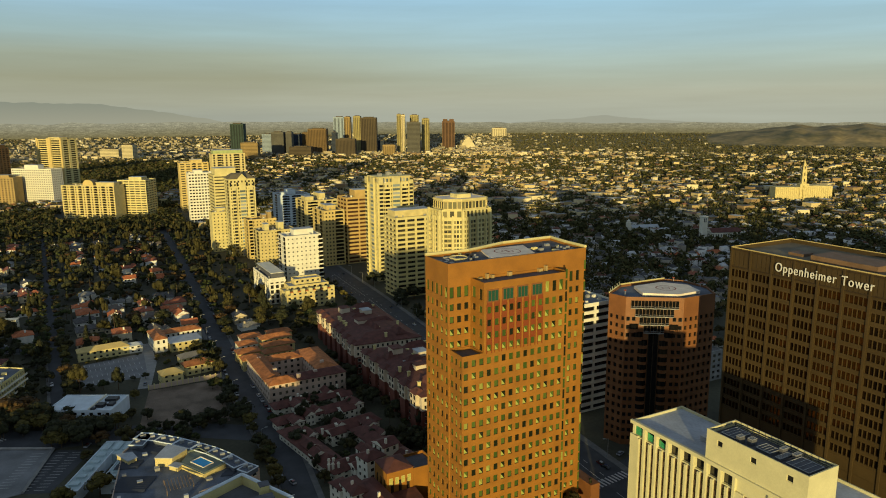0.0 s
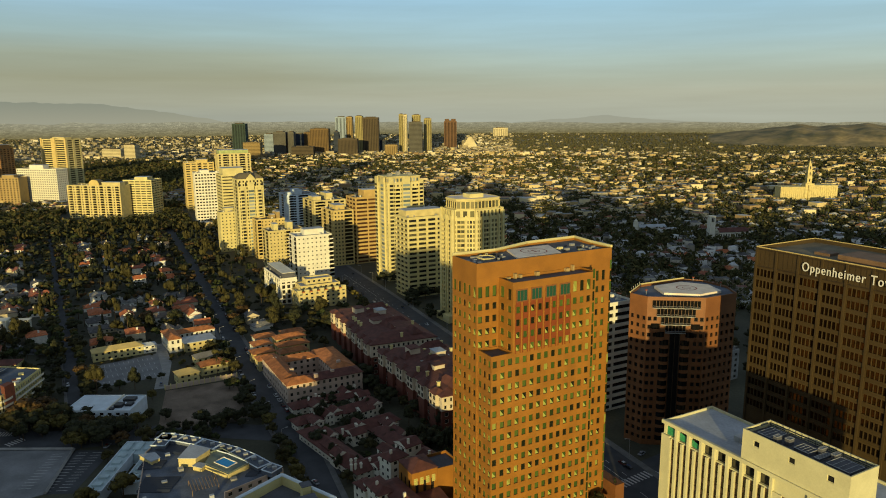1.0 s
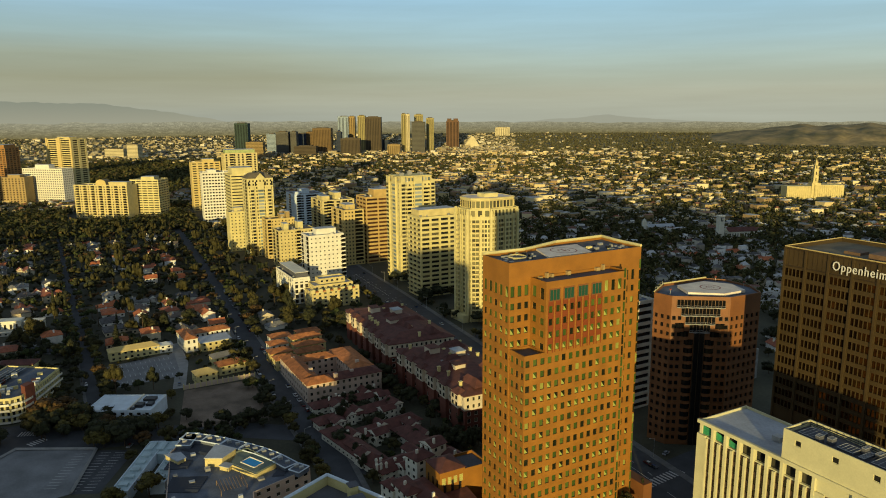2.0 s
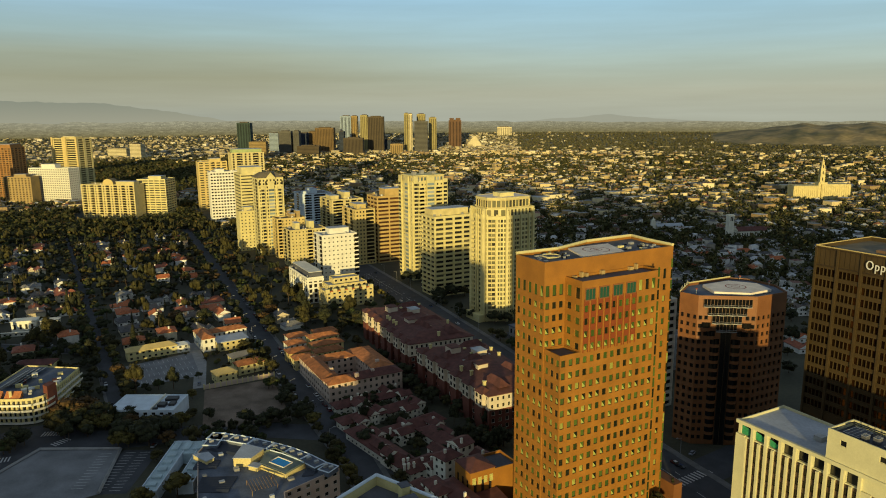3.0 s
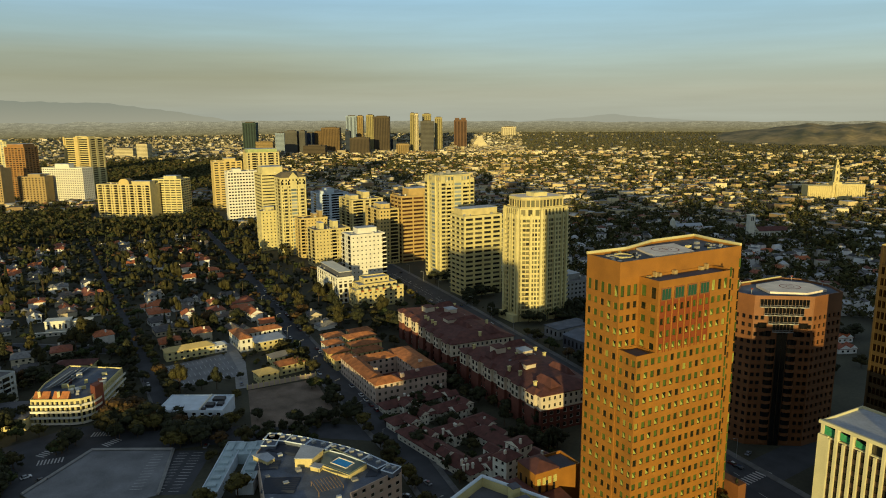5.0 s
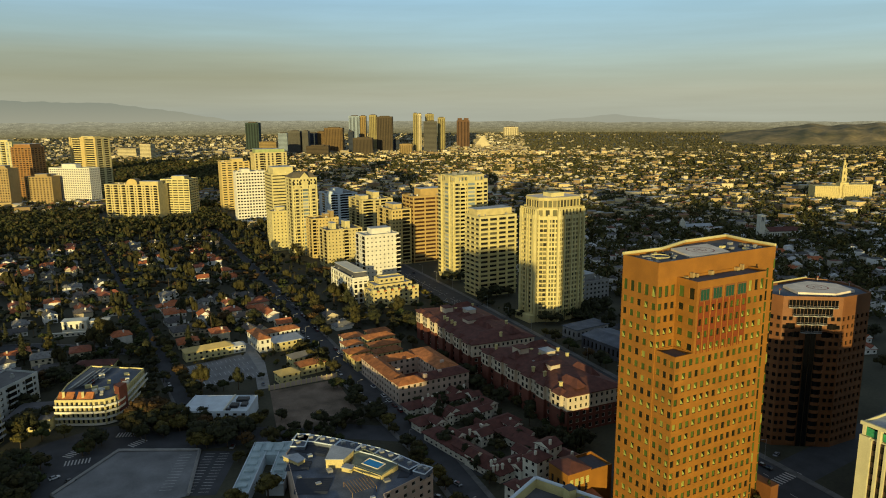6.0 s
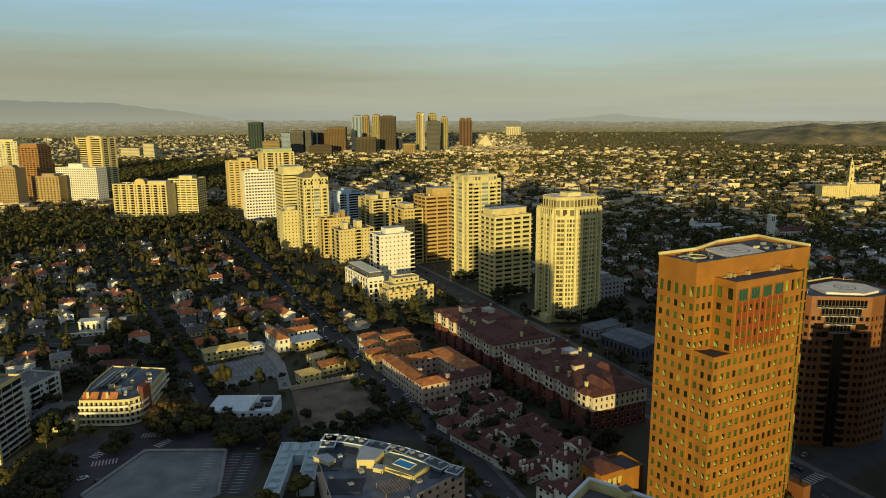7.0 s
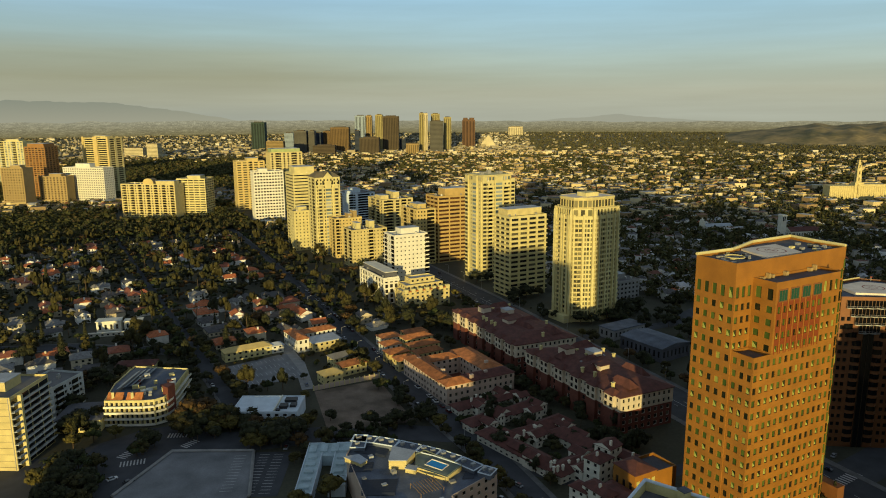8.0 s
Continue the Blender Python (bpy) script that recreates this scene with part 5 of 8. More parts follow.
def town_houses():
    for x, y, w, d, h, wall in ((84, 411, 12, 9, 7, M_BEIGE), (98, 414, 18, 8, 8, M_BEIGE), (84, 424, 14, 10, 7, M_OCHRE), (101, 427, 20, 9, 8, M_BEIGE),
                                (88, 440, 12, 10, 7, M_WHITE), (103, 441, 20, 9, 8.5, M_CREAM), (93, 456, 14, 10, 6.5, M_WHITE), (112, 458, 16, 10, 6, M_BEIGE)):
        t = thing("town_house", "stucco town house with an orange tile roof", "house", base_at(x, y), "town houses by the avenue")
        wing(t, x, y, 2, w, d, h, 2.0, wall, M_TILE, lim=8)


town_houses()


def red_roof_block(pts, label, sunny):
    """Five storeys: brick below, white top storeys with balconies, red roof."""
    t = thing("apartment_building", label, "apartment building", base_at(*pts[0]))
    loc = [(p[0] - pts[0][0], p[1] - pts[0][1]) for p in pts]
    k = len(loc)
    L = [(Vector(loc[(i + 1) % k]) - Vector(loc[i])).length for i in range(k)]
    lower = {i: (cols(L[i], max(3, int(L[i] / 4.0)), 0.5, 0.5), rows(0.5, 3.6, 3, 0.7, 2.1)) for i in (0, k - 1)}
    upper = {i: (cols(L[i], max(3, int(L[i] / 3.0)), 0.46, 0.5), rows(11.6, 3.6, 2, 0.7, 2.0)) for i in (0, k - 1)}
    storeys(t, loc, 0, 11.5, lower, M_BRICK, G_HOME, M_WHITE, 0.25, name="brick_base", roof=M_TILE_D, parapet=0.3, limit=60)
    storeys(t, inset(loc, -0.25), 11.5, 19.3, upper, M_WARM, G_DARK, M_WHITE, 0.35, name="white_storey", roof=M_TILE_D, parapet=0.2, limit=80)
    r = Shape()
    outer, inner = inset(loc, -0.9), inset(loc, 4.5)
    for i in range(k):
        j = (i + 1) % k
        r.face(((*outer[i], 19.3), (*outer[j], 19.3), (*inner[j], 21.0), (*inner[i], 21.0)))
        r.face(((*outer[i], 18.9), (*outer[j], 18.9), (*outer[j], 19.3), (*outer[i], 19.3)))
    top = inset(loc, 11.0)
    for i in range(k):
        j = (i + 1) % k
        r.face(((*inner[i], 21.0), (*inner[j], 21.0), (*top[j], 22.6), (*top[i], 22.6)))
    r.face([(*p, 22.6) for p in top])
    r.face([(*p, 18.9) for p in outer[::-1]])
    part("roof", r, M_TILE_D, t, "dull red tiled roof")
    # hipped ridges across the roof and pale chimneys
    q = random.Random(len(label))
    for i in range(6):
        f = 0.12 + 0.15 * i
        c = Vector(loc[0]).lerp(Vector(loc[-1]), f).lerp(Vector(loc[1]).lerp(Vector(loc[2]), f), q.uniform(0.25, 0.75))
        h = Shape()
        w1, w2, zr = q.uniform(6, 9), q.uniform(3.0, 4.2), 24.4 + q.uniform(0, 0.9)
        B = [(-w1, -w2), (w1, -w2), (w1, w2), (-w1, w2)]
        h.face(((*B[0], 21.2), (*B[1], 21.2), (w1 - w2, 0, zr), (w2 - w1, 0, zr)))
        h.face(((*B[2], 21.2), (*B[3], 21.2), (w2 - w1, 0, zr), (w1 - w2, 0, zr)))
        h.face(((*B[1], 21.2), (*B[2], 21.2), (w1 - w2, 0, zr)))
        h.face(((*B[3], 21.2), (*B[0], 21.2), (w2 - w1, 0, zr)))
        part("hipped_ridge", h, M_TILE_D, t, m=pose(c.x, c.y, 0, 0, 0, q.choice((4, 94, 4))))
    for i in range(9):
        f, e = q.uniform(0.04, 0.96), q.choice((0.08, 0.12, 0.88, 0.5))
        c = Vector(loc[0]).lerp(Vector(loc[-1]), f).lerp(Vector(loc[1]).lerp(Vector(loc[2]), f), e)
        h = Shape()
        h.box(c.x - 0.7, c.x + 0.7, c.y - 0.5, c.y + 0.5, 19.2, 23.0)
        h.box(c.x - 0.9, c.x + 0.9, c.y - 0.7, c.y + 0.7, 23.0, 23.4)
        part("chimney", h, M_CREAM, t)
    # bays that step forward along the long side
    a, b = Vector(loc[k - 1]), Vector(loc[0])
    u = (b - a).normalized()
    ang = math.degrees(math.atan2(u.y, u.x))
    s = Shape()
    s.box(-3.2, 3.2, -1.6, 0.2, 0, 12.0)
    bb = s.mesh("brick_bay", [M_BRICK])
    s = Shape()
    s.box(-3.3, 3.3, -1.9, 0.2, 12.0, 19.0)
    for q in (-1.8, 1.8):
        for z in (12.8, 16.2):
            s.box(q - 0.9, q + 0.9, -1.93, -1.88, z, z + 2.0, 1)
    wb_ = s.mesh("white_bay", [M_WARM, G_DARK])
    s = Shape()
    A, ap = [(-3.8, -2.5), (3.8, -2.5), (3.8, 3.4), (-3.8, 3.4)], [(-1.2, 1.0), (1.2, 1.0)]
    s.face(((*A[0], 19.0), (*A[1], 19.0), (*ap[1], 21.4), (*ap[0], 21.4)))
    s.face(((*A[1], 19.0), (*A[2], 19.9), (*ap[1], 21.4)))
    s.face(((*A[3], 19.9), (*A[0], 19.0), (*ap[0], 21.4)))
    s.face(((*A[2], 19.9), (*A[3], 19.9), (*ap[0], 21.4), (*ap[1], 21.4)))
    cap = s.mesh("bay_roof", [M_TILE_D])
    g = random.Random(k + len(label))
    for i in range(16):
        fx, fy = g.uniform(0.25, 0.75), g.uniform(0.15, 0.85)
        c = Vector(loc[0]) * (1 - fx) * (1 - fy) + Vector(loc[1]) * fx * (1 - fy) + Vector(loc[2]) * fx * fy + Vector(loc[-1]) * (1 - fx) * fy
        s = Shape()
        w2, d2 = g.uniform(0.5, 1.3), g.uniform(0.5, 1.3)
        s.box(c.x - w2, c.x + w2, c.y - d2, c.y + d2, 20.9, 21.4 + g.uniform(0.3, 1.2))
        part("roof_unit", s, g.choice((M_METAL, M_CONCRETE, M_ROOF_L)), t)
    n = max(2, int(L[k - 1] / 12))
    for i in range(n):
        p = a + u * (L[k - 1] * (i + 0.5) / n)
        part("brick_bay", bb, None, t, m=pose(p.x, p.y, 0, 0, 0, ang))
        part("white_bay", wb_, None, t, m=pose(p.x, p.y, 0, 0, 0, ang))
        part("bay_roof", cap, None, t, m=pose(p.x, p.y, 0, 0, 0, ang))
    for i, (fx, fy) in enumerate(((0.35, 0.4), (0.6, 0.65), (0.3, 0.75))):
        c = Vector(loc[0]) * (1 - fx) * (1 - fy) + Vector(loc[1]) * fx * (1 - fy) + Vector(loc[2]) * fx * fy + Vector(loc[-1]) * (1 - fx) * fy
        s = Shape()
        s.box(c.x - 3, c.x + 3, c.y - 4, c.y + 3, 20.7, 24.6 + i * 0.5)
        part("stair_head", s, M_WARM, t)
        s = Shape()
        s.box(c.x - 3.3, c.x + 3.3, c.y - 4.3, c.y + 3.3, 24.61 + i * 0.5, 24.9 + i * 0.5)
        part("stair_head_roof", s, (M_TILE_D, M_ROOF_L, M_TILE_D)[i], t)
    return t


red_roof_block([(141, 283), (173, 281), (180, 350), (142, 362)], "red-roofed apartment block with brick base, its near corner sunlit", True)
red_roof_block([(141, 371), (182, 367), (185, 446), (146.5, 455)], "red-roofed apartment block with brick base, in shade", False)


def tile_complex():
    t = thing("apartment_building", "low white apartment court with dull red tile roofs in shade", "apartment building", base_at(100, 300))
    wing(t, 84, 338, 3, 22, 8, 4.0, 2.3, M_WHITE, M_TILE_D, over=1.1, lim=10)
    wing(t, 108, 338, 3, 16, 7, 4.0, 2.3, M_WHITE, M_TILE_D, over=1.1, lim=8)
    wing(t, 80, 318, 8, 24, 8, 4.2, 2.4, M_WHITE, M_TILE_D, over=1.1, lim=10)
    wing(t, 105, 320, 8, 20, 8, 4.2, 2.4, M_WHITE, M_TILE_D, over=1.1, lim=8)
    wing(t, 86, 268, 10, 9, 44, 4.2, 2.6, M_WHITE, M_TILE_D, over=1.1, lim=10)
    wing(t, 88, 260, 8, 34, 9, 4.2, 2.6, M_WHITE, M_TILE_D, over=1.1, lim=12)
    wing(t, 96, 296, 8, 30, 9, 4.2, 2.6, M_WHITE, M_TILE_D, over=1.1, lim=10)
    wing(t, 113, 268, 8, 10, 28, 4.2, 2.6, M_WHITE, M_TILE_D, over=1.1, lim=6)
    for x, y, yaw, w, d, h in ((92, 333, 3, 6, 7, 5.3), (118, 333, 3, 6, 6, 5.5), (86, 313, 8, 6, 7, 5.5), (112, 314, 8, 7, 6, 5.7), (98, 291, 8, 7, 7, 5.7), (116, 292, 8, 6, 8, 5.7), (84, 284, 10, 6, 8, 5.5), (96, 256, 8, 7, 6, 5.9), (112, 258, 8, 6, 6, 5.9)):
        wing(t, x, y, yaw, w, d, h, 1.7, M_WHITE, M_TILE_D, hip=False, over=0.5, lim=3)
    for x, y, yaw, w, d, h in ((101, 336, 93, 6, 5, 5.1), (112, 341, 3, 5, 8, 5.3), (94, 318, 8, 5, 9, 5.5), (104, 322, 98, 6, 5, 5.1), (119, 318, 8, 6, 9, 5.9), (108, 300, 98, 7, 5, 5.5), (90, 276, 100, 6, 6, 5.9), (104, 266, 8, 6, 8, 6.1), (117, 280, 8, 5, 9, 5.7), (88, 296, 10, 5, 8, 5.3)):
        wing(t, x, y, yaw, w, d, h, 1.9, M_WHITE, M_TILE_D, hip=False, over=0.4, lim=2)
    q = random.Random(8)
    for i in range(20):
        x, y = q.uniform(-16, 22), q.choice((-37, -33, -12, -2, 22, 24, 42, 44)) + q.uniform(-2, 2)
        s = Shape()
        s.box(x - 0.45, x + 0.45, y - 0.35, y + 0.35, 3.8, 7.2 + q.uniform(0, 0.9))
        s.box(x - 0.6, x + 0.6, y - 0.5, y + 0.5, 7.0, 7.4)
        part("chimney", s, M_WHITE, t)


tile_complex()


def spanish_corner():
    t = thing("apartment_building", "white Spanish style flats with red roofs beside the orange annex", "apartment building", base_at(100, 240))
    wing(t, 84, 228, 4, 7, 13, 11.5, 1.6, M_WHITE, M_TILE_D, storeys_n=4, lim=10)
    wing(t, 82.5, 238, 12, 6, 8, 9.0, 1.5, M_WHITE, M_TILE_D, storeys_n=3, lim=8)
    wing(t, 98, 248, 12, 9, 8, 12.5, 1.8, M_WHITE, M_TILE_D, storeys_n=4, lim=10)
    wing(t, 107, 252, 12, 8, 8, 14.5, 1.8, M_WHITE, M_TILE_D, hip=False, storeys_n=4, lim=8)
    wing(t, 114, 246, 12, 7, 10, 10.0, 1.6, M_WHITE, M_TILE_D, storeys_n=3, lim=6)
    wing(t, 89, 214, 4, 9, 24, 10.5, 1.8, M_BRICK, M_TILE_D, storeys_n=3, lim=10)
    for x, y, z in ((-14, -6, 14), (0, 12, 15.5), (9, 14, 17.5), (16, 8, 13), (-8, -18, 13.6)):
        s = Shape()
        s.box(x - 0.5, x + 0.5, y - 0.4, y + 0.4, 8, z)
        part("chimney", s, M_WHITE, t)
    t = thing("annex", "bright orange annex with a hipped tile roof", "building", base_at(104, 234))
    wing(t, 98.2, 228.4, 0, 11.2, 12, 16.6, 2.3, M_ORANGE, M_TILE_D, storeys_n=1, lim=0, over=0.3)
    s = Shape()
    s.box(-0.75, 0.75, -0.1, 0.02, 0, 2.9, 1)
    for z0, z1 in ((0.0, 0.16), (0.9, 1.02), (1.85, 1.97), (2.75, 2.9)):
        s.box(-0.75, 0.75, -0.16, -0.1, z0, z1, 0)
    for x in (-0.75, -0.08, 0.6):
        s.box(x, x + 0.15, -0.16, -0.1, 0, 2.9, 0)
    me = s.mesh("window", [M_OCHRE, M_LIT_PANE])
    for i in range(4):
        part("window", me, None, t, "green-glazed window with a pale grid", m=pose(-4.2 + i * 2.6, -5.62, 11.0))
    storeys(t, [(5.45, -5.2), (16, -5.6), (16, 7), (5.45, 7)], 0, 15.4, {}, M_ORANGE, roof=M_ROOF_D, parapet=1.2, name="flat_wing")
    s = Shape()
    s.box(-3.8, 5.6, -18, -6.2, 0, 6.5)
    part("entrance_block", s, M_ORANGE2, t)
    s = Shape()
    s.face(((-4.2, -18.4, 6.5), (6, -18.4, 6.5), (6, -6.0, 8.0), (-4.2, -6.0, 8.0)))
    part("entrance_roof", s, M_TILE_D, t)
    # low podium round the tower foot
    t = thing("podium", "orange granite podium at the tower's foot", "building", base_at(176, 196))
    s = Shape()
    s.box(-5.5, -1, -2, 12, 0, 8.5)
    part("wall", s, M_ORANGE2, t)


spanish_corner()


def pool_building():
    """Curved block with a rooftop pool, stepped outer parapet and grey roofs."""
    t = thing("apartment_building", "grey curved apartment block with a blue rooftop pool", "apartment building", base_at(30, 275))
    arc = [(57, 261), (51, 277), (44, 289), (34, 303), (20, 316)]
    poly = [(33, 254), (57, 261), (51, 277), (44, 289), (34, 303), (20, 316), (10, 303), (3, 262), (8, 236), (28, 230)]
    loc = [(a - 30, b - 275) for a, b in poly]
    L = [(Vector(loc[(i + 1) % 10]) - Vector(loc[i])).length for i in range(10)]
    storeys(t, loc, 0, 14.2, {0: (cols(L[0], 6, 0.45), rows(0.5, 3.4, 4, 0.9, 1.6)), 9: (cols(L[9], 5, 0.45), rows(0.5, 3.4, 4, 0.9, 1.6))}, M_PINK, G_HOME, M_WHITE, 0.25, roof=M_ROOF_B, parapet=0.7, limit=60)
    # outer penthouse segments along the curve, each with a white rim
    marks = [(12.4, 304.7), (18.5, 315.4), (26.8, 308.4), (33.6, 300.6), (39.8, 292.2), (45.0, 284.5), (49.7, 275.2), (53.4, 265.1), (56.6, 259.9)]
    for a, b in zip(marks, marks[1:]):
        a, b = Vector(a), Vector(b)
        if a.y < b.y:
            a, b = b, a
        u = (b - a).normalized()
        n = Vector((u.y, -u.x))
        n = n if n.dot(Vector((25, 275)) - a) > 0 else -n
        a2, b2 = a + u * 0.35, b - u * 0.35
        q = [a2, a2 + n * 6.0, b2 + n * 6.0, b2]
        area = sum(q[i].x * q[(i + 1) % 4].y - q[(i + 1) % 4].x * q[i].y for i in range(4))
        q = [(p.x - 30, p.y - 275) for p in (q if area > 0 else q[::-1])]
        s = Shape()
        s.prism(q, 13.5, 15.4)
        seg = part("roof_segment", s, M_ROOF_B, t)
        s = Shape()
        for i in range(4):
            s.bar((*q[i - 1], 15.6), (*q[i], 15.6), 0.3, sides=4)
        part("white_rim", s, M_BLUEWHITE, seg)
        for f in (0.25, 0.7):
            c = a + (b - a) * f + n * 2.6
            s = Shape()
            s.box(c.x - 31, c.x - 29.2, c.y - 275.7, c.y - 274.4, 15.4, 16.5)
            part("air_unit", s, M_METAL, t)
    # pool terrace
    deck = [(29.4, 277.6), (36.4, 264.4), (45.6, 269.0), (38.4, 287.0), (33.6, 286.0)]
    k = [(a - 30, b - 275) for a, b in deck]
    s = Shape()
    s.prism(k, 13.4, 15.4, cap=False)
    part("terrace_wall", s, M_BEIGE, t, "sunlit cream terrace wall")
    s = Shape()
    s.face([(*p, 15.4) for p in k])
    part("pool_deck", s, M_DECK, t)
    s = Shape()
    for i in range(5):
        a, b = k[i], k[(i + 1) % 5]
        s.bar((*a, 16.1), (*b, 16.1), 0.08, sides=4)
        if i in (1, 2, 3):
            s.face(((*a, 15.4), (*b, 15.4), (*b, 16.0), (*a, 16.0)))
    part("terrace_rail", s, M_DECK, t)
    q = [Vector((a - 30, b - 275)) for a, b in ((33.4, 277.1), (37.1, 269.9), (41.4, 272.1), (37.7, 279.5))]
    s = Shape()
    s.face([(p.x, p.y, 15.48) for p in q])
    pool = part("pool", s, M_POOL, t, "bright blue swimming pool")
    s = Shape()
    for i in range(4):
        a, b = q[i], q[(i + 1) % 4]
        s.bar((a.x, a.y, 15.5), (b.x, b.y, 15.5), 0.28, sides=4)
    part("pool_edge", s, M_WHITE, pool)
    # penthouse with white roof, stair head and plant
    for pts, z1 in (([(20.8, 284.0), (26.9, 280.6), (33.4, 286.0), (27.1, 294.0)], 17.2), ([(25.4, 278.6), (28.2, 275.2), (30.4, 277.4), (27.8, 280.4)], 15.2), ([(7.6, 298.3), (11.3, 289.9), (14.6, 291.6), (13.3, 297.6)], 15.5)):
        pts = [(a - 30, b - 275) for a, b in pts]
        s = Shape()
        s.prism(pts, 13.4, z1)
        pt = part("penthouse", s, M_BEIGE, t)
        s = Shape()
        s.prism(inset(pts, -0.25), z1, z1 + 0.25)
        part("penthouse_roof", s, M_ROOF_L, pt)
    # dark solar fields on the lower roofs, row by row
    for q, n in (([(17.4, 308.6), (27.2, 298.2), (23.2, 293.2), (13.6, 304.2)], 5), ([(8.9, 295.3), (17.4, 291.3), (14.2, 285.6), (5.6, 288.8)], 5),
                 ([(7.8, 280.4), (20.4, 274.6), (14.6, 264.8), (3.6, 270.6)], 8), ([(5.6, 262), (13.6, 258), (12.6, 240), (8.6, 241)], 7), ([(47.4, 268.6), (50.6, 265.8), (46.2, 261.0), (42.0, 262.6)], 4)):
        a, b, c, d = (Vector((x - 30, y - 275)) for x, y in q)
        for i in range(n):
            f, g_ = (i + 0.06) / n, (i + 0.82) / n
            p = [a.lerp(d, f), b.lerp(c, f), b.lerp(c, g_), a.lerp(d, g_)]
            s = Shape()
            lo = [p[3], p[2], p[1], p[0]]
            zs = (13.75, 13.75, 14.3, 14.3)
            s.face([(v.x, v.y, z) for v, z in zip(lo, zs)])
            s.face([(v.x, v.y, z - 0.1) for v, z in zip(lo[::-1], zs[::-1])])
            for k in range(4):
                (v, z), (w, y) = (lo[k], zs[k]), (lo[(k + 1) % 4], zs[(k + 1) % 4])
                s.face(((v.x, v.y, z - 0.1), (w.x, w.y, y - 0.1), (w.x, w.y, y), (v.x, v.y, z)))
            part("solar_panel", s, M_SOLAR, t, "dark solar panel row")
    g_ = random.Random(3)
    for x, y in ((-21, 6), (-12, 21), (-6, 12), (-16, -2), (-2, -22), (8, -12), (-24, -12), (-20, -32), (16, -4), (-9, 5)):
        s = Shape()
        w2, d2 = g_.uniform(0.6, 1.4), g_.uniform(0.5, 1.2)
        s.box(x - w2, x + w2, y - d2, y + d2, 13.4, 14.0 + g_.uniform(0.2, 1.1))
        part("roof_unit", s, g_.choice((M_METAL, M_ROOF_L, M_CONCRETE)), t)
    s = Shape()
    for i in range(9):
        s.box(-8 + i * 1.2, -7.8 + i * 1.2, -17, -8, 15.4, 15.6)
    for a, b in ((-8, -17), (1.5, -17), (-8, -8), (1.5, -8)):
        s.box(a - 0.1, a + 0.1, b - 0.1, b + 0.1, 13.4, 15.5)
    part("pergola", s, M_TIMBER, t, "wooden roof pergola")


pool_building()


def twin_wing_house():
    t = thing("office_building", "low cool white two-wing building with roof units", "building", pose(5.1, 338, 0, 0, 0, -26))
    for x, w, d in ((0, 7.2, 44), (12.6, 7.2, 38)):
        storeys(t, rect(w, d, x, -d), 0, 5.2, {3: (cols(d, 9, 0.5), rows(0.4, 3.4, 1, 1.2, 1.9))}, M_BLUEWHITE, G_DARK, M_DARK, 0.3, roof=M_TEALROOF, parapet=0.4, limit=30)
        s = Shape()
        for i in range(5):
            s.box(x + 1.6, x + 5.4, -d + 4 + i * 6.2, -d + 6.4 + i * 6.2, 4.8, 5.7)
        part("roof_unit", s, M_TEALROOF, t)
    s = Shape()
    s.box(7.3, 12.5, -12, 0, 0, 4.8)
    part("link", s, M_TEALROOF, t)
    s = Shape()
    for i in range(4):
        s.box(1 + i * 4.9, 4.2 + i * 4.9, -9, -1.5, 4.8, 5.6)
    part("skylight", s, M_TEALROOF, t)


twin_wing_house()

t = thing("low_building", "low flat white-roofed building behind trees", "building", pose(-20, 385, 0, 0, 0, -29))
storeys(t, rect(33, 20), 0, 7.6, {0: (cols(33, 8, 0.5), rows(0.5, 3.4, 2, 0.9, 1.5)), 3: (cols(20, 5, 0.5), rows(0.5, 3.4, 2, 0.9, 1.5))}, M_BLUEWHITE, G_DARK, M_WHITE, 0.25, roof=M_BLUEWHITE, parapet=0.5, limit=30)
s = Shape()
for x0, x1, y0, y1, z in ((23, 27, 4, 8, 1.6), (28, 31, 6, 10, 1.2), (24, 30, 12, 16, 1.4), (22, 24, 1, 3, 1.0)):
    s.box(x0, x1, y0, y1, 7.1, 7.1 + z)
part("roof_plant", s, M_DARK, t)
s = Shape()
s.box(21, 21.5, 0.4, 19.6, 7.1, 8.2)
part("roof_divider", s, M_WHITE, t)


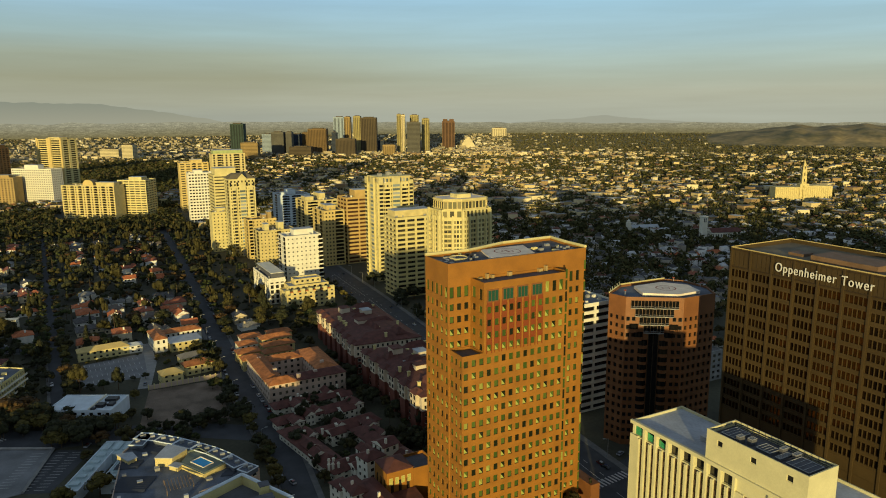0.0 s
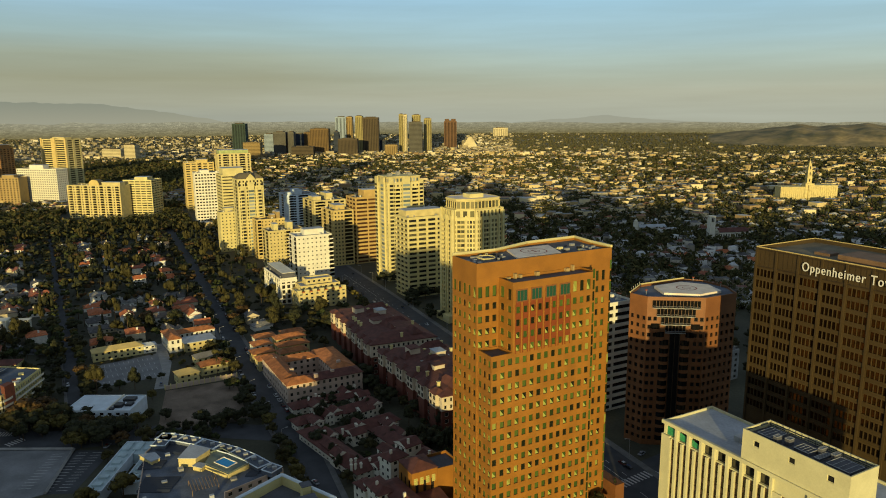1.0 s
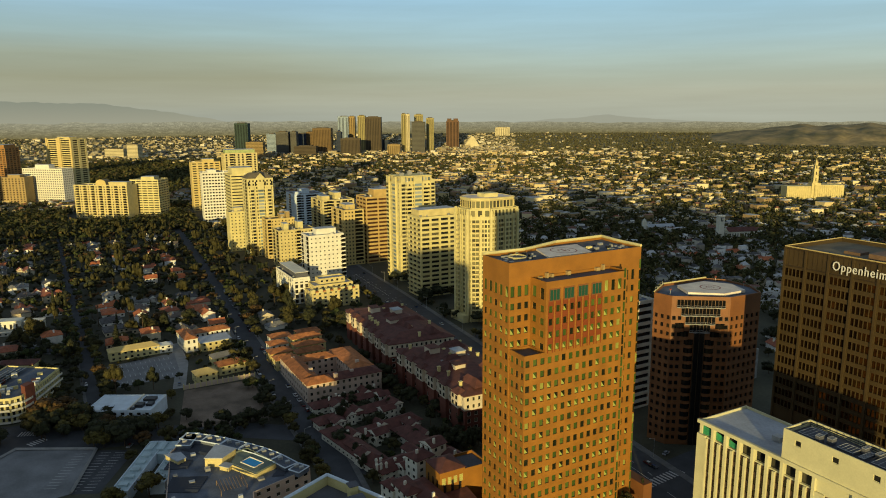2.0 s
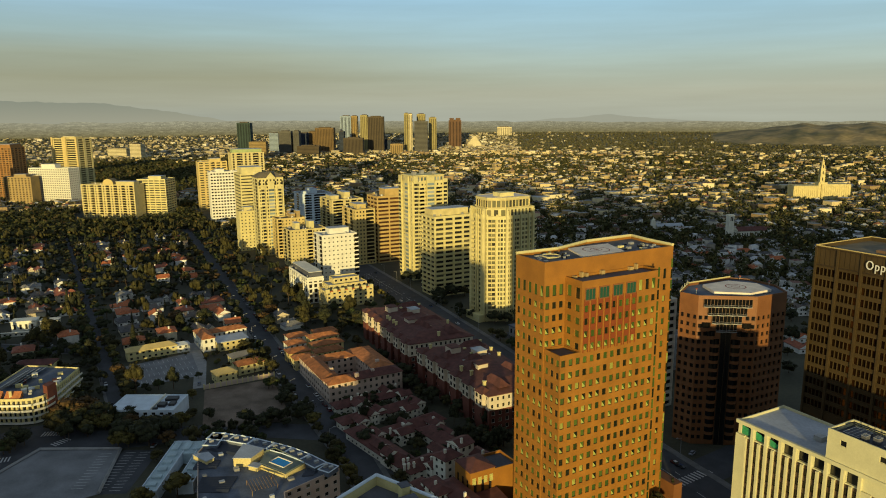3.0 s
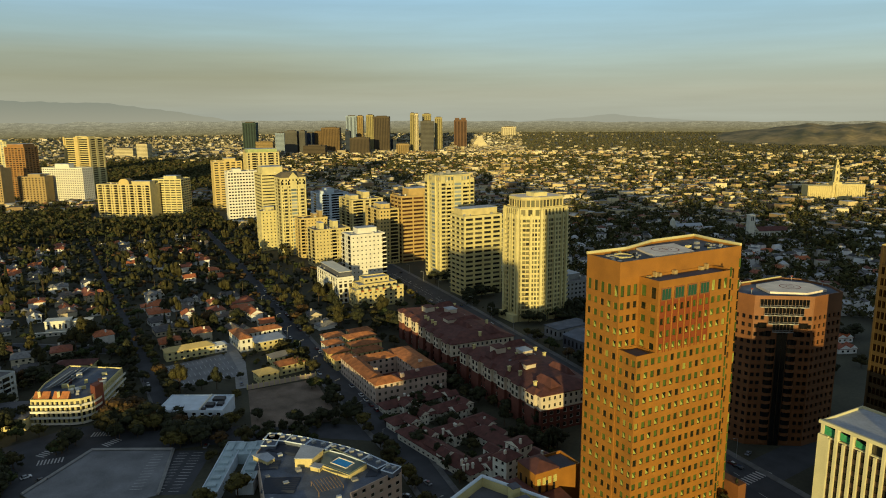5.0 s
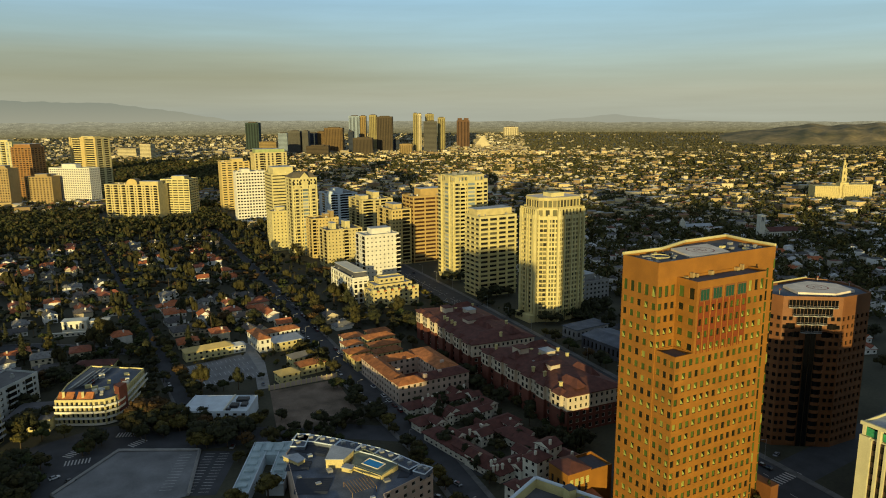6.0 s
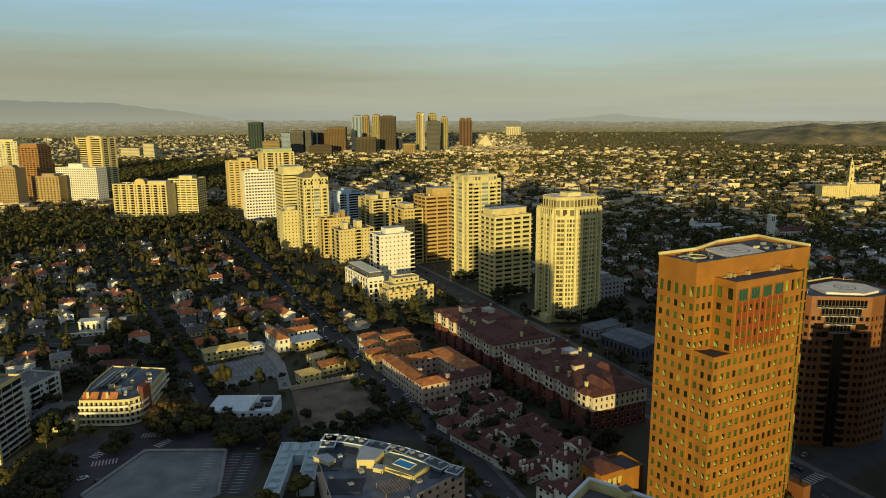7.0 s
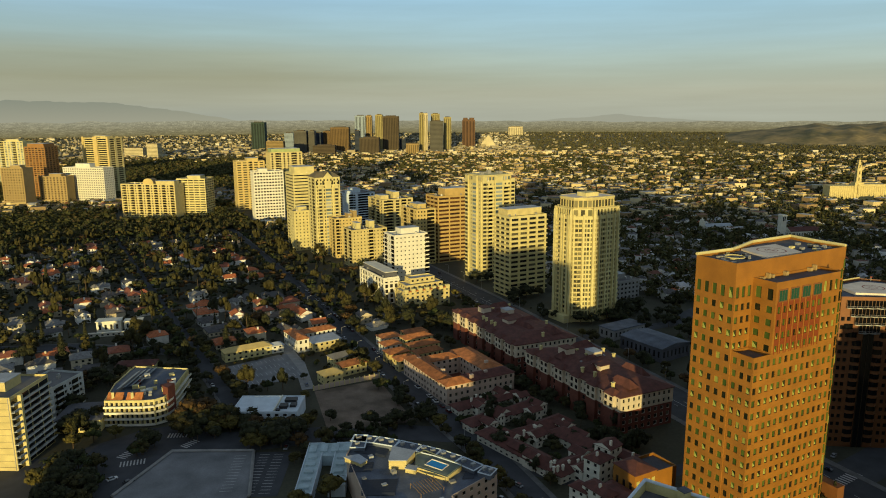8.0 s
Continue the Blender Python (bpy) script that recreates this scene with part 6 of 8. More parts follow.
def round_condo():
    """Four-storey block with a rounded corner and stacked balconies."""
    t = thing("apartment_building", "cream and brick apartment block with curved balconies, its top sunlit", "apartment building", base_at(-75, 415))
    loc = [(0, 0), (17, -9), (22, -10.5), (27, -9), (30, -5), (33, 2), (44, 27), (18, 46), (6, 22)]
    k = len(loc)
    L = [(Vector(loc[(i + 1) % k]) - Vector(loc[i])).length for i in range(k)]
    rs = rows(0.6, 3.1, 4, 0.35, 2.1)
    storeys(t, loc, 0, 13.6, {i: (cols(L[i], max(1, int(L[i] / 2.4)), 0.6), rs) for i in (0, 1, 2, 3, 4, 5, 8)}, M_CREAM, G_HOME, M_WHITE, 0.5, roof=M_ROOF_B, parapet=0.7, limit=130)
    for i in range(4):
        s = Shape()
        line = [loc[0], loc[1], loc[2], loc[3], loc[4], loc[5], loc[6]]
        for a, b in zip(line, line[1:]):
            a, b = Vector(a), Vector(b)
            u = (b - a).normalized()
            n = Vector((u.y, -u.x))
            q = [a + n * 1.5, b + n * 1.5, b, a]
            s.prism([tuple(p) for p in q], 0, 0.25)
            q = [a + n * 1.5, b + n * 1.5, b + n * 1.35, a + n * 1.35]
            s.prism([tuple(p) for p in q], 0.25, 1.1)
        part("balcony", s, M_WHITE, t, m=pose(0, 0, 0.6 + 3.1 * i))
    for x, y in ((1, 0.5), (9.5, -4.2)):
        s = Shape()
        q = [(x, y), (x + 7, y - 3.7), (x + 8.5, y - 0.5), (x + 1.5, y + 3.2)]
        s.face([(*q[0], 13.2), (*q[1], 13.2), (*q[2], 16.2), (*q[3], 16.2)])
        s.face([(*q[1], 13.2), (*q[2], 13.0), (*q[2], 16.2)])
        s.face([(*q[3], 13.0), (*q[0], 13.2), (*q[3], 16.2)])
        s.face([(*q[2], 13.0), (*q[3], 13.0), (*q[3], 16.2), (*q[2], 16.2)])
        part("tiled_mansard", s, M_TILE, t, "sloping red tile mansard")
        s = Shape()
        s.box(x + 2.6, x + 3.8, y - 0.6, y + 0.6, 13.2, 17.0)
        part("chimney", s, M_CREAM, t)
    g = random.Random(4)
    for i in range(26):
        f, h = g.uniform(0.15, 0.85), g.uniform(0.1, 0.9)
        x, y = 6 + 28 * f + 8 * h, -4 + 36 * h - 6 * f
        w, d = g.uniform(0.5, 1.6), g.uniform(0.5, 1.6)
        s = Shape()
        s.box(x - w, x + w, y - d, y + d, 12.85, 13.4 + g.uniform(0.3, 1.8))
        part("roof_unit", s, g.choice((M_WHITE, M_METAL, M_CREAM, M_TILE_D)), t)
    s = Shape()
    s.prism([(29, -8), (33, -3), (30, 0), (27, -4)], 0, 17.5)
    part("brick_stair_tower", s, M_BRICK, t, "tall red brick stair tower")
    for i in range(4):
        s = Shape()
        a, b = Vector((6 + i * 3.0, 12 + i * 0.5)), Vector((18 + i * 3.0, 34 + i * 0.5))
        u = (b - a).normalized()
        n = Vector((u.y, -u.x))
        q = [a, a + n * 2.4, b + n * 2.4, b]
        s.face([(*q[0], 13.9), (*q[1], 14.9), (*q[2], 14.9), (*q[3], 13.9)])
        s.face([(*q[3], 13.88), (*q[2], 14.88), (*q[1], 14.88), (*q[0], 13.88)])
        part("solar_panel", s, M_SOLAR_SKY, t, "blue-grey solar panel row")


round_condo()

t = slab("apartment_tower", "cream panelled apartment tower with white side balconies", "apartment tower", -142.5, 402.5, -30, 36, 28, 34, 11, M_BEIGE, 1, 5, share=0.985, high=0.05, depth=0.12, right=6, glass=G_DARK, roof=M_ROOF, limit=140, pent=((0.55, 0.8, 0.3, 0.7, 3.4),), balcony=(M_GREYWALL, 1.5, "r"))
s = Shape()
for y0, y1 in ((4.6, 6.0),):
    s.box(36.0, 37.9, y0, y1, 0, 33.2)
part("balcony_divider", s, M_CREAM, t)
st = 32.8 / 11
for i in range(11):
    for y0, y1 in ((0.6, 4.3), (6.3, 13.0), (13.6, 20.3), (20.9, 27.4)):
        s = Shape()
        s.box(36.005, 36.06, y0, y1, st * i + 0.4, st * i + 2.6)
        part("balcony_window", s, G_BLACK, t)
s = Shape()
for x0 in (0.6, 12.2, 24.0, 35.0):
    s.box(x0, x0 + 0.3, -0.1, -0.005, 0, 33.6)
part("panel_joint", s, M_CONCRETE, t)
slab("apartment_block", "pale grey five-storey apartment block in shade", "apartment building", -120.5, 440.6, -39, 20, 35, 17, 5, M_GREYWALL, 5, 6, share=0.45, high=0.5, right=9, pent=False, limit=80, stacks=(("r", 3, 8), ("r", 14, 20), ("r", 26, 31)))
slab("apartment_block", "pale grey stepped apartment block in shade", "apartment building", -126, 466, -39, 22, 14, 15, 4, M_GREYWALL, 5, 4, share=0.45, high=0.5, right=4, pent=False, limit=40)
t = thing("low_building", "dark-roofed two-storey building beside a round apartment block", "building", base_at(-98, 430))
wing(t, -98, 418, -22, 22, 22, 6.5, 2.0, M_CREAM, M_ROOF_D, lim=10)
t = thing("house", "cream house with red tile roof by the side street", "house", base_at(-62, 490))
wing(t, -66, 486, -20, 22, 10, 6.5, 2.0, M_CREAM, M_TILE_D, lim=10)
t = thing("house", "modern white cubic house behind a long white wall", "house", base_at(-62, 590))
for x, y, w, d, h in ((-72, 586, 16, 9, 8), (-54, 584, 12, 7, 6.5), (-78, 578, 26, 1, 2.5)):
    wing(t, x, y, -14, w, d, h, 0.0, M_WHITE, M_WHITE, lim=3, storeys_n=1)
t = thing("house", "long cream villa with a shingle roof, sunlit", "house", base_at(10, 482))
wing(t, -4, 479, 4, 30, 9, 6, 2.2, M_CREAM, M_OCHRE, lim=10)
wing(t, 22, 481, 4, 12, 7, 5, 1.5, M_WHITE, M_ROOF_L, lim=4)
t = thing("house", "white stucco house with orange tile roof, sunlit", "house", base_at(45, 490))
wing(t, 41, 474, 5, 8, 24, 9, 2.0, M_WHITE, M_TILE, lim=12)
wing(t, 49, 488, 5, 24, 9, 8, 2.0, M_WHITE, M_TILE, lim=10)
wing(t, 50, 470, 5, 20, 14, 6, 0.0, M_BEIGE, M_ROOF_L, lim=6)
t = thing("house", "yellow stucco house with gabled dark roof beside a wall", "house", base_at(42, 415))
wing(t, 38, 413, 8, 12, 9, 5.5, 2.2, M_CREAM, M_OCHRE, lim=6)
wing(t, 52, 420, 8, 16, 9, 6, 2.2, M_CREAM, M_TILE, lim=8)
wing(t, 52, 436, 8, 18, 9, 6, 2.2, M_CREAM, M_ROOF, lim=8)
for x, y, w in ((30, 408.2, 40),):
    t = thing("garden_wall", "pale garden wall with posts along the vacant lot", "wall", base_at(x, y))
    s = Shape()
    s.box(0, w, 0, 0.4, 0, 2.6)
    part("wall", s, M_PINK, t)
    s = Shape()
    s.box(-0.3, 0.3, -0.1, 0.5, 0, 3.2)
    post = s.mesh("post", [M_CREAM])
    for i in range(14):
        part("post", post, None, t, m=pose(w * i / 13, 0, 0))
t = thing("parapet_wall", "low concrete wall round the car park deck", "wall", base_at(-50, 370))
s = Shape()
for a, b in (((0, 0), (33, -18)), ((33, -18), (22, -56)), ((0, 0), (-27, -29))):
    s.bar((*a, 0.7), (*b, 0.7), 0.75, sides=4)
part("wall", s, M_CONCRETE, t)

# white terraced flats and low white block under the white tower
t = slab("apartment_block", "low white block with tall openings and dark roof terrace", "apartment building", 138, 556, 0, 14, 52, 22, 5, M_WHITE, 3, 9, share=0.6, high=0.7, glass=G_DARK, roof=M_ROOF_D, pent=False, limit=60)
s = Shape()
s.box(3.0, 13.5, 3, 50, 21.1, 25.4)
hs = part("roof_storey", s, M_ROOF_D, t, "dark set-back roof storey")
s = Shape()
s.box(2.6, 13.9, 2.6, 50.4, 25.4, 25.8)
part("terrace_slab", s, M_WHITE, hs)
s = Shape()
for i in range(7):
    s.box(-0.5, -0.02, 3.6 + i * 7, 4.4 + i * 7, 0, 20)
s.box(-0.9, 14.2, -0.6, -0.02, 18.6, 20.2)
part("white_frame", s, M_WHITE, t)
t = thing("apartment_building", "cream terraced apartment building with stepped balconies and red caps", "apartment building", base_at(146, 530))
for i, (x, y, w, d, h) in enumerate(((146, 532, 40, 20, 14), (150, 538, 33, 16, 18), (156, 543, 22, 11, 22))):
    s0 = [(x - 146, y - 530), (x + w - 146, y - 530), (x + w - 146, y + d - 530), (x - 146, y + d - 530)]
    storeys(t, s0, 0 if i == 0 else (14, 18)[i - 1] - 1, h, {0: (cols(w, 9 - 2 * i, 0.5), rows(0.5 if i == 0 else (14, 18)[i - 1], 3.4, 4 if i == 0 else 1, 0.8, 1.9)), 3: (cols(d, 4, 0.5), rows(0.5 if i == 0 else (14, 18)[i - 1], 3.4, 4 if i == 0 else 1, 0.8, 1.9))}, M_BEIGE, G_HOME, M_WHITE, 0.4, roof=M_ROOF_L, limit=60)
s = Shape()
for i in range(7):
    s.box(-1 + i * 6.2, 2.2 + i * 6.2, 0.6, 3.4, 13.3, 16.4, 0)
part("bay_head", s, M_CREAM, t)
s = Shape()
for i in range(6):
    s.box(2.6 + i * 6.2, 5.0 + i * 6.2, 1.0, 3.0, 14, 14.9, 0)
part("red_cap", s, M_TILE, t)

# low shop with a mural beyond the boulevard
t = thing("shop_building", "low dark building with a pale ribbed roof and mural", "shop", base_at(232, 352))
wing(t, 232, 345, 4, 26, 34, 9, 2.0, M_ROOF_D, M_ROOF_B, hip=False, storeys_n=1, lim=4)
wing(t, 236, 392, 4, 30, 14, 7, 0.0, M_CONCRETE, M_ROOF_B, storeys_n=1, lim=4)
s = Shape()
s.box(-0.25, -0.05, 3, 14, 2, 7.5)
part("mural", s, M_POOL, t, "faded blue and red mural panel")
slab("office_block", "white banded mid-rise office block beside the orange tower", "office building", 219, 264, 0, 24, 27, 58.4, 15, M_WHITE, 2, 3, share=0.9, high=0.56, depth=0.8, glass=G_BLACK, pent=((0.3, 0.5, 0.5, 0.7, 4.5),), roof=M_ROOF_B, limit=40, split=4)
slab("apartment_block", "grey flat-roofed block in shade south of the boulevard", "apartment building", 262, 300, 0, 30, 26, 22, 6, M_CONCRETE, 7, 6, share=0.5, high=0.5, limit=40)
slab("apartment_block", "low grey block in shade behind the orange tower", "apartment building", 300, 262, 0, 26, 40, 18, 5, M_CONCRETE, 6, 6, share=0.5, high=0.5, limit=30)
slab("apartment_block", "pale apartment block below the cream tower", "apartment building", 300, 470, 0, 34, 30, 16, 4, M_CONCRETE, 8, 6, share=0.5, high=0.5, limit=40)


def front_tower():
    """Office tower below the flight line: its roof corner shows, with a raised parapet and plant."""
    t = thing("office_tower", "pale office tower with a white roof parapet and rooftop plant", "office tower", base_at(20, 143))
    loc = [(10.2, 14.4), (-17, 1.5), (-9.5, -14.7), (17.8, -1.8)]
    L = [(Vector(loc[(i + 1) % 4]) - Vector(loc[i])).length for i in range(4)]
    rs = rows(1, 3.9, 16, 0.9, 1.9)
    storeys(t, loc, 0, 68.2, {1: (cols(L[1], 6, 0.6), rs), 2: (cols(L[2], 10, 0.6), rs)}, M_CREAM, G_DARK, M_DARK, 0.4, roof=M_ROOF_D, parapet=2.2, limit=0)
    s = Shape()
    for i in range(4):
        s.bar((*loc[i], 68.4), (*loc[(i + 1) % 4], 68.4), 0.42, sides=6)
    part("coping", s, M_BLUEWHITE, t, "pale roof coping")
    for x, y, w, d, h in ((12.2, 4.5, 2.0, 2.0, 3.4), (9, -1.5, 5, 3.6, 2.6), (0, 2, 6, 3, 2.2)):
        s = Shape()
        s.box(x, x + w, y, y + d, 66.0, 66.0 + h)
        u = part("roof_plant", s, M_CREAM, t)
        s = Shape()
        s.box(x - 0.2, x + w + 0.2, y - 0.2, y + d + 0.2, 66.0 + h, 66.2 + h)
        part("plant_lid", s, M_ROOF_D, u)


front_tower()


def corner_flats():
    t = thing("apartment_building", "low grey flats with sunlit cream roof boxes", "apartment building", base_at(-18, 252))
    storeys(t, rect(27, 22, -14, -12), 0, 16.5, {0: (cols(27, 7, 0.5), rows(0.5, 3.6, 4, 0.8, 1.7)), 3: (cols(22, 6, 0.5), rows(0.5, 3.6, 4, 0.8, 1.7))}, M_CREAM, G_HOME, M_WHITE, 0.3, roof=M_ROOF_B, limit=0)
    for x, y, w, d, h in ((3.5, 4, 5, 4, 20.4), (5, 8.2, 2.2, 1.5, 19.2), (-13, 5, 4.5, 3.5, 20.2), (-8, 7, 1.6, 1.4, 19.0), (-6, -4, 3, 3, 18.2)):
        s = Shape()
        s.box(x, x + w, y, y + d, 15.6, h)
        u = part("roof_box", s, M_CREAM, t)
        s = Shape()
        s.box(x + 0.3, x + w - 0.3, y + 0.3, y + d - 0.3, h, h + 0.25)
        part("roof_hatch", s, M_ROOF_L, u)


corner_flats()


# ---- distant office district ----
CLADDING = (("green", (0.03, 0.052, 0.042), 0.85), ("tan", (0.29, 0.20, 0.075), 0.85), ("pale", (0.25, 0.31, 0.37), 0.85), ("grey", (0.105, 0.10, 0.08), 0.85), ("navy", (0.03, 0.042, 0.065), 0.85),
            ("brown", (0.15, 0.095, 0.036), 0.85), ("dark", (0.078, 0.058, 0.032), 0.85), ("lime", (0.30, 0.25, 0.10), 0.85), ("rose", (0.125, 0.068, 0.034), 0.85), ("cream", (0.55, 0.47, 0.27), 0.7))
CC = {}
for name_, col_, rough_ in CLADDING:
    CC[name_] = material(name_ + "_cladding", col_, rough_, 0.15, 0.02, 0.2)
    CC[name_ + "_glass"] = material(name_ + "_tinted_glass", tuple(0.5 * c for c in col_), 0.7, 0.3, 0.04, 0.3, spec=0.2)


def far_tower(x, y, w, z, col, label, d=None, style="band", n=None, yaw=-29):
    """A far office tower: body, floor bands or upright ribs, and a roof cap."""
    t = thing("office_tower", label, "office tower", pose(x, y, 0, 0, 0, yaw), "distant office district")
    d = d or w * 0.8
    s = Shape()
    s.prism(rect(w, d), 0, z)
    part("wall", s, CC[col], t)
    g = Shape()
    if style == "band":
        k = n or max(6, int(z / 5.0))
        for i in range(k):
            z0 = z * (i + 0.35) / (k + 0.3)
            g.box(-0.15, w + 0.15, -0.15, d + 0.15, z0, z0 + z / k * 0.45)
    else:
        k = n or max(5, int(w / 4.0))
        for i in range(k):
            x0 = w * (i + 0.25) / k
            g.box(x0, x0 + w / k * 0.5, -0.2, 0.1, 4, z - 6)
        k = max(5, int(d / 4.0))
        for i in range(k):
            y0 = d * (i + 0.25) / k
            g.box(-0.2, 0.1, y0, y0 + d / k * 0.5, 4, z - 6)
    tagged(part("window_band", g, CC[col + "_glass"], t), kind="stuff")
    s = Shape()
    s.box(w * 0.2, w * 0.8, d * 0.2, d * 0.8, z, z + 3)
    part("roof_plant", s, CC["dark"], t)
    return t


far_tower(647, 3135, 58, 125, "green", "slim dark green glass tower far off", 40, "rib", 5)
far_tower(565, 2575, 62, 62, "tan", "low tan office block far off", 30)
far_tower(724, 2899, 38, 83, "pale", "pale blue office slab far off", 30)
far_tower(745, 2832, 50, 92, "grey", "grey office tower far off", 40, "rib")
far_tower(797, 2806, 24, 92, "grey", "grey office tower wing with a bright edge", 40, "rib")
far_tower(876, 2990, 44, 79, "navy", "navy glass office block far off", 40)
far_tower(915, 2970, 30, 86, "brown", "narrow brown office tower far off", 40, "rib")
far_tower(892, 2813, 76, 104, "brown", "broad brown office tower far off", 50, "rib", 12)
far_tower(775, 2688, 86, 38, "dark", "low dark office block far off", 40)
far_tower(937, 2607, 76, 67, "dark", "bronze office block far off", 40, "rib", 14)
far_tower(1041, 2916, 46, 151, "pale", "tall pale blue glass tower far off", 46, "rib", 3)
# Tan and gold boxes beside the towers put sunlit flanks into cladding colour.
far_tower(1086, 2903, 26, 151, "tan", "tan box painted as the sunlit side of a far tower", 40, "rib", 3)
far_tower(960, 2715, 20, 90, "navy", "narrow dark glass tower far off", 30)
far_tower(1079, 2780, 30, 154, "lime", "pale gold box painted as a far tower's sunlit flank", 40, "rib", 4)
far_tower(1105, 2766, 68, 148, "dark", "tall brown tower with upright bands far off", 40, "rib", 10)
far_tower(1196, 2810, 33, 49, "navy", "low navy office block far off", 30)
far_tower(1116, 2562, 50, 41, "tan", "low tan office block beside tall towers", 30, "rib", 6)
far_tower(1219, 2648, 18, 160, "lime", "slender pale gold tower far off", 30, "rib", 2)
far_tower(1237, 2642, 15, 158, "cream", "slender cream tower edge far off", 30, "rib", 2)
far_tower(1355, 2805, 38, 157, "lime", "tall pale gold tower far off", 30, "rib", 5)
far_tower(1231, 2577, 53, 128, "grey", "dark gridded tower far off", 40)
far_tower(1354, 2687, 32, 142, "lime", "tall sunlit gold tower far off", 30, "rib", 4)
t = far_tower(1541, 2851, 58, 128, "rose", "rose granite tower with notched crown far off", 50, "rib", 4)
s = Shape()
s.box(4, 24, 4, 46, 128, 138)
s.box(33, 54, 4, 46, 128, 138)
part("crown", s, CC["rose"], t)
t = thing("office_building", "cream stepped pyramid building far off", "building", pose(1609, 2820, 0, 0, 0, -29), "distant office district")
s = Shape()
for i in range(8):
    s.box(i * 5.4, 86 - i * 4.6, i * 2, 40 - i, i * 7, i * 7 + 7)
part("terrace", s, CC["cream"], t)
far_tower(2129, 3351, 81, 84, "cream", "broad cream hotel slab far off", 30, "rib", 8)
far_tower(-330, 2700, 60, 45, "cream", "low cream block far off", 30)
far_tower(120, 2900, 70, 38, "cream", "low cream hospital block far off", 40)
far_tower(190, 2820, 40, 55, "cream", "cream mid-rise block far off", 40)

# temple on its rise
t = thing("temple", "cream stone temple with a tall tiered spire", "temple", pose(1107.5, 803.5, 0, 0, 0, -32))
s = Shape()
s.box(0, 44, 0, 26, 0, 24)
wing_w = part("west_wing", s, M_BEIGE, t)
s = Shape()
s.box(46, 96, -4, 24, 0, 27)
wing_e = part("east_wing", s, M_BEIGE, t)
s = Shape()
s.box(0, 1.2, -0.8, -0.01, 2, 23.0)
rib = s.mesh("pilaster", [M_BEIGE])
for i in range(12):
    part("pilaster", rib, None, wing_w, m=pose(1.5 + i * 3.5, 0, 0))
for i in range(13):
    part("pilaster", rib, None, wing_e, m=pose(47.5 + i * 3.7, -4, 1.5))
s = Shape()
z = 0
for w, h in ((15.0, 30), (8.4, 12), (7.8, 12), (6.2, 6), (4.4, 5), (2.6, 4)):
    s.box(49 - w / 2, 49 + w / 2, 6 - w / 2, 6 + w / 2, z, z + h)
    z += h
s.bar((49, 6, z), (49, 6, z + 5), 0.7, r2=0.1)
part("spire", s, M_BEIGE, t)
for face in (-90, 0):
    for z in (33, 44, 55):
        s = Shape()
        s.box(-0.8, 0.8, -0.12, 0.06, 0, 5.5)
        part("spire_window", s, G_DARK, t, "dark upright slot window", m=pose(49, 6, z) @ pose(0, 0, 0, 0, 0, face) @ pose(0, -4.2 if z == 33 else (-3.9 if z == 44 else -3.1), 0))
t = thing("church", "white church with a square bell tower in shade", "church", pose(684, 591, 0, 0, 0, -20))
s = Shape()
s.box(-3.5, 3.5, -3.5, 3.5, 0, 29)
s.box(-3.9, 3.9, -3.9, 3.9, 28.2, 29.4)
for q in (-1.6, 0.4):
    s.box(q, q + 1.2, -3.56, -3.4, 22, 27, 1)
part("bell_tower", s, [M_WHITE, G_DARK], t)
wing(t, 692, 584, -20, 38, 15, 9, 4.5, M_WHITE, M_TILE_D, hip=False, storeys_n=1, lim=8)
t = thing("church", "small white church with a tower in shade", "church", pose(641, 675, 0, 0, 0, -20))
s = Shape()
s.box(-2.5, 2.5, -2.5, 2.5, 0, 14)
s.box(-1.8, 1.8, -1.8, 1.8, 14, 16.4)
s.bar((0, 0, 16.4), (0, 0, 19), 1.4, r2=0.1)
part("bell_tower", s, M_WHITE, t)
wing(t, 645, 671, -20, 36, 12, 7, 3, M_WHITE, M_ROOF_L, hip=False, storeys_n=1, lim=6)


# ---- trees ----
def leaves(shape, lobes, n, size, rnd, slot=0):
    """n small leaf clumps over the lobes (centre, radii)."""
    for i in range(n):
        c, r = lobes[rnd.randrange(len(lobes))]
        while True:
            p = Vector((rnd.uniform(-1, 1), rnd.uniform(-1, 1), rnd.uniform(-0.7, 1)))
            if 0.72 < p.length < 1.08:
                break
        q = Vector((c[0] + p.x * r[0], c[1] + p.y * r[1], c[2] + p.z * r[2]))
        nrm = (p.normalized() + Vector((rnd.uniform(-1, 1), rnd.uniform(-1, 1), rnd.uniform(-0.4, 1))) * 0.5).normalized()
        a = nrm.orthogonal().normalized()
        a.rotate(Matrix.Rotation(rnd.uniform(0, 6.28), 3, nrm))
        b = nrm.cross(a)
        k = size * rnd.uniform(0.55, 1.25)
        a, b = a * k, b * k * rnd.uniform(0.6, 1.0)
        shape.face((q - a, q - b * 0.9 + a * 0.2, q + a, q + b), slot)


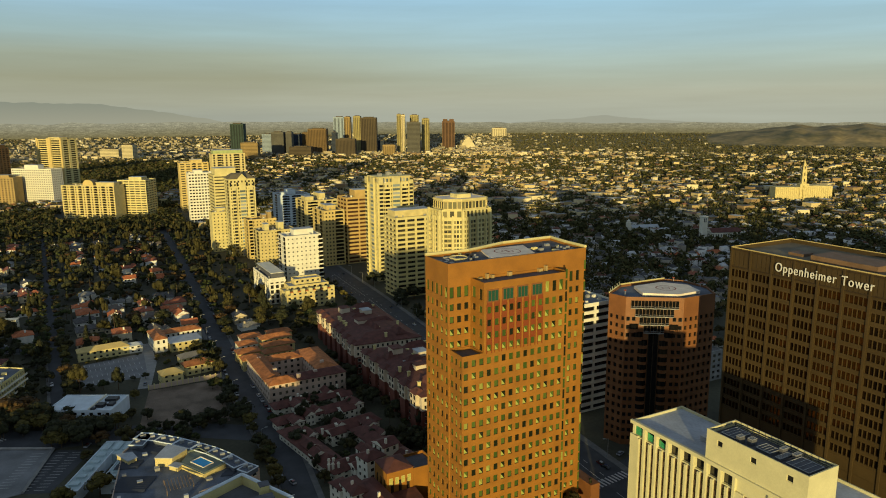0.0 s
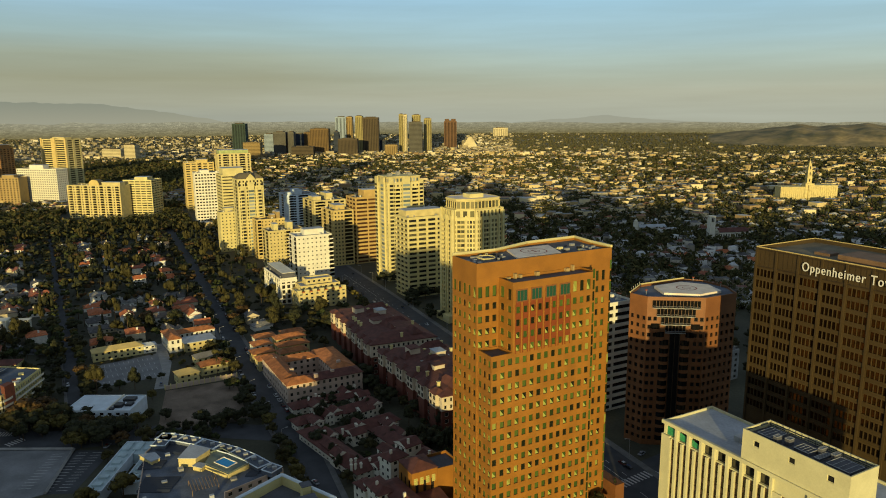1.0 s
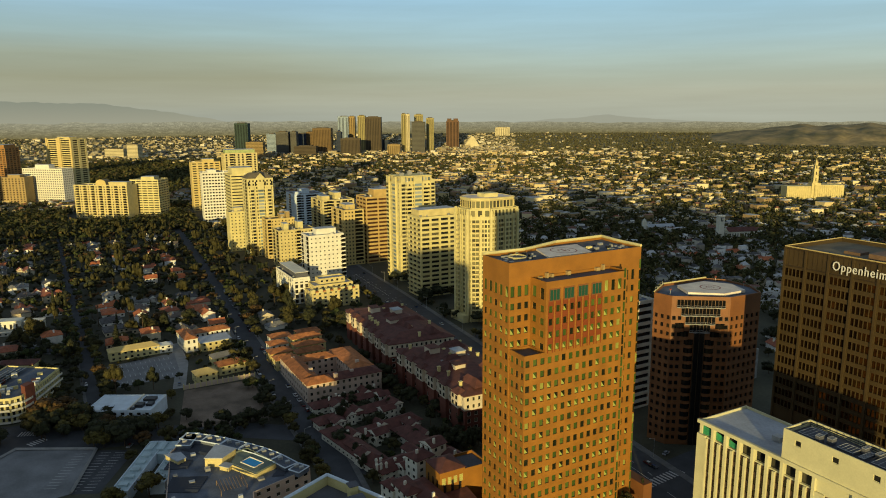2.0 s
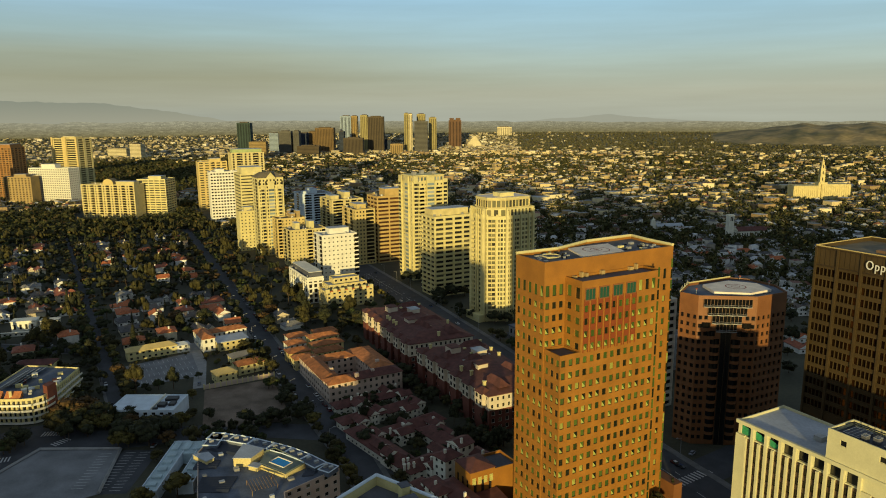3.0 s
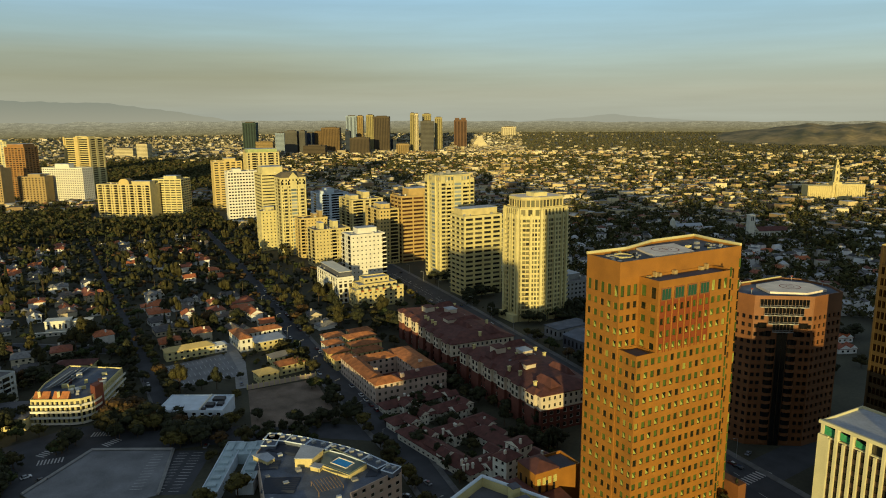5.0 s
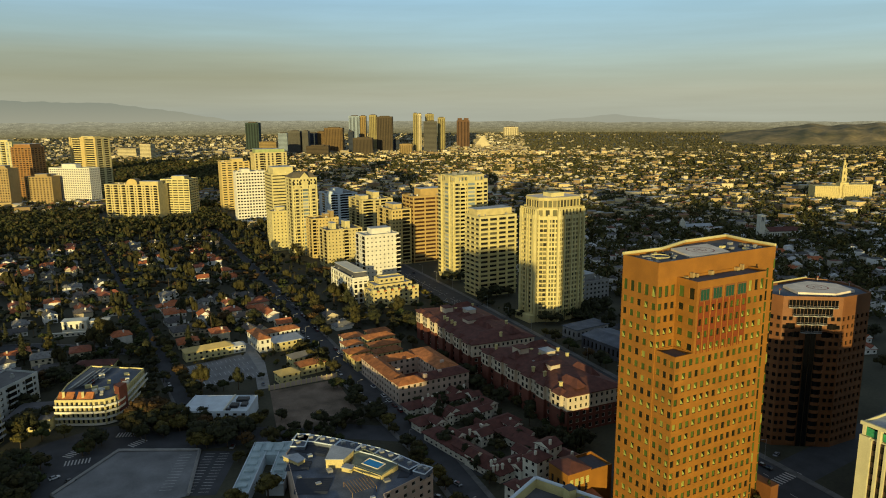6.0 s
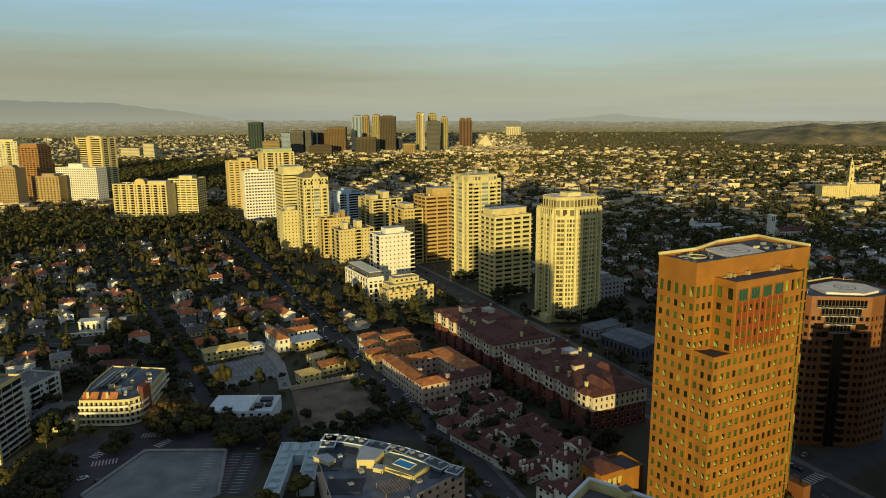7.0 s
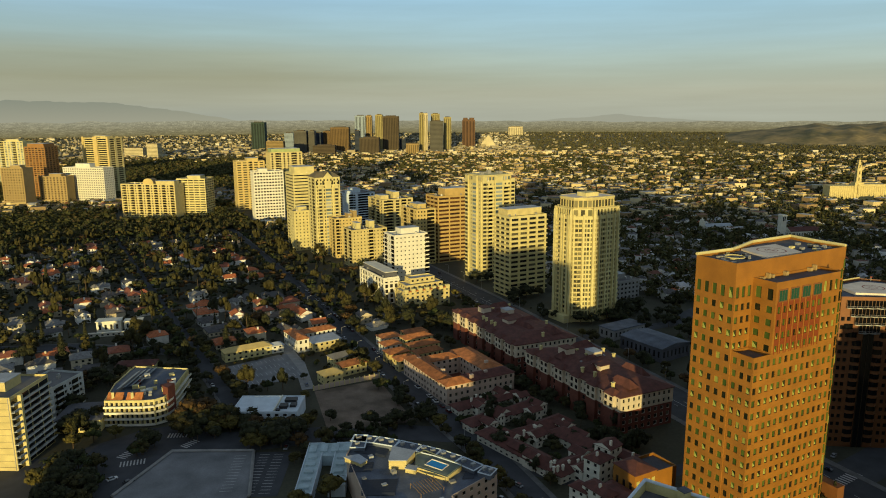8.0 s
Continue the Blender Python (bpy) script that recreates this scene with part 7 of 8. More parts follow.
def masses(shape, lobes, rnd, share=0.86):
    """The shaded leaf mass inside each lobe: a rounded lump with a broken surface."""
    for c, r in lobes:
        got = {}

        def at(i, j, k):
            if (i, j, k) not in got:
                d = Vector((i, j, k)).normalized() * share * rnd.uniform(0.78, 1.12)
                got[i, j, k] = (c[0] + d.x * r[0], c[1] + d.y * r[1], c[2] + d.z * r[2])
            return got[i, j, k]

        for axis in range(3):
            for sign in (-1, 1):
                for u in (-1, 0):
                    for v in (-1, 0):
                        q = []
                        for du, dv in ((0, 0), (1, 0), (1, 1), (0, 1)):
                            p = [0, 0, 0]
                            p[axis], p[(axis + 1) % 3], p[(axis + 2) % 3] = sign, u + du, v + dv
                            q.append(at(*p))
                        shape.face(q if sign > 0 else q[::-1])


def broadleaf(h, w, leafmat, seed, n=420, size=0.75, limbs=7):
    n, size = int(n * 0.78), size * 0.8
    rnd = random.Random(seed)
    tr = Shape()
    tr.bar((0, 0, 0), (0.2, 0.1, h * 0.45), 0.28, sides=6, r2=0.18)
    lobes = []
    for i in range(limbs):
        a = 2 * math.pi * i / limbs + rnd.uniform(-0.4, 0.4)
        rr = w * rnd.uniform(0.2, 0.36)
        c = (math.cos(a) * rr, math.sin(a) * rr, h * rnd.uniform(0.46, 0.76))
        lobes.append((c, (w * rnd.uniform(0.17, 0.27), w * rnd.uniform(0.17, 0.27), h * rnd.uniform(0.15, 0.24))))
        tr.bar((0.2, 0.1, h * 0.4), c, 0.14, sides=4, r2=0.05)
    lobes.append(((0, 0, h * 0.8), (w * 0.25, w * 0.25, h * 0.2)))
    cr = Shape()
    masses(cr, lobes, rnd)
    leaves(cr, lobes, n, size, rnd)
    return tr, cr, leafmat


def conifer(h, w, leafmat, seed, n=320):
    rnd = random.Random(seed)
    tr = Shape()
    tr.bar((0, 0, 0), (0, 0, h * 0.9), 0.25, sides=6, r2=0.05)
    lobes = [((rnd.uniform(-0.3, 0.3), rnd.uniform(-0.3, 0.3), h * (0.18 + 0.1 * i)), (w * 0.5 * (1 - i / 9), w * 0.5 * (1 - i / 9), h * 0.1)) for i in range(8)]
    cr = Shape()
    masses(cr, lobes, rnd, 0.7)
    leaves(cr, lobes, n, 0.5, rnd)
    return tr, cr, leafmat


def palm(h, leafmat, seed):
    rnd = random.Random(seed)
    tr = Shape()
    tr.bar((0, 0, 0), (0.3, 0.2, h), 0.22, sides=6, r2=0.16)
    cr = Shape()
    for i in range(26):
        a, e = rnd.uniform(0, 6.28), rnd.uniform(-0.4, 1.1)
        p = Vector((0.3, 0.2, h))
        d = Vector((math.cos(a) * math.cos(e), math.sin(a) * math.cos(e), math.sin(e)))
        side = Vector((-math.sin(a), math.cos(a), 0)) * 0.28
        for j in range(3):
            q = p + d * 0.9
            cr.face((p - side, q - side * (0.8 - 0.25 * j), q + side * (0.8 - 0.25 * j), p + side))
            p, d = q, (d + Vector((0, 0, -0.5))).normalized()
    return tr, cr, leafmat


KINDS = {}


def tree_kind(key, made, label):
    tr, cr, lm = made
    KINDS[key] = (tr.mesh("trunk", [M_TRUNK]), cr.mesh("crown", [lm]), label)


tree_kind("oak", broadleaf(9, 10, LEAF[0], 1), "broad olive-green tree between houses")
tree_kind("oak2", broadleaf(11, 12, LEAF[1], 2, 480), "broad dark green tree casting shade")
tree_kind("oak3", broadleaf(8, 8, LEAF[4], 3, 360), "rounded mid-green tree between houses")
tree_kind("gold", broadleaf(8, 9, LEAF[2], 4, 400), "golden-leaved tree catching low sun")
tree_kind("rust", broadleaf(9, 10, LEAF[3], 5, 400), "rust-brown leafy tree in low sun")
tree_kind("tall", broadleaf(17, 9, LEAF[0], 6, 520, 0.8), "tall olive-green eucalyptus above roofs")
tree_kind("tall2", broadleaf(15, 8, LEAF[1], 7, 480, 0.8), "tall dark green tree above roofs")
tree_kind("cedar", conifer(17, 7.5, LEAF[1], 8, 420), "tall dark conifer with tapered crown")
tree_kind("cypress", conifer(12, 3.2, LEAF[1], 9), "slim dark green upright cypress")
tree_kind("palm", palm(13, LEAF[0], 10), "tall thin palm with drooping fronds")
tree_kind("palm2", palm(7, LEAF[4], 11), "short leafy palm with drooping fronds")
tree_kind("bush", broadleaf(3.2, 4.4, LEAF[1], 12, 40, 0.85, 2), "dark green shrub beside a wall")
MIX = ["oak", "oak2", "oak3", "oak", "oak2", "tall", "tall2", "cedar", "oak3", "oak", "gold", "rust", "cypress", "palm", "oak3", "tall"]


GROVE = {}


def plant(key, x, y, k, yaw, z=0.0, group="trees of the city"):
    trunk, crown, label = KINDS[key]
    if math.hypot(x, y - 60) > 385 or key == "bush" or group == "dense trees":
        GROVE.setdefault(key, []).append(pose(x, y, z, 0, 0, yaw) @ Matrix.Scale(k, 4))
        return
    t = thing("tree" if key != "bush" else "shrub", label, "tree" if key != "bush" else "shrub", pose(x, y, z, 0, 0, yaw) @ Matrix.Scale(k, 4), group)
    part("trunk", trunk, None, t)
    part("crown", crown, None, t)


def near_line(p, line, r):
    for a, b in zip(line, line[1:]):
        a, b = Vector(a), Vector(b)
        u = b - a
        f = max(0.0, min(1.0, (p - a).dot(u) / u.length_squared))
        if (a + u * f - p).length < r:
            return True
    return False


# ground already taken: (x0, x1, y0, y1)
TAKEN = [(80, 132, 350, 474), (134, 188, 272, 456), (78, 130, 200, 352), (0, 62, 225, 320), (-25, 24, 275, 325), (-24, 22, 362, 404),
         (-85, -20, 392, 472), (-150, -92, 370, 412), (-130, -70, 412, 462), (-80, -15, 305, 372), (18, 70, 340, 440), (-8, 40, 428, 496), (36, 78, 466, 502),
         (136, 196, 525, 612), (154, 208, 690, 772), (140, 192, 772, 880), (225, 300, 340, 1015), (150, 260, 1030, 1245), (105, 182, 186, 228),
         (140, 175, 50, 155), (205, 300, 40, 302), (300, 336, 255, 505), (-82, -38, 572, 600), (-70, -44, 482, 506), (-20, 125, 1140, 1260), (1098, 1200, 745, 838), (678, 735, 566, 602), (636, 684, 655, 682)]


def is_free(x, y, r=4.0):
    for x0, x1, y0, y1 in TAKEN:
        if x0 - r < x < x1 + r and y0 - r < y < y1 + r:
            return False
    p = Vector((x, y))
    return not (near_line(p, BOULEVARD, 14 + r) or near_line(p, AVENUE, 6.5 + r) or near_line(p, WEST_STREET, 4.5 + r) or near_line(p, CROSS_STREET, 8 + r) or near_line(p, SIDE_STREET, 6 + r))


# ---- houses ----
def house_kind(w, d, h, rh, hip, seed, ell):
    """Meshes of one kind of house: walls, roof, chimney and windows."""
    wl, rf, ch, gl = Shape(), Shape(), Shape(), Shape()

    def body(x, y, w, d):
        o, z = 0.5, h
        wl.prism([(x, y), (x + w, y), (x + w, y + d), (x, y + d)], 0, h, cap=False)
        A = [(x - o, y - o), (x + w + o, y - o), (x + w + o, y + d + o), (x - o, y + d + o)]
        if w >= d:
            e = (d / 2 + o) * (0.9 if hip else 0.0)
            B = [(x - o + e, y + d / 2), (x + w + o - e, y + d / 2)]
            fs = [(A[0], A[1], B[1], B[0]), (A[2], A[3], B[0], B[1]), (A[3], A[0], B[0]), (A[1], A[2], B[1])]
        else:
            e = (w / 2 + o) * (0.9 if hip else 0.0)
            B = [(x + w / 2, y - o + e), (x + w / 2, y + d + o - e)]
            fs = [(A[3], A[0], B[0], B[1]), (A[1], A[2], B[1], B[0]), (A[0], A[1], B[0]), (A[2], A[3], B[1])]
        for i, f in enumerate(fs):
            pts = [(*q, z + (rh if q in B else 0.0)) for q in f]
            if not hip and len(f) == 3:
                wl.face(pts)
            else:
                rf.face(pts)
        for i in range(4):
            a, b = A[i], A[(i + 1) % 4]
            rf.face(((*a, z - 0.3), (*b, z - 0.3), (*b, z), (*a, z)))
        rf.face([(*q, z - 0.3) for q in A[::-1]])
        for k in range(int(w / 3.2)):
            for zz in ([1.0] if h < 4 else [1.0, 3.9]):
                gl.box(x + 1 + k * 3.2, x + 2.4 + k * 3.2, y - 0.06, y + 0.05, zz, zz + 1.3)
        for k in range(int(d / 3.6)):
            for zz in ([1.0] if h < 4 else [1.0, 3.9]):
                gl.box(x - 0.06, x + 0.05, y + 1 + k * 3.6, y + 2.4 + k * 3.6, zz, zz + 1.3)

    body(-w / 2, -d / 2, w, d)
    if ell:
        body(-w / 2 + (0 if seed % 2 else w * 0.55), -d / 2 - d * 0.55, w * 0.42, d * 0.62)
    ch.box(w * 0.2, w * 0.2 + 1.0, 0.8, 1.8, 0, h + rh + 0.9)
    return (wl.mesh("wall", [M_HOUSE]), rf.mesh("roof", [M_SHINGLE]), ch.mesh("chimney", [M_HOUSE]), gl.mesh("window_set", [G_HOME]))


HOUSES = [house_kind(*a) for a in ((14, 9, 3.2, 2.2, True, 1, True), (12, 10, 6.0, 2.3, True, 2, True), (16, 8, 3.4, 2.4, False, 3, True), (11, 9, 6.0, 2.6, False, 4, False),
                                    (18, 10, 3.3, 2.0, True, 5, True), (13, 12, 6.2, 2.2, True, 6, False), (15, 9, 5.8, 2.2, False, 7, True))]


def put_house(i, x, y, yaw, label="stucco house with a pitched roof among trees", group="houses among trees"):
    wl, rf, ch, gl = HOUSES[i]
    t = thing("house", label, "house", pose(x, y, 0, 0, 0, yaw), group)
    part("wall", wl, None, t)
    part("roof", rf, None, t)
    part("chimney", ch, None, t)
    tagged(part("window_set", gl, None, t), kind="stuff")


rnd = random.Random(11)
spots = []
y = 470.0
while y < 960:
    x = -165.0
    while x < 175:
        px, py = x + rnd.uniform(-3, 3), y + rnd.uniform(-4, 4)
        if (py < 640 or rnd.random() < 0.55) and is_free(px, py, 8.5) and px < 66 + (y - 470) * 0.13 + (60 if y < 540 else 0):
            put_house(rnd.randrange(7), px, py, rnd.choice((0, 90, 180, 270)) + rnd.uniform(-6, 6) + 3)
            spots.append((px, py))
        x += 21
    y += 25
n_house = len(spots)
for i in range(150):
    px, py = rnd.uniform(285, 760), rnd.uniform(240, 900)
    if is_free(px, py, 8) and 0.35 * py < px < 1.7 * py + 40 and all((px - a) ** 2 + (py - b) ** 2 > 17 ** 2 for a, b in spots):
        put_house(rnd.randrange(7), px, py, rnd.choice((0, 90)) - 20 + rnd.uniform(-4, 4), "pale house with a pitched roof in shade", "houses south of the boulevard")
        spots.append((px, py))

rnd = random.Random(5)
count = 0
for i in range(12000):
    if count > 1150:
        break
    py = 395 + 640 * rnd.random() ** 0.72
    px = rnd.uniform(-175, 150 + 0.02 * py)
    if not is_free(px, py, 1.5):
        continue
    if any((px - a) ** 2 + (py - b) ** 2 < 7.0 ** 2 for a, b in spots):
        continue
    plant(rnd.choice(MIX), px, py, rnd.uniform(0.6, 1.25), rnd.uniform(0, 360))
    count += 1
for i in range(1700):
    py = 400 + 620 * rnd.random() ** 0.8
    px = rnd.uniform(-175, 150 + 0.02 * py)
    if is_free(px, py, 0.5) and all((px - a) ** 2 + (py - b) ** 2 > 6 ** 2 for a, b in spots):
        GROVE.setdefault("bush", []).append(pose(px, py, 0, 0, 0, rnd.uniform(0, 360)) @ Matrix.Scale(rnd.uniform(0.6, 1.3), 4))
# street trees along avenue and boulevard, and round the car parks
for line, off, step in ((AVENUE, 7.6, 9), (AVENUE, -7.6, 9), (BOULEVARD, -18.5, 11), (BOULEVARD, 18.5, 10), (WEST_STREET, 5, 9), (WEST_STREET, -5, 9), (CROSS_STREET, 12, 10), (CROSS_STREET, -12, 10), (SIDE_STREET, 8, 11), (SIDE_STREET, -8, 11)):
    for a, b in zip(line, line[1:]):
        a, b = Vector(a), Vector(b)
        u = (b - a).normalized()
        n = Vector((-u.y, u.x))
        for k in range(int((b - a).length / step)):
            p = a + u * (k + rnd.uniform(0.1, 0.9)) * step + n * off
            if p.y < 250 or p.y > (760 if line is BOULEVARD else 1150) or not all(not (x0 - 1 < p.x < x1 + 1 and y0 - 1 < p.y < y1 + 1) for x0, x1, y0, y1 in TAKEN):
                continue
            plant(rnd.choice(["gold", "oak", "oak3", "rust", "oak3", "oak2", "oak"]), p.x, p.y, rnd.uniform(0.6, 1.05), rnd.uniform(0, 360), group="street trees")
for key, x, y, k in (("rust", -38, 396, 1.5), ("gold", -31, 390, 1.2), ("rust", -30, 402, 1.2), ("gold", -22, 378, 1.1), ("oak", -44, 392, 1.1), ("oak", -12, 368, 0.9), ("gold", 10, 362, 0.9), ("oak2", 25, 366, 0.6),
                     ("oak2", 40, 350, 0.8), ("oak2", 52, 346, 0.8), ("oak", 18, 372, 0.6), ("gold", 22, 398, 0.7), ("oak2", -95, 365, 1.0), ("oak", -88, 352, 0.9), ("palm2", -100, 370, 1.2),
                     ("gold", -72, 398, 0.9), ("gold", -90, 396, 1.0), ("palm", -60, 376, 0.6), ("palm2", -62, 374, 1.0),  ("palm", 60, 415, 0.9), ("gold", 66, 425, 1.0), ("oak", 64, 440, 1.1),
                     ("palm2", 14, 490, 1.3), ("gold", 0, 296, 1.35), ("gold", -13, 295, 1.1), ("gold", -20, 281, 0.9), ("gold", -96, 368, 1.25), ("gold", -104, 364, 1.1), ("oak", 84, 262, 0.7), ("oak2", 84, 300, 0.8), ("oak3", 110, 306, 0.7), ("oak", 104, 284, 0.7), ("oak2", 108, 312, 0.7), ("oak3", 80, 330, 0.7), ("oak2", 132, 350, 0.9), ("oak2", 134, 366, 1.0), ("oak", 133, 380, 0.9), ("oak2", 134, 398, 0.9), ("gold", -14, 277, 0.9), ("gold", -3, 268, 1.2), ("oak", -12, 262, 0.8), ("oak2", 178, 232, 1.0), ("cypress", 172, 196, 0.9), ("gold", 159, 193, 0.9), ("oak", 163, 195, 0.8), ("oak2", 240, 432, 1.0), ("palm2", 256, 430, 1.2), ("palm2", 262, 429, 1.3), ("oak2", 285, 432, 1.2),
                     ("oak2", 300, 436, 1.2), ("oak2", 236, 512, 1.1), ("oak2", 250, 514, 1.1), ("oak", 262, 514, 1.0), ("oak2", 240, 578, 1.2), ("oak2", 252, 578, 1.1)):
    plant(key, x, y, k, (x * 37 + y * 11) % 360)

for i in range(11):
    plant(("rust", "gold", "oak", "gold", "oak2")[i % 5], -26 + 3.0 * i, 383 - 1.7 * i, 0.65 + 0.12 * (i % 3), 40 * i, group="trees by the car parks")


# the trees further off, joined
def grove():
    vs, sizes, mats, idx = [], [], [], []
    for key, places in GROVE.items():
        for me in KINDS[key][:2]:
            co = np.empty(len(me.vertices) * 3)
            me.vertices.foreach_get("co", co)
            co = np.c_[co.reshape(-1, 3), np.ones(len(me.vertices))]
            ls = np.empty(len(me.loops), np.int32)
            me.loops.foreach_get("vertex_index", ls)
            tot = np.empty(len(me.polygons), np.int32)
            me.polygons.foreach_get("loop_total", tot)
            if me.materials[0] not in mats:
                mats.append(me.materials[0])
            k = mats.index(me.materials[0])
            thin = len(tot) * 3 // (3 if key == "bush" else 10)
            for m in places:
                if me.name.startswith("trunk") and (key == "bush" or (m.translation.y > 600 and not key.startswith("palm"))):
                    continue
                if me.name.startswith("crown") and m.translation.y > 560:
                    vs.append(((co[:thin * 4] @ np.array(m).T)[:, :3], ls[:thin * 4], tot[:thin], k))
                else:
                    vs.append(((co @ np.array(m).T)[:, :3], ls, tot, k))
    me = bpy.data.meshes.new("grove")
    n = sum(len(v[0]) for v in vs)
    me.vertices.add(n)
    me.vertices.foreach_set("co", np.concatenate([v[0] for v in vs]).ravel())
    off, li = 0, []
    for v in vs:
        li.append(v[1] + off)
        off += len(v[0])
    li = np.concatenate(li)
    tot = np.concatenate([v[2] for v in vs])
    me.loops.add(len(li))
    me.loops.foreach_set("vertex_index", li.astype(np.int32))
    me.polygons.add(len(tot))
    me.polygons.foreach_set("loop_start", np.r_[0, np.cumsum(tot)[:-1]].astype(np.int32))
    me.polygons.foreach_set("loop_total", tot.astype(np.int32))
    me.polygons.foreach_set("material_index", np.concatenate([np.full(len(v[2]), v[3], np.int32) for v in vs]))
    for m in mats:
        me.materials.append(m)
    me.update(calc_edges=True)
    tagged(new("grove", me), "dense mixed trees between houses, olive and rust", "trees", kind="stuff")


def belt(keys, x0, x1, y0, y1, n, k0, k1, seed, group="trees by the car parks"):
    g = random.Random(seed)
    for i in range(n):
        plant(g.choice(keys), g.uniform(x0, x1), g.uniform(y0, y1), g.uniform(k0, k1), g.uniform(0, 360), group=group)


belt(["rust", "gold", "oak", "oak2"], -46, -20, 376, 402, 14, 0.8, 1.25, 1)
belt(["oak2", "oak", "oak2", "palm2"], -102, -80, 342, 374, 16, 0.6, 1.0, 2)
belt(["oak2", "oak", "oak3"], 18, 66, 342, 352, 10, 0.4, 0.7, 3)
belt(["oak", "oak2", "gold", "bush"], -18, 24, 352, 364, 16, 0.7, 1.1, 4)
belt(["oak2", "oak", "oak3"], -34, -20, 405, 470, 16, 0.4, 0.7, 5)
belt(["oak2", "bush", "oak3"], 80, 128, 325, 350, 10, 0.4, 0.7, 6)
belt(["oak2", "bush", "oak3", "oak"], 98, 135, 240, 300, 14, 0.4, 0.75, 7)
belt(["oak2", "oak", "bush"], 128, 140, 300, 450, 22, 0.5, 0.9, 8)
belt(["oak2", "oak3", "oak", "palm2"], 130, 160, 456, 530, 22, 0.6, 1.1, 9)
belt(["gold", "oak", "oak3", "palm2"], 138, 200, 512, 530, 14, 0.6, 1.0, 10)
belt(["oak2", "oak"], 236, 300, 422, 436, 12, 0.6, 1.0, 11)
belt(["gold", "oak3", "bush"], 52, 74, 446, 470, 9, 0.35, 0.6, 12)
belt(["gold", "oak3", "oak"], 38, 74, 429, 470, 22, 0.25, 0.42, 13)
belt(["oak3", "gold"], -4, 32, 473, 476, 16, 0.2, 0.3, 14)

DARK = ["oak2", "oak3", "oak2", "tall2", "oak", "bush"]
for i, (x0, x1, y0, y1, n, k0, k1) in enumerate(((222, 232, 290, 345, 10, 0.5, 0.9), (262, 300, 330, 430, 26, 0.6, 1.1), (226, 236, 440, 520, 12, 0.5, 0.9), (292, 306, 436, 520, 14, 0.6, 1.0), (280, 300, 520, 700, 26, 0.6, 1.1),
                                                (300, 440, 260, 520, 120, 0.5, 1.0), (-104, -78, 338, 376, 26, 0.5, 0.9), (-60, -4, 374, 384, 12, 0.5, 0.9), (-10, 62, 330, 345, 22, 0.35, 0.65), (62, 70, 290, 400, 22, 0.5, 0.9),
                                                (20, 66, 342, 350, 12, 0.3, 0.55), (-92, -78, 398, 420, 12, 0.6, 1.0), (-36, -22, 402, 470, 20, 0.4, 0.7), (-100, -60, 462, 484, 22, 0.6, 1.0), (-70, -20, 506, 530, 24, 0.45, 0.75),
                                                (-50, -22, 470, 510, 18, 0.4, 0.7), (84, 128, 262, 345, 84, 0.35, 0.7), (126, 142, 262, 300, 16, 0.5, 0.9), (66, 72, 408, 474, 10, 0.4, 0.7), (-8, 36, 424, 430, 8, 0.3, 0.45), (-110, -88, 440, 470, 18, 0.6, 1.0))):
    belt(DARK, x0, x1, y0, y1, n, k0, k1, 40 + i, "dense trees")


grove()


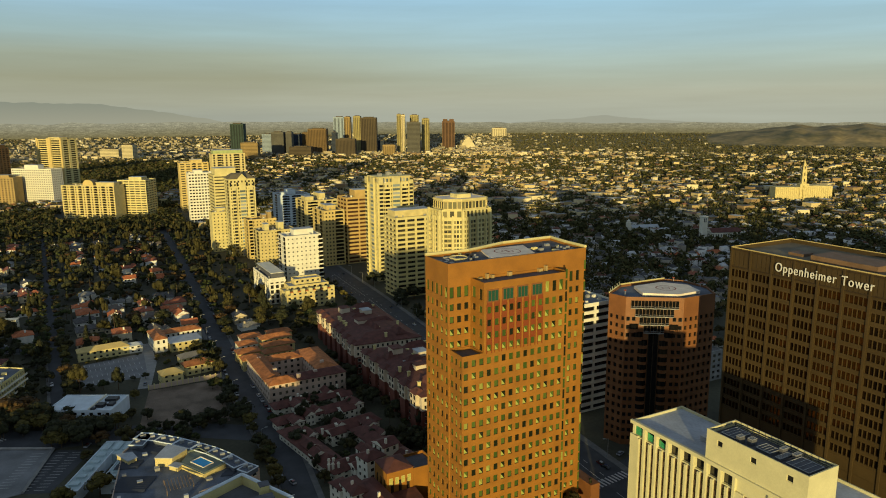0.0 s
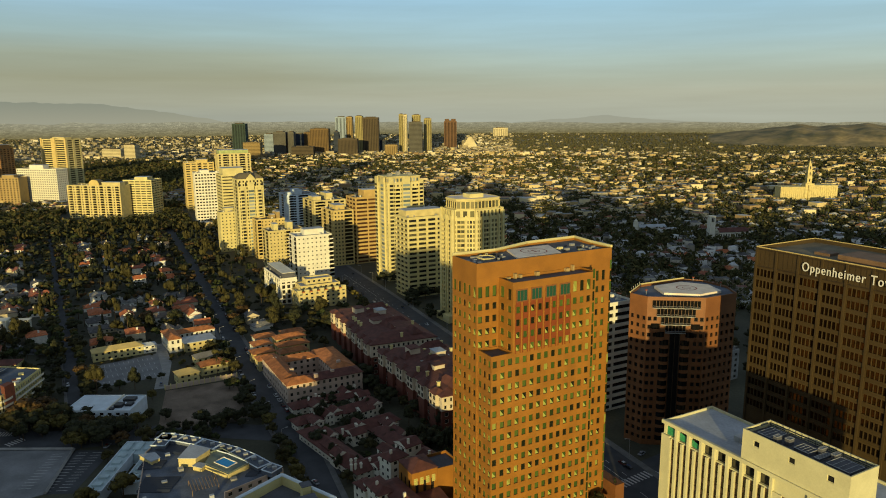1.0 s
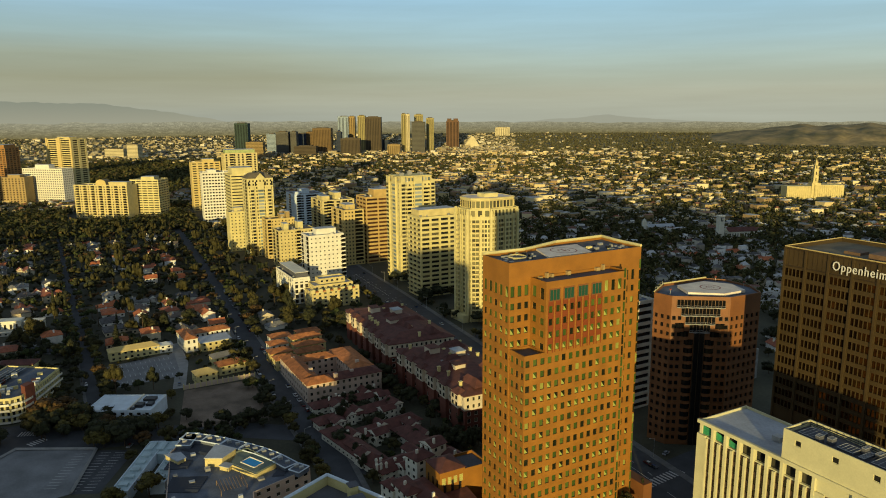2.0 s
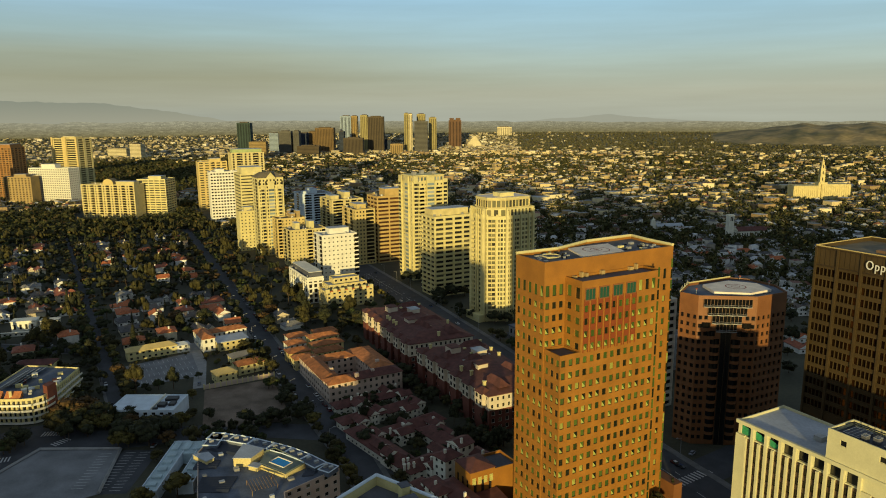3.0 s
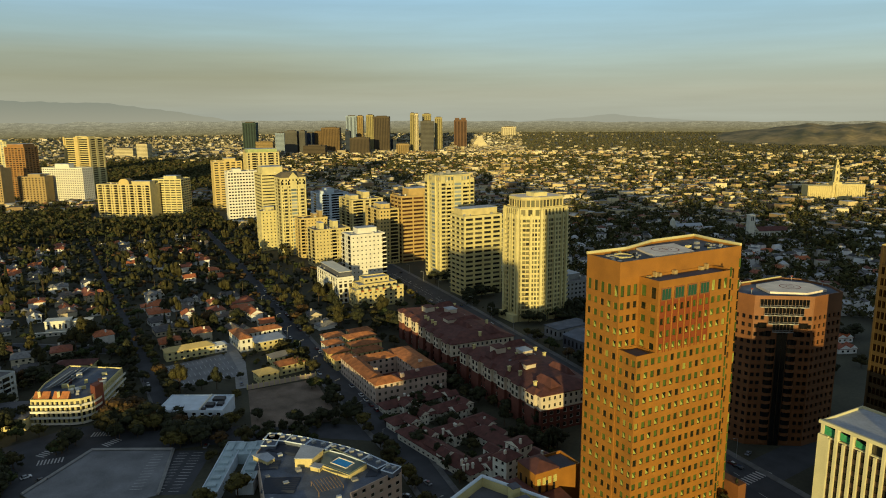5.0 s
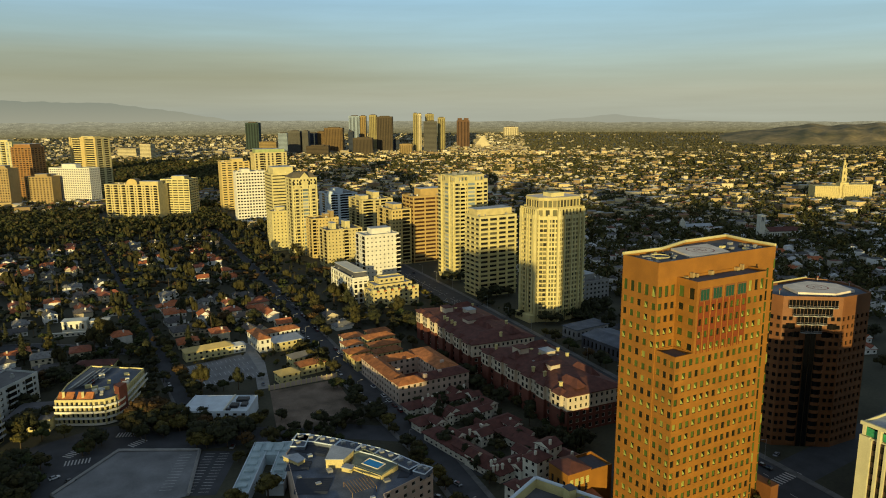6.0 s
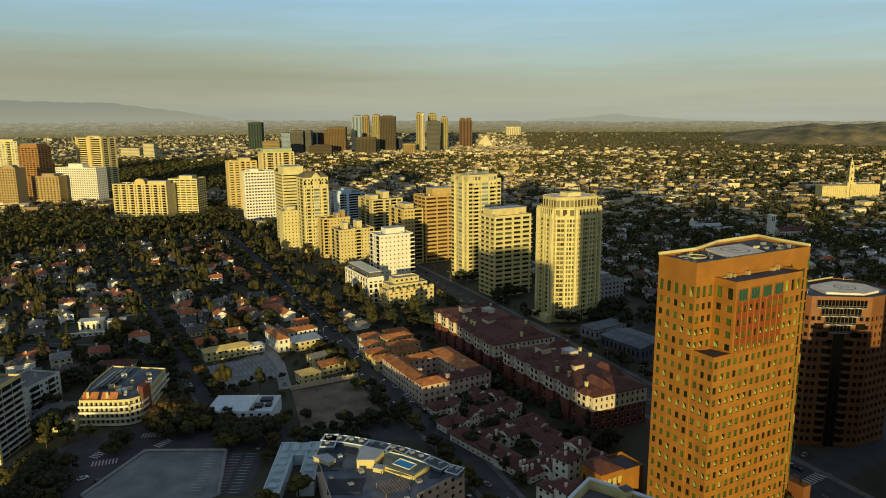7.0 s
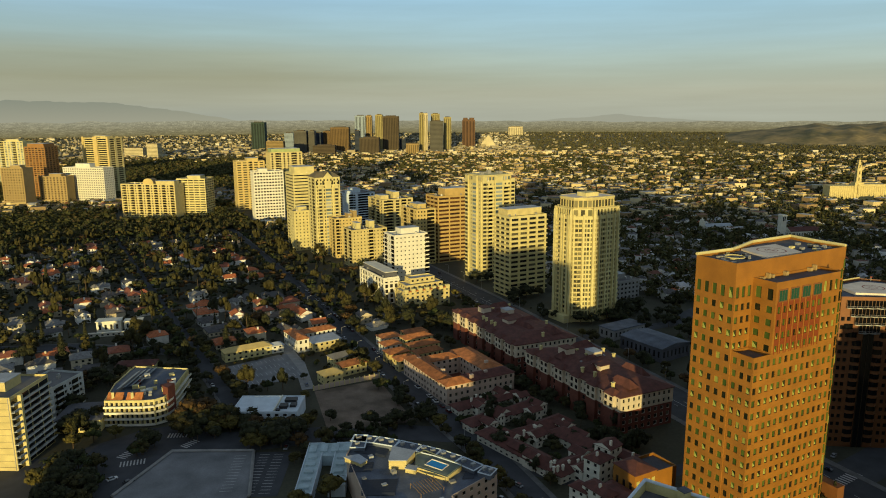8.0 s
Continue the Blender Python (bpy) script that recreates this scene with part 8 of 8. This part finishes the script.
# ---- far city: trees and roofs too many to count ----
def far_woods(name, n, r0, r1, a0, a1, per, size, high, seed, label, leaf):
    g = np.random.default_rng(seed)
    r = np.sqrt(g.uniform(r0 ** 2, r1 ** 2, n)) if r1 / r0 < 2.2 else r0 * (r1 / r0) ** g.uniform(0, 1, n) ** 0.8
    a = np.radians(g.uniform(a0, a1, n))
    x, y = r * np.sin(a), r * np.cos(a)
    keep = np.ones(n, bool)
    for x0, x1, y0, y1 in TAKEN:
        keep &= ~((x > x0 - 3) & (x < x1 + 3) & (y > y0 - 3) & (y < y1 + 3))
    keep &= (np.abs(x - (205 + (y - 408) * 0.06)) > 17) | (y > 1900)
    club = ((y > 1010) & (y < 1420) & (x < 150)) | ((r > 1480) & (r < 2900) & (a < radians(12))) | ((r > 2850) & (a > radians(34)))
    clump = np.sin(x * 0.011 + 1.3) * np.sin(y * 0.009 + 0.4) + 0.6 * np.sin(x * 0.031 + y * 0.022)
    keep &= (g.uniform(-1.9, 0.9, n) < clump) | club
    keep &= ~((y < 1010) & (x < 165))
    x, y, r = x[keep], y[keep], r[keep]
    n = len(x)
    # trees on the raised rim shrink to look farther off from the camera
    far = np.clip((r - 3200) / 1700, 0, 1)
    up = 112 * far ** 1.5
    h = (1 - 0.55 * far) * high * g.uniform(0.55, 1.35, n)
    w = h * g.uniform(0.35, 0.6, n)
    k = n * per
    cx, cy, hh, ww, zz = (np.repeat(v, per) for v in (x, y, h, w, up))
    d = g.normal(0, 1, (k, 3))
    d /= np.linalg.norm(d, axis=1)[:, None]
    c = np.stack([cx + d[:, 0] * ww, cy + d[:, 1] * ww, zz + hh * 0.58 + d[:, 2] * hh * 0.42], 1)
    u = g.normal(0, 1, (k, 3))
    u -= d * (u * d).sum(1)[:, None] * 0.7
    u /= np.linalg.norm(u, axis=1)[:, None]
    v = np.cross(d, u)
    v /= np.linalg.norm(v, axis=1)[:, None] + 1e-6
    s = size * g.uniform(0.6, 1.4, (k, 1)) * np.repeat(np.clip(r / r0, 1, 1.5) * (1 - 0.5 * far), per)[:, None]
    q = np.stack([c - u * s, c - v * s * 0.7, c + u * s, c + v * s * 0.7], 1).reshape(-1, 3)
    me = bpy.data.meshes.new(name)
    me.vertices.add(len(q))
    me.vertices.foreach_set("co", q.ravel())
    me.loops.add(len(q))
    me.loops.foreach_set("vertex_index", np.arange(len(q), dtype=np.int32))
    me.polygons.add(k)
    me.polygons.foreach_set("loop_start", np.arange(0, len(q), 4, dtype=np.int32))
    me.polygons.foreach_set("loop_total", np.full(k, 4, dtype=np.int32))
    me.update(calc_edges=True)
    me.materials.append(leaf)
    return tagged(new(name, me), label, "trees", kind="stuff")


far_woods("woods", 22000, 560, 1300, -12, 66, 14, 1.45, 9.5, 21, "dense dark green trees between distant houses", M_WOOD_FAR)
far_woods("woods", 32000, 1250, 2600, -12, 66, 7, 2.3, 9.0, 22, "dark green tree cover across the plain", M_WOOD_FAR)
far_woods("woods", 40000, 2500, 4150, -12, 66, 4, 2.7, 7.5, 23, "olive far tree cover towards the horizon", M_WOOD_HAZE)


def far_roofs(name, n, r0, r1, a0, a1, big, seed, label, wallmat=M_FARWALL, roofmat=M_FARROOF):
    """Low houses and blocks: walls and hipped or flat roofs, too many to count."""
    g = random.Random(seed)
    wl, rf = Shape(), Shape()
    for i in range(n):
        r = r0 * (r1 / r0) ** (g.random() ** 0.85)
        a = radians(g.uniform(a0, a1))
        x, y = r * math.sin(a), r * math.cos(a)
        if (abs(x - (205 + (y - 408) * 0.06)) < 20 and y < 1900) or (y < 1300 and x < 165) or any(x0 - 8 < x < x1 + 8 and y0 - 8 < y < y1 + 8 for x0, x1, y0, y1 in TAKEN):
            continue
        if (1480 < r < 2900 and a < radians(12) and (r < 2450 or g.random() < 0.75)) or (r > 2850 and a > radians(34) and g.random() < 0.9) or (r > 1100 and a > radians(44) and g.random() < 0.35):
            continue
        k = 1 + (big * g.random() ** 4)
        w, d, h = g.uniform(5.5, 9.5) * k, g.uniform(5, 8) * k, g.choice((3.4, 4, 6, 6.5, 7, 9)) * (1 + 0.35 * (k - 1))
        # houses on the raised rim shrink the same way to fit the view
        far = max(0.0, (r - 3200) / 1700)
        w, d, h, z0 = w * (1 - 0.5 * far), d * (1 - 0.5 * far), h * (1 - 0.55 * far), rise(r)
        yaw = radians(g.choice((0, 0, 90, -28, 62)) - 8 + g.uniform(-4, 4))
        c, s_ = math.cos(yaw), math.sin(yaw)
        P = lambda p, q: (x + c * p - s_ * q, y + s_ * p + c * q)
        A = [P(-w / 2, -d / 2), P(w / 2, -d / 2), P(w / 2, d / 2), P(-w / 2, d / 2)]
        n0 = len(wl.v)
        h += z0
        wl.v.extend([(*p, z0 - 1) for p in A] + [(*p, h) for p in A])
        wl.f.extend([(n0, n0 + 1, n0 + 5, n0 + 4), (n0 + 1, n0 + 2, n0 + 6, n0 + 5), (n0 + 2, n0 + 3, n0 + 7, n0 + 6), (n0 + 3, n0, n0 + 4, n0 + 7)])
        wl.s.extend([0] * 4)
        n0 = len(rf.v)
        if k > 1.5 or g.random() < 0.42:
            rf.v.extend([(*p, h + 0.01) for p in A])
            rf.f.append((n0, n0 + 1, n0 + 2, n0 + 3))
            rf.s.append(0)
        else:
            B = [P(-w * 0.2, 0), P(w * 0.2, 0)]
            rf.v.extend([(*p, h) for p in A] + [(*p, h + 2.4 - 1.4 * far) for p in B])
            rf.f.extend([(n0, n0 + 1, n0 + 5, n0 + 4), (n0 + 2, n0 + 3, n0 + 4, n0 + 5), (n0 + 3, n0, n0 + 4), (n0 + 1, n0 + 2, n0 + 5)])
            rf.s.extend([0] * 4)
    tagged(part(name, wl, wallmat), label, "houses", kind="stuff")
    tagged(part("roofs", rf, roofmat), "grey and red roofs of " + label, "roofs", kind="stuff")


far_roofs("far_houses", 1500, 560, 1020, -12, 66, 0.6, 31, "white low houses in shade among trees", M_NEARWALL, M_NEARROOF)
far_roofs("far_houses", 3400, 980, 1500, -12, 66, 1.7, 35, "pale low houses and blocks scattered among trees")
far_roofs("far_houses", 8500, 1400, 3000, -12, 66, 1.8, 32, "pale low houses across the plain")
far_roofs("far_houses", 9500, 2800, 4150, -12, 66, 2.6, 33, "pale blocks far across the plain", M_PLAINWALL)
far_roofs("far_houses", 420, 2150, 3300, 10, 46, 3.0, 34, "white flat-roofed shops before the office district")


# ---- hills and distance ----
def ridge(name, r, a0, a1, step, top, mat, label, deep=0.0, seed=0, kind="structure"):
    s = Shape()
    noise_at = lambda a, q: noise.fractal(Vector((a * q, seed, 0)), 1.0, 2.0, 5)
    line = []
    a = a0
    while a <= a1 + 1e-6:
        line.append((a, max(2.0, top(a) * (1 + 0.07 * noise_at(a, 0.45)))))
        a += step
    for (a, h), (b, k) in zip(line, line[1:]):
        p = lambda ang, rr: (rr * math.sin(radians(ang)), rr * math.cos(radians(ang)))
        s.face(((*p(a, r - deep), -1), (*p(b, r - deep), -1), (*p(b, r), k), (*p(a, r), h)))
    return tagged(part(name, s, mat), label, "hills", kind=kind)


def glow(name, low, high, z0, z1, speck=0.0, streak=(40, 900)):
    """Plain distance: a self-glowing colour whose upward fade paints haze, with the faint mottling of a far city."""
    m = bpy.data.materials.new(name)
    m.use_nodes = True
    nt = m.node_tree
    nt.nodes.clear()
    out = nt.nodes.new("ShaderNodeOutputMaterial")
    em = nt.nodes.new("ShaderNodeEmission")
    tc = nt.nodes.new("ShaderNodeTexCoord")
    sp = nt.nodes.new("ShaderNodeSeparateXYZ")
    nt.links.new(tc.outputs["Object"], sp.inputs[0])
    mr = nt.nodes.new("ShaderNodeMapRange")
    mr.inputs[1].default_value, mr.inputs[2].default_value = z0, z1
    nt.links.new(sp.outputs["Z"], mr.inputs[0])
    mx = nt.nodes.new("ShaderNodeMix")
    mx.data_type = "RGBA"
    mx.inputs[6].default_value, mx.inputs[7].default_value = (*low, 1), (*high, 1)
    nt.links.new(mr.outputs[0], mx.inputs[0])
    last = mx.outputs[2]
    if speck:
        mp = nt.nodes.new("ShaderNodeMapping")
        mp.inputs["Scale"].default_value = (0.03, 0.03, 0.13)
        nt.links.new(tc.outputs["Object"], mp.inputs[0])
        nz = nt.nodes.new("ShaderNodeTexNoise")
        nz.inputs["Scale"].default_value, nz.inputs["Detail"].default_value, nz.inputs["Roughness"].default_value = 1.0, 8.0, 0.72
        nt.links.new(mp.outputs[0], nz.inputs["Vector"])
        r = nt.nodes.new("ShaderNodeMapRange")
        r.inputs[1].default_value, r.inputs[2].default_value = 0.4, 0.75
        r.inputs[3].default_value, r.inputs[4].default_value = 1 - 0.4 * speck, 1 + 1.6 * speck
        nt.links.new(nz.outputs["Fac"], r.inputs[0])
        g = nt.nodes.new("ShaderNodeMix")
        g.data_type, g.blend_type = "RGBA", "MULTIPLY"
        g.inputs[0].default_value = 1.0
        nt.links.new(last, g.inputs[6])
        nt.links.new(r.outputs[0], g.inputs[7])
        last = g.outputs[2]
        mp2 = nt.nodes.new("ShaderNodeMapping")
        mp2.inputs["Scale"].default_value = (0.16, 0.16, 0.8)
        nt.links.new(tc.outputs["Object"], mp2.inputs[0])
        n2 = nt.nodes.new("ShaderNodeTexNoise")
        n2.inputs["Scale"].default_value, n2.inputs["Detail"].default_value = 1.0, 3.0
        nt.links.new(mp2.outputs[0], n2.inputs["Vector"])
        r2 = nt.nodes.new("ShaderNodeMapRange")
        r2.inputs[1].default_value, r2.inputs[2].default_value = 0.52, 0.72
        r2.inputs[3].default_value, r2.inputs[4].default_value = 0.9, 1.75
        nt.links.new(n2.outputs["Fac"], r2.inputs[0])
        g2 = nt.nodes.new("ShaderNodeMix")
        g2.data_type, g2.blend_type = "RGBA", "MULTIPLY"
        g2.inputs[0].default_value = 1.0
        nt.links.new(last, g2.inputs[6])
        nt.links.new(r2.outputs[0], g2.inputs[7])
        last = g2.outputs[2]
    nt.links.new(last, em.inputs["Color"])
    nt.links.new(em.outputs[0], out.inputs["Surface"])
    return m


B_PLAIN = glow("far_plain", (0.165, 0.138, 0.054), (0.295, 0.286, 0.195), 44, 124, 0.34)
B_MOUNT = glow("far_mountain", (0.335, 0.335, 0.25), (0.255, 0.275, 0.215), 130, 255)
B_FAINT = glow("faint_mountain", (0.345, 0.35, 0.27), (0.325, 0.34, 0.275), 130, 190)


def bump(a, c, w):
    return math.exp(-((a - c) / w) ** 2)


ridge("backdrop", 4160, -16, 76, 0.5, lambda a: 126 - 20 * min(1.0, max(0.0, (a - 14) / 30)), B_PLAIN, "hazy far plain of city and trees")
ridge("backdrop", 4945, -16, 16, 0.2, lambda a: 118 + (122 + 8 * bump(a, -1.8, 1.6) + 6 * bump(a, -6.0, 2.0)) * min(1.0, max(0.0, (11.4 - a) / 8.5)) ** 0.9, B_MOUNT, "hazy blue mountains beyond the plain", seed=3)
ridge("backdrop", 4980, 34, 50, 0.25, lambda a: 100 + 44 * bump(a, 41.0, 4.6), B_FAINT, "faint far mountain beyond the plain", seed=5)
# low brown hills at the edge of the plain
def hills():
    s = Shape()
    n, k = 220, 30
    for i in range(n):
        a = 48.5 + i * 0.14
        for j in range(k):
            f = j / (k - 1)
            r = 3420 + 620 * f
            fold = noise.fractal(Vector((a * 0.55, f * 1.6, 4.0)), 1.0, 2.0, 5)
            h = min(1.0, max(0.0, (a - 48.5) / 7.0)) ** 0.8 * (60 + 5 * math.sin(a * 1.3) + 3 * math.sin(a * 3.1)) * math.sin(min(1.0, f * 1.2) * math.pi / 2)
            h *= 1 + 0.5 * fold * (1 - 0.85 * f)
            s.v.append((r * math.sin(radians(a)), r * math.cos(radians(a)), rise(r) * 0.9 + max(-1.0, h)))
    for i in range(n - 1):
        for j in range(k - 1):
            s.f.append(((i + 1) * k + j, i * k + j, i * k + j + 1, (i + 1) * k + j + 1))
            s.s.append(0)
    ob = part("far_hills", s, M_HILL)
    ob.data.polygons.foreach_set("use_smooth", [True] * len(ob.data.polygons))
    tagged(ob, "brown-green low hills at the edge of the plain", "hills", kind="structure")


hills()

# unseen towers added behind the camera, sized and placed to shade the avenue
slab("office_tower", "unseen beige office tower behind, placed for the shade it casts", "office tower", -138, -4, -33.7, 65, 38, 89.5, 22, M_TAN, 16, 8, share=0.6, limit=0)
slab("office_tower", "unseen broad grey office slab behind, placed for the shade it casts", "office tower", 96.5, -136.5, -33.7, 145, 30, 104, 26, M_CONCRETE, 30, 6, share=0.6, limit=0)
slab("office_tower", "unseen grey office slab behind, placed for the shade it casts", "office tower", 219.6, -218.6, -33.7, 140, 30, 90, 22, M_CONCRETE, 30, 6, share=0.6, limit=0)
slab("office_block", "unseen beige office block behind, placed for the shade it casts", "office building", -320, 33, -33.7, 145, 30, 43.5, 11, M_TAN, 20, 8, share=0.6, limit=0)


# ---- cars ----
M_CAR = palette("car_paint", ((0.3, (0.55, 0.56, 0.57)), (0.55, (0.03, 0.032, 0.036)), (0.75, (0.25, 0.26, 0.28)), (0.85, (0.12, 0.02, 0.02)), (1.0, (0.04, 0.06, 0.12))), 0.25, spec=0.6)


def car_meshes():
    prof = [(-2.2, 0.35), (2.2, 0.35), (2.25, 0.75), (1.2, 0.92), (-2.0, 0.98), (-2.25, 0.8)]
    roof = [(-1.9, 0.97), (1.1, 0.93), (0.45, 1.45), (-1.3, 1.47)]

    def loft(pts, half, taper):
        s = Shape()
        top = max(z for _, z in pts)
        low = min(z for _, z in pts)
        w = lambda z: half - taper * (z - low) / (top - low)
        k = len(pts)
        s.face([(x, -w(z), z) for x, z in pts])
        s.face([(x, w(z), z) for x, z in pts[::-1]])
        for i in range(k):
            (x0, z0), (x1, z1) = pts[i], pts[(i + 1) % k]
            s.face(((x1, -w(z1), z1), (x0, -w(z0), z0), (x0, w(z0), z0), (x1, w(z1), z1)))
        return s

    body, cab = loft(prof, 0.9, 0.06), loft(roof, 0.82, 0.2)
    top = Shape()
    top.box(-1.25, 0.4, -0.6, 0.6, 1.46, 1.5)
    wh = Shape()
    wh.bar((0, -0.1, 0), (0, 0.1, 0), 0.33, sides=10)
    return body.mesh("body", [M_CAR]), cab.mesh("cabin", [G_DARK]), top.mesh("roof_panel", [M_CAR]), wh.mesh("wheel", [M_DARK])


CAR = car_meshes()


def car(x, y, yaw, z=0.07):
    t = thing("car", "parked car on dark asphalt in shade", "car", pose(x, y, z, 0, 0, yaw), "cars")
    part("body", CAR[0], None, t)
    part("cabin", CAR[1], None, t)
    part("roof_panel", CAR[2], None, t)
    for a, b in ((1.35, -0.85), (1.35, 0.85), (-1.35, -0.85), (-1.35, 0.85)):
        part("wheel", CAR[3], None, t, m=pose(a, b, 0.33))


rnd = random.Random(77)
for line, off, step, lo, hi, fill in ((AVENUE, 5.2, 7.5, 265, 640, 0.55), (AVENUE, -5.2, 7.5, 265, 640, 0.5), (BOULEVARD, 8, 26, 190, 640, 0.5), (BOULEVARD, -8, 26, 190, 640, 0.45), (WEST_STREET, 3.3, 11, 420, 640, 0.35)):
    for a, b in zip(line, line[1:]):
        a, b = Vector(a), Vector(b)
        u = (b - a).normalized()
        n = Vector((-u.y, u.x))
        for k in range(int((b - a).length / step)):
            p = a + u * (k + 0.5) * step + n * off
            if lo < p.y < hi and rnd.random() < fill:
                car(p.x, p.y, math.degrees(math.atan2(u.y, u.x)) + (180 if off > 0 else 0))
for x, y, yaw in ((-76, 356, 20), (-70, 350, 15), (-86, 340, 30), (64, 258, 110), (60, 263, 115), (72, 268, 100), (29, 418, 80), (-95, 330, 40), (196, 214, 95), (210, 220, 20), (-48, 540, 150), (-60, 398, 160), (-3, 348, 60)):
    car(x, y, yaw)


# ---- street lamps and signals ----
def lamp_mesh():
    s = Shape()
    s.bar((0, 0, 0), (0, 0, 9), 0.12, sides=6, r2=0.08)
    a = Shape()
    a.bar((0, 0, 8.8), (2.2, 0, 9.4), 0.06, sides=5)
    h = Shape()
    h.box(1.9, 2.9, -0.18, 0.18, 9.3, 9.48)
    return s.mesh("pole", [M_METAL]), a.mesh("arm", [M_METAL]), h.mesh("lamp_head", [M_METAL])


LAMP = lamp_mesh()
for line, off in ((BOULEVARD, 14.6), (BOULEVARD, -14.6), (AVENUE, 7.3)):
    for a, b in zip(line, line[1:]):
        a, b = Vector(a), Vector(b)
        u = (b - a).normalized()
        n = Vector((-u.y, u.x))
        for k in range(int((b - a).length / 34)):
            p = a + u * (k + 0.5) * 34 + n * off
            if 190 < p.y < 640:
                t = thing("street_lamp", "grey steel street lamp on the pavement", "street lamp", pose(p.x, p.y, 0.2, 0, 0, math.degrees(math.atan2(-n.y * off, -n.x * off))), "street lamps")
                part("pole", LAMP[0], None, t)
                part("lamp_head", LAMP[2], None, part("arm", LAMP[1], None, t))
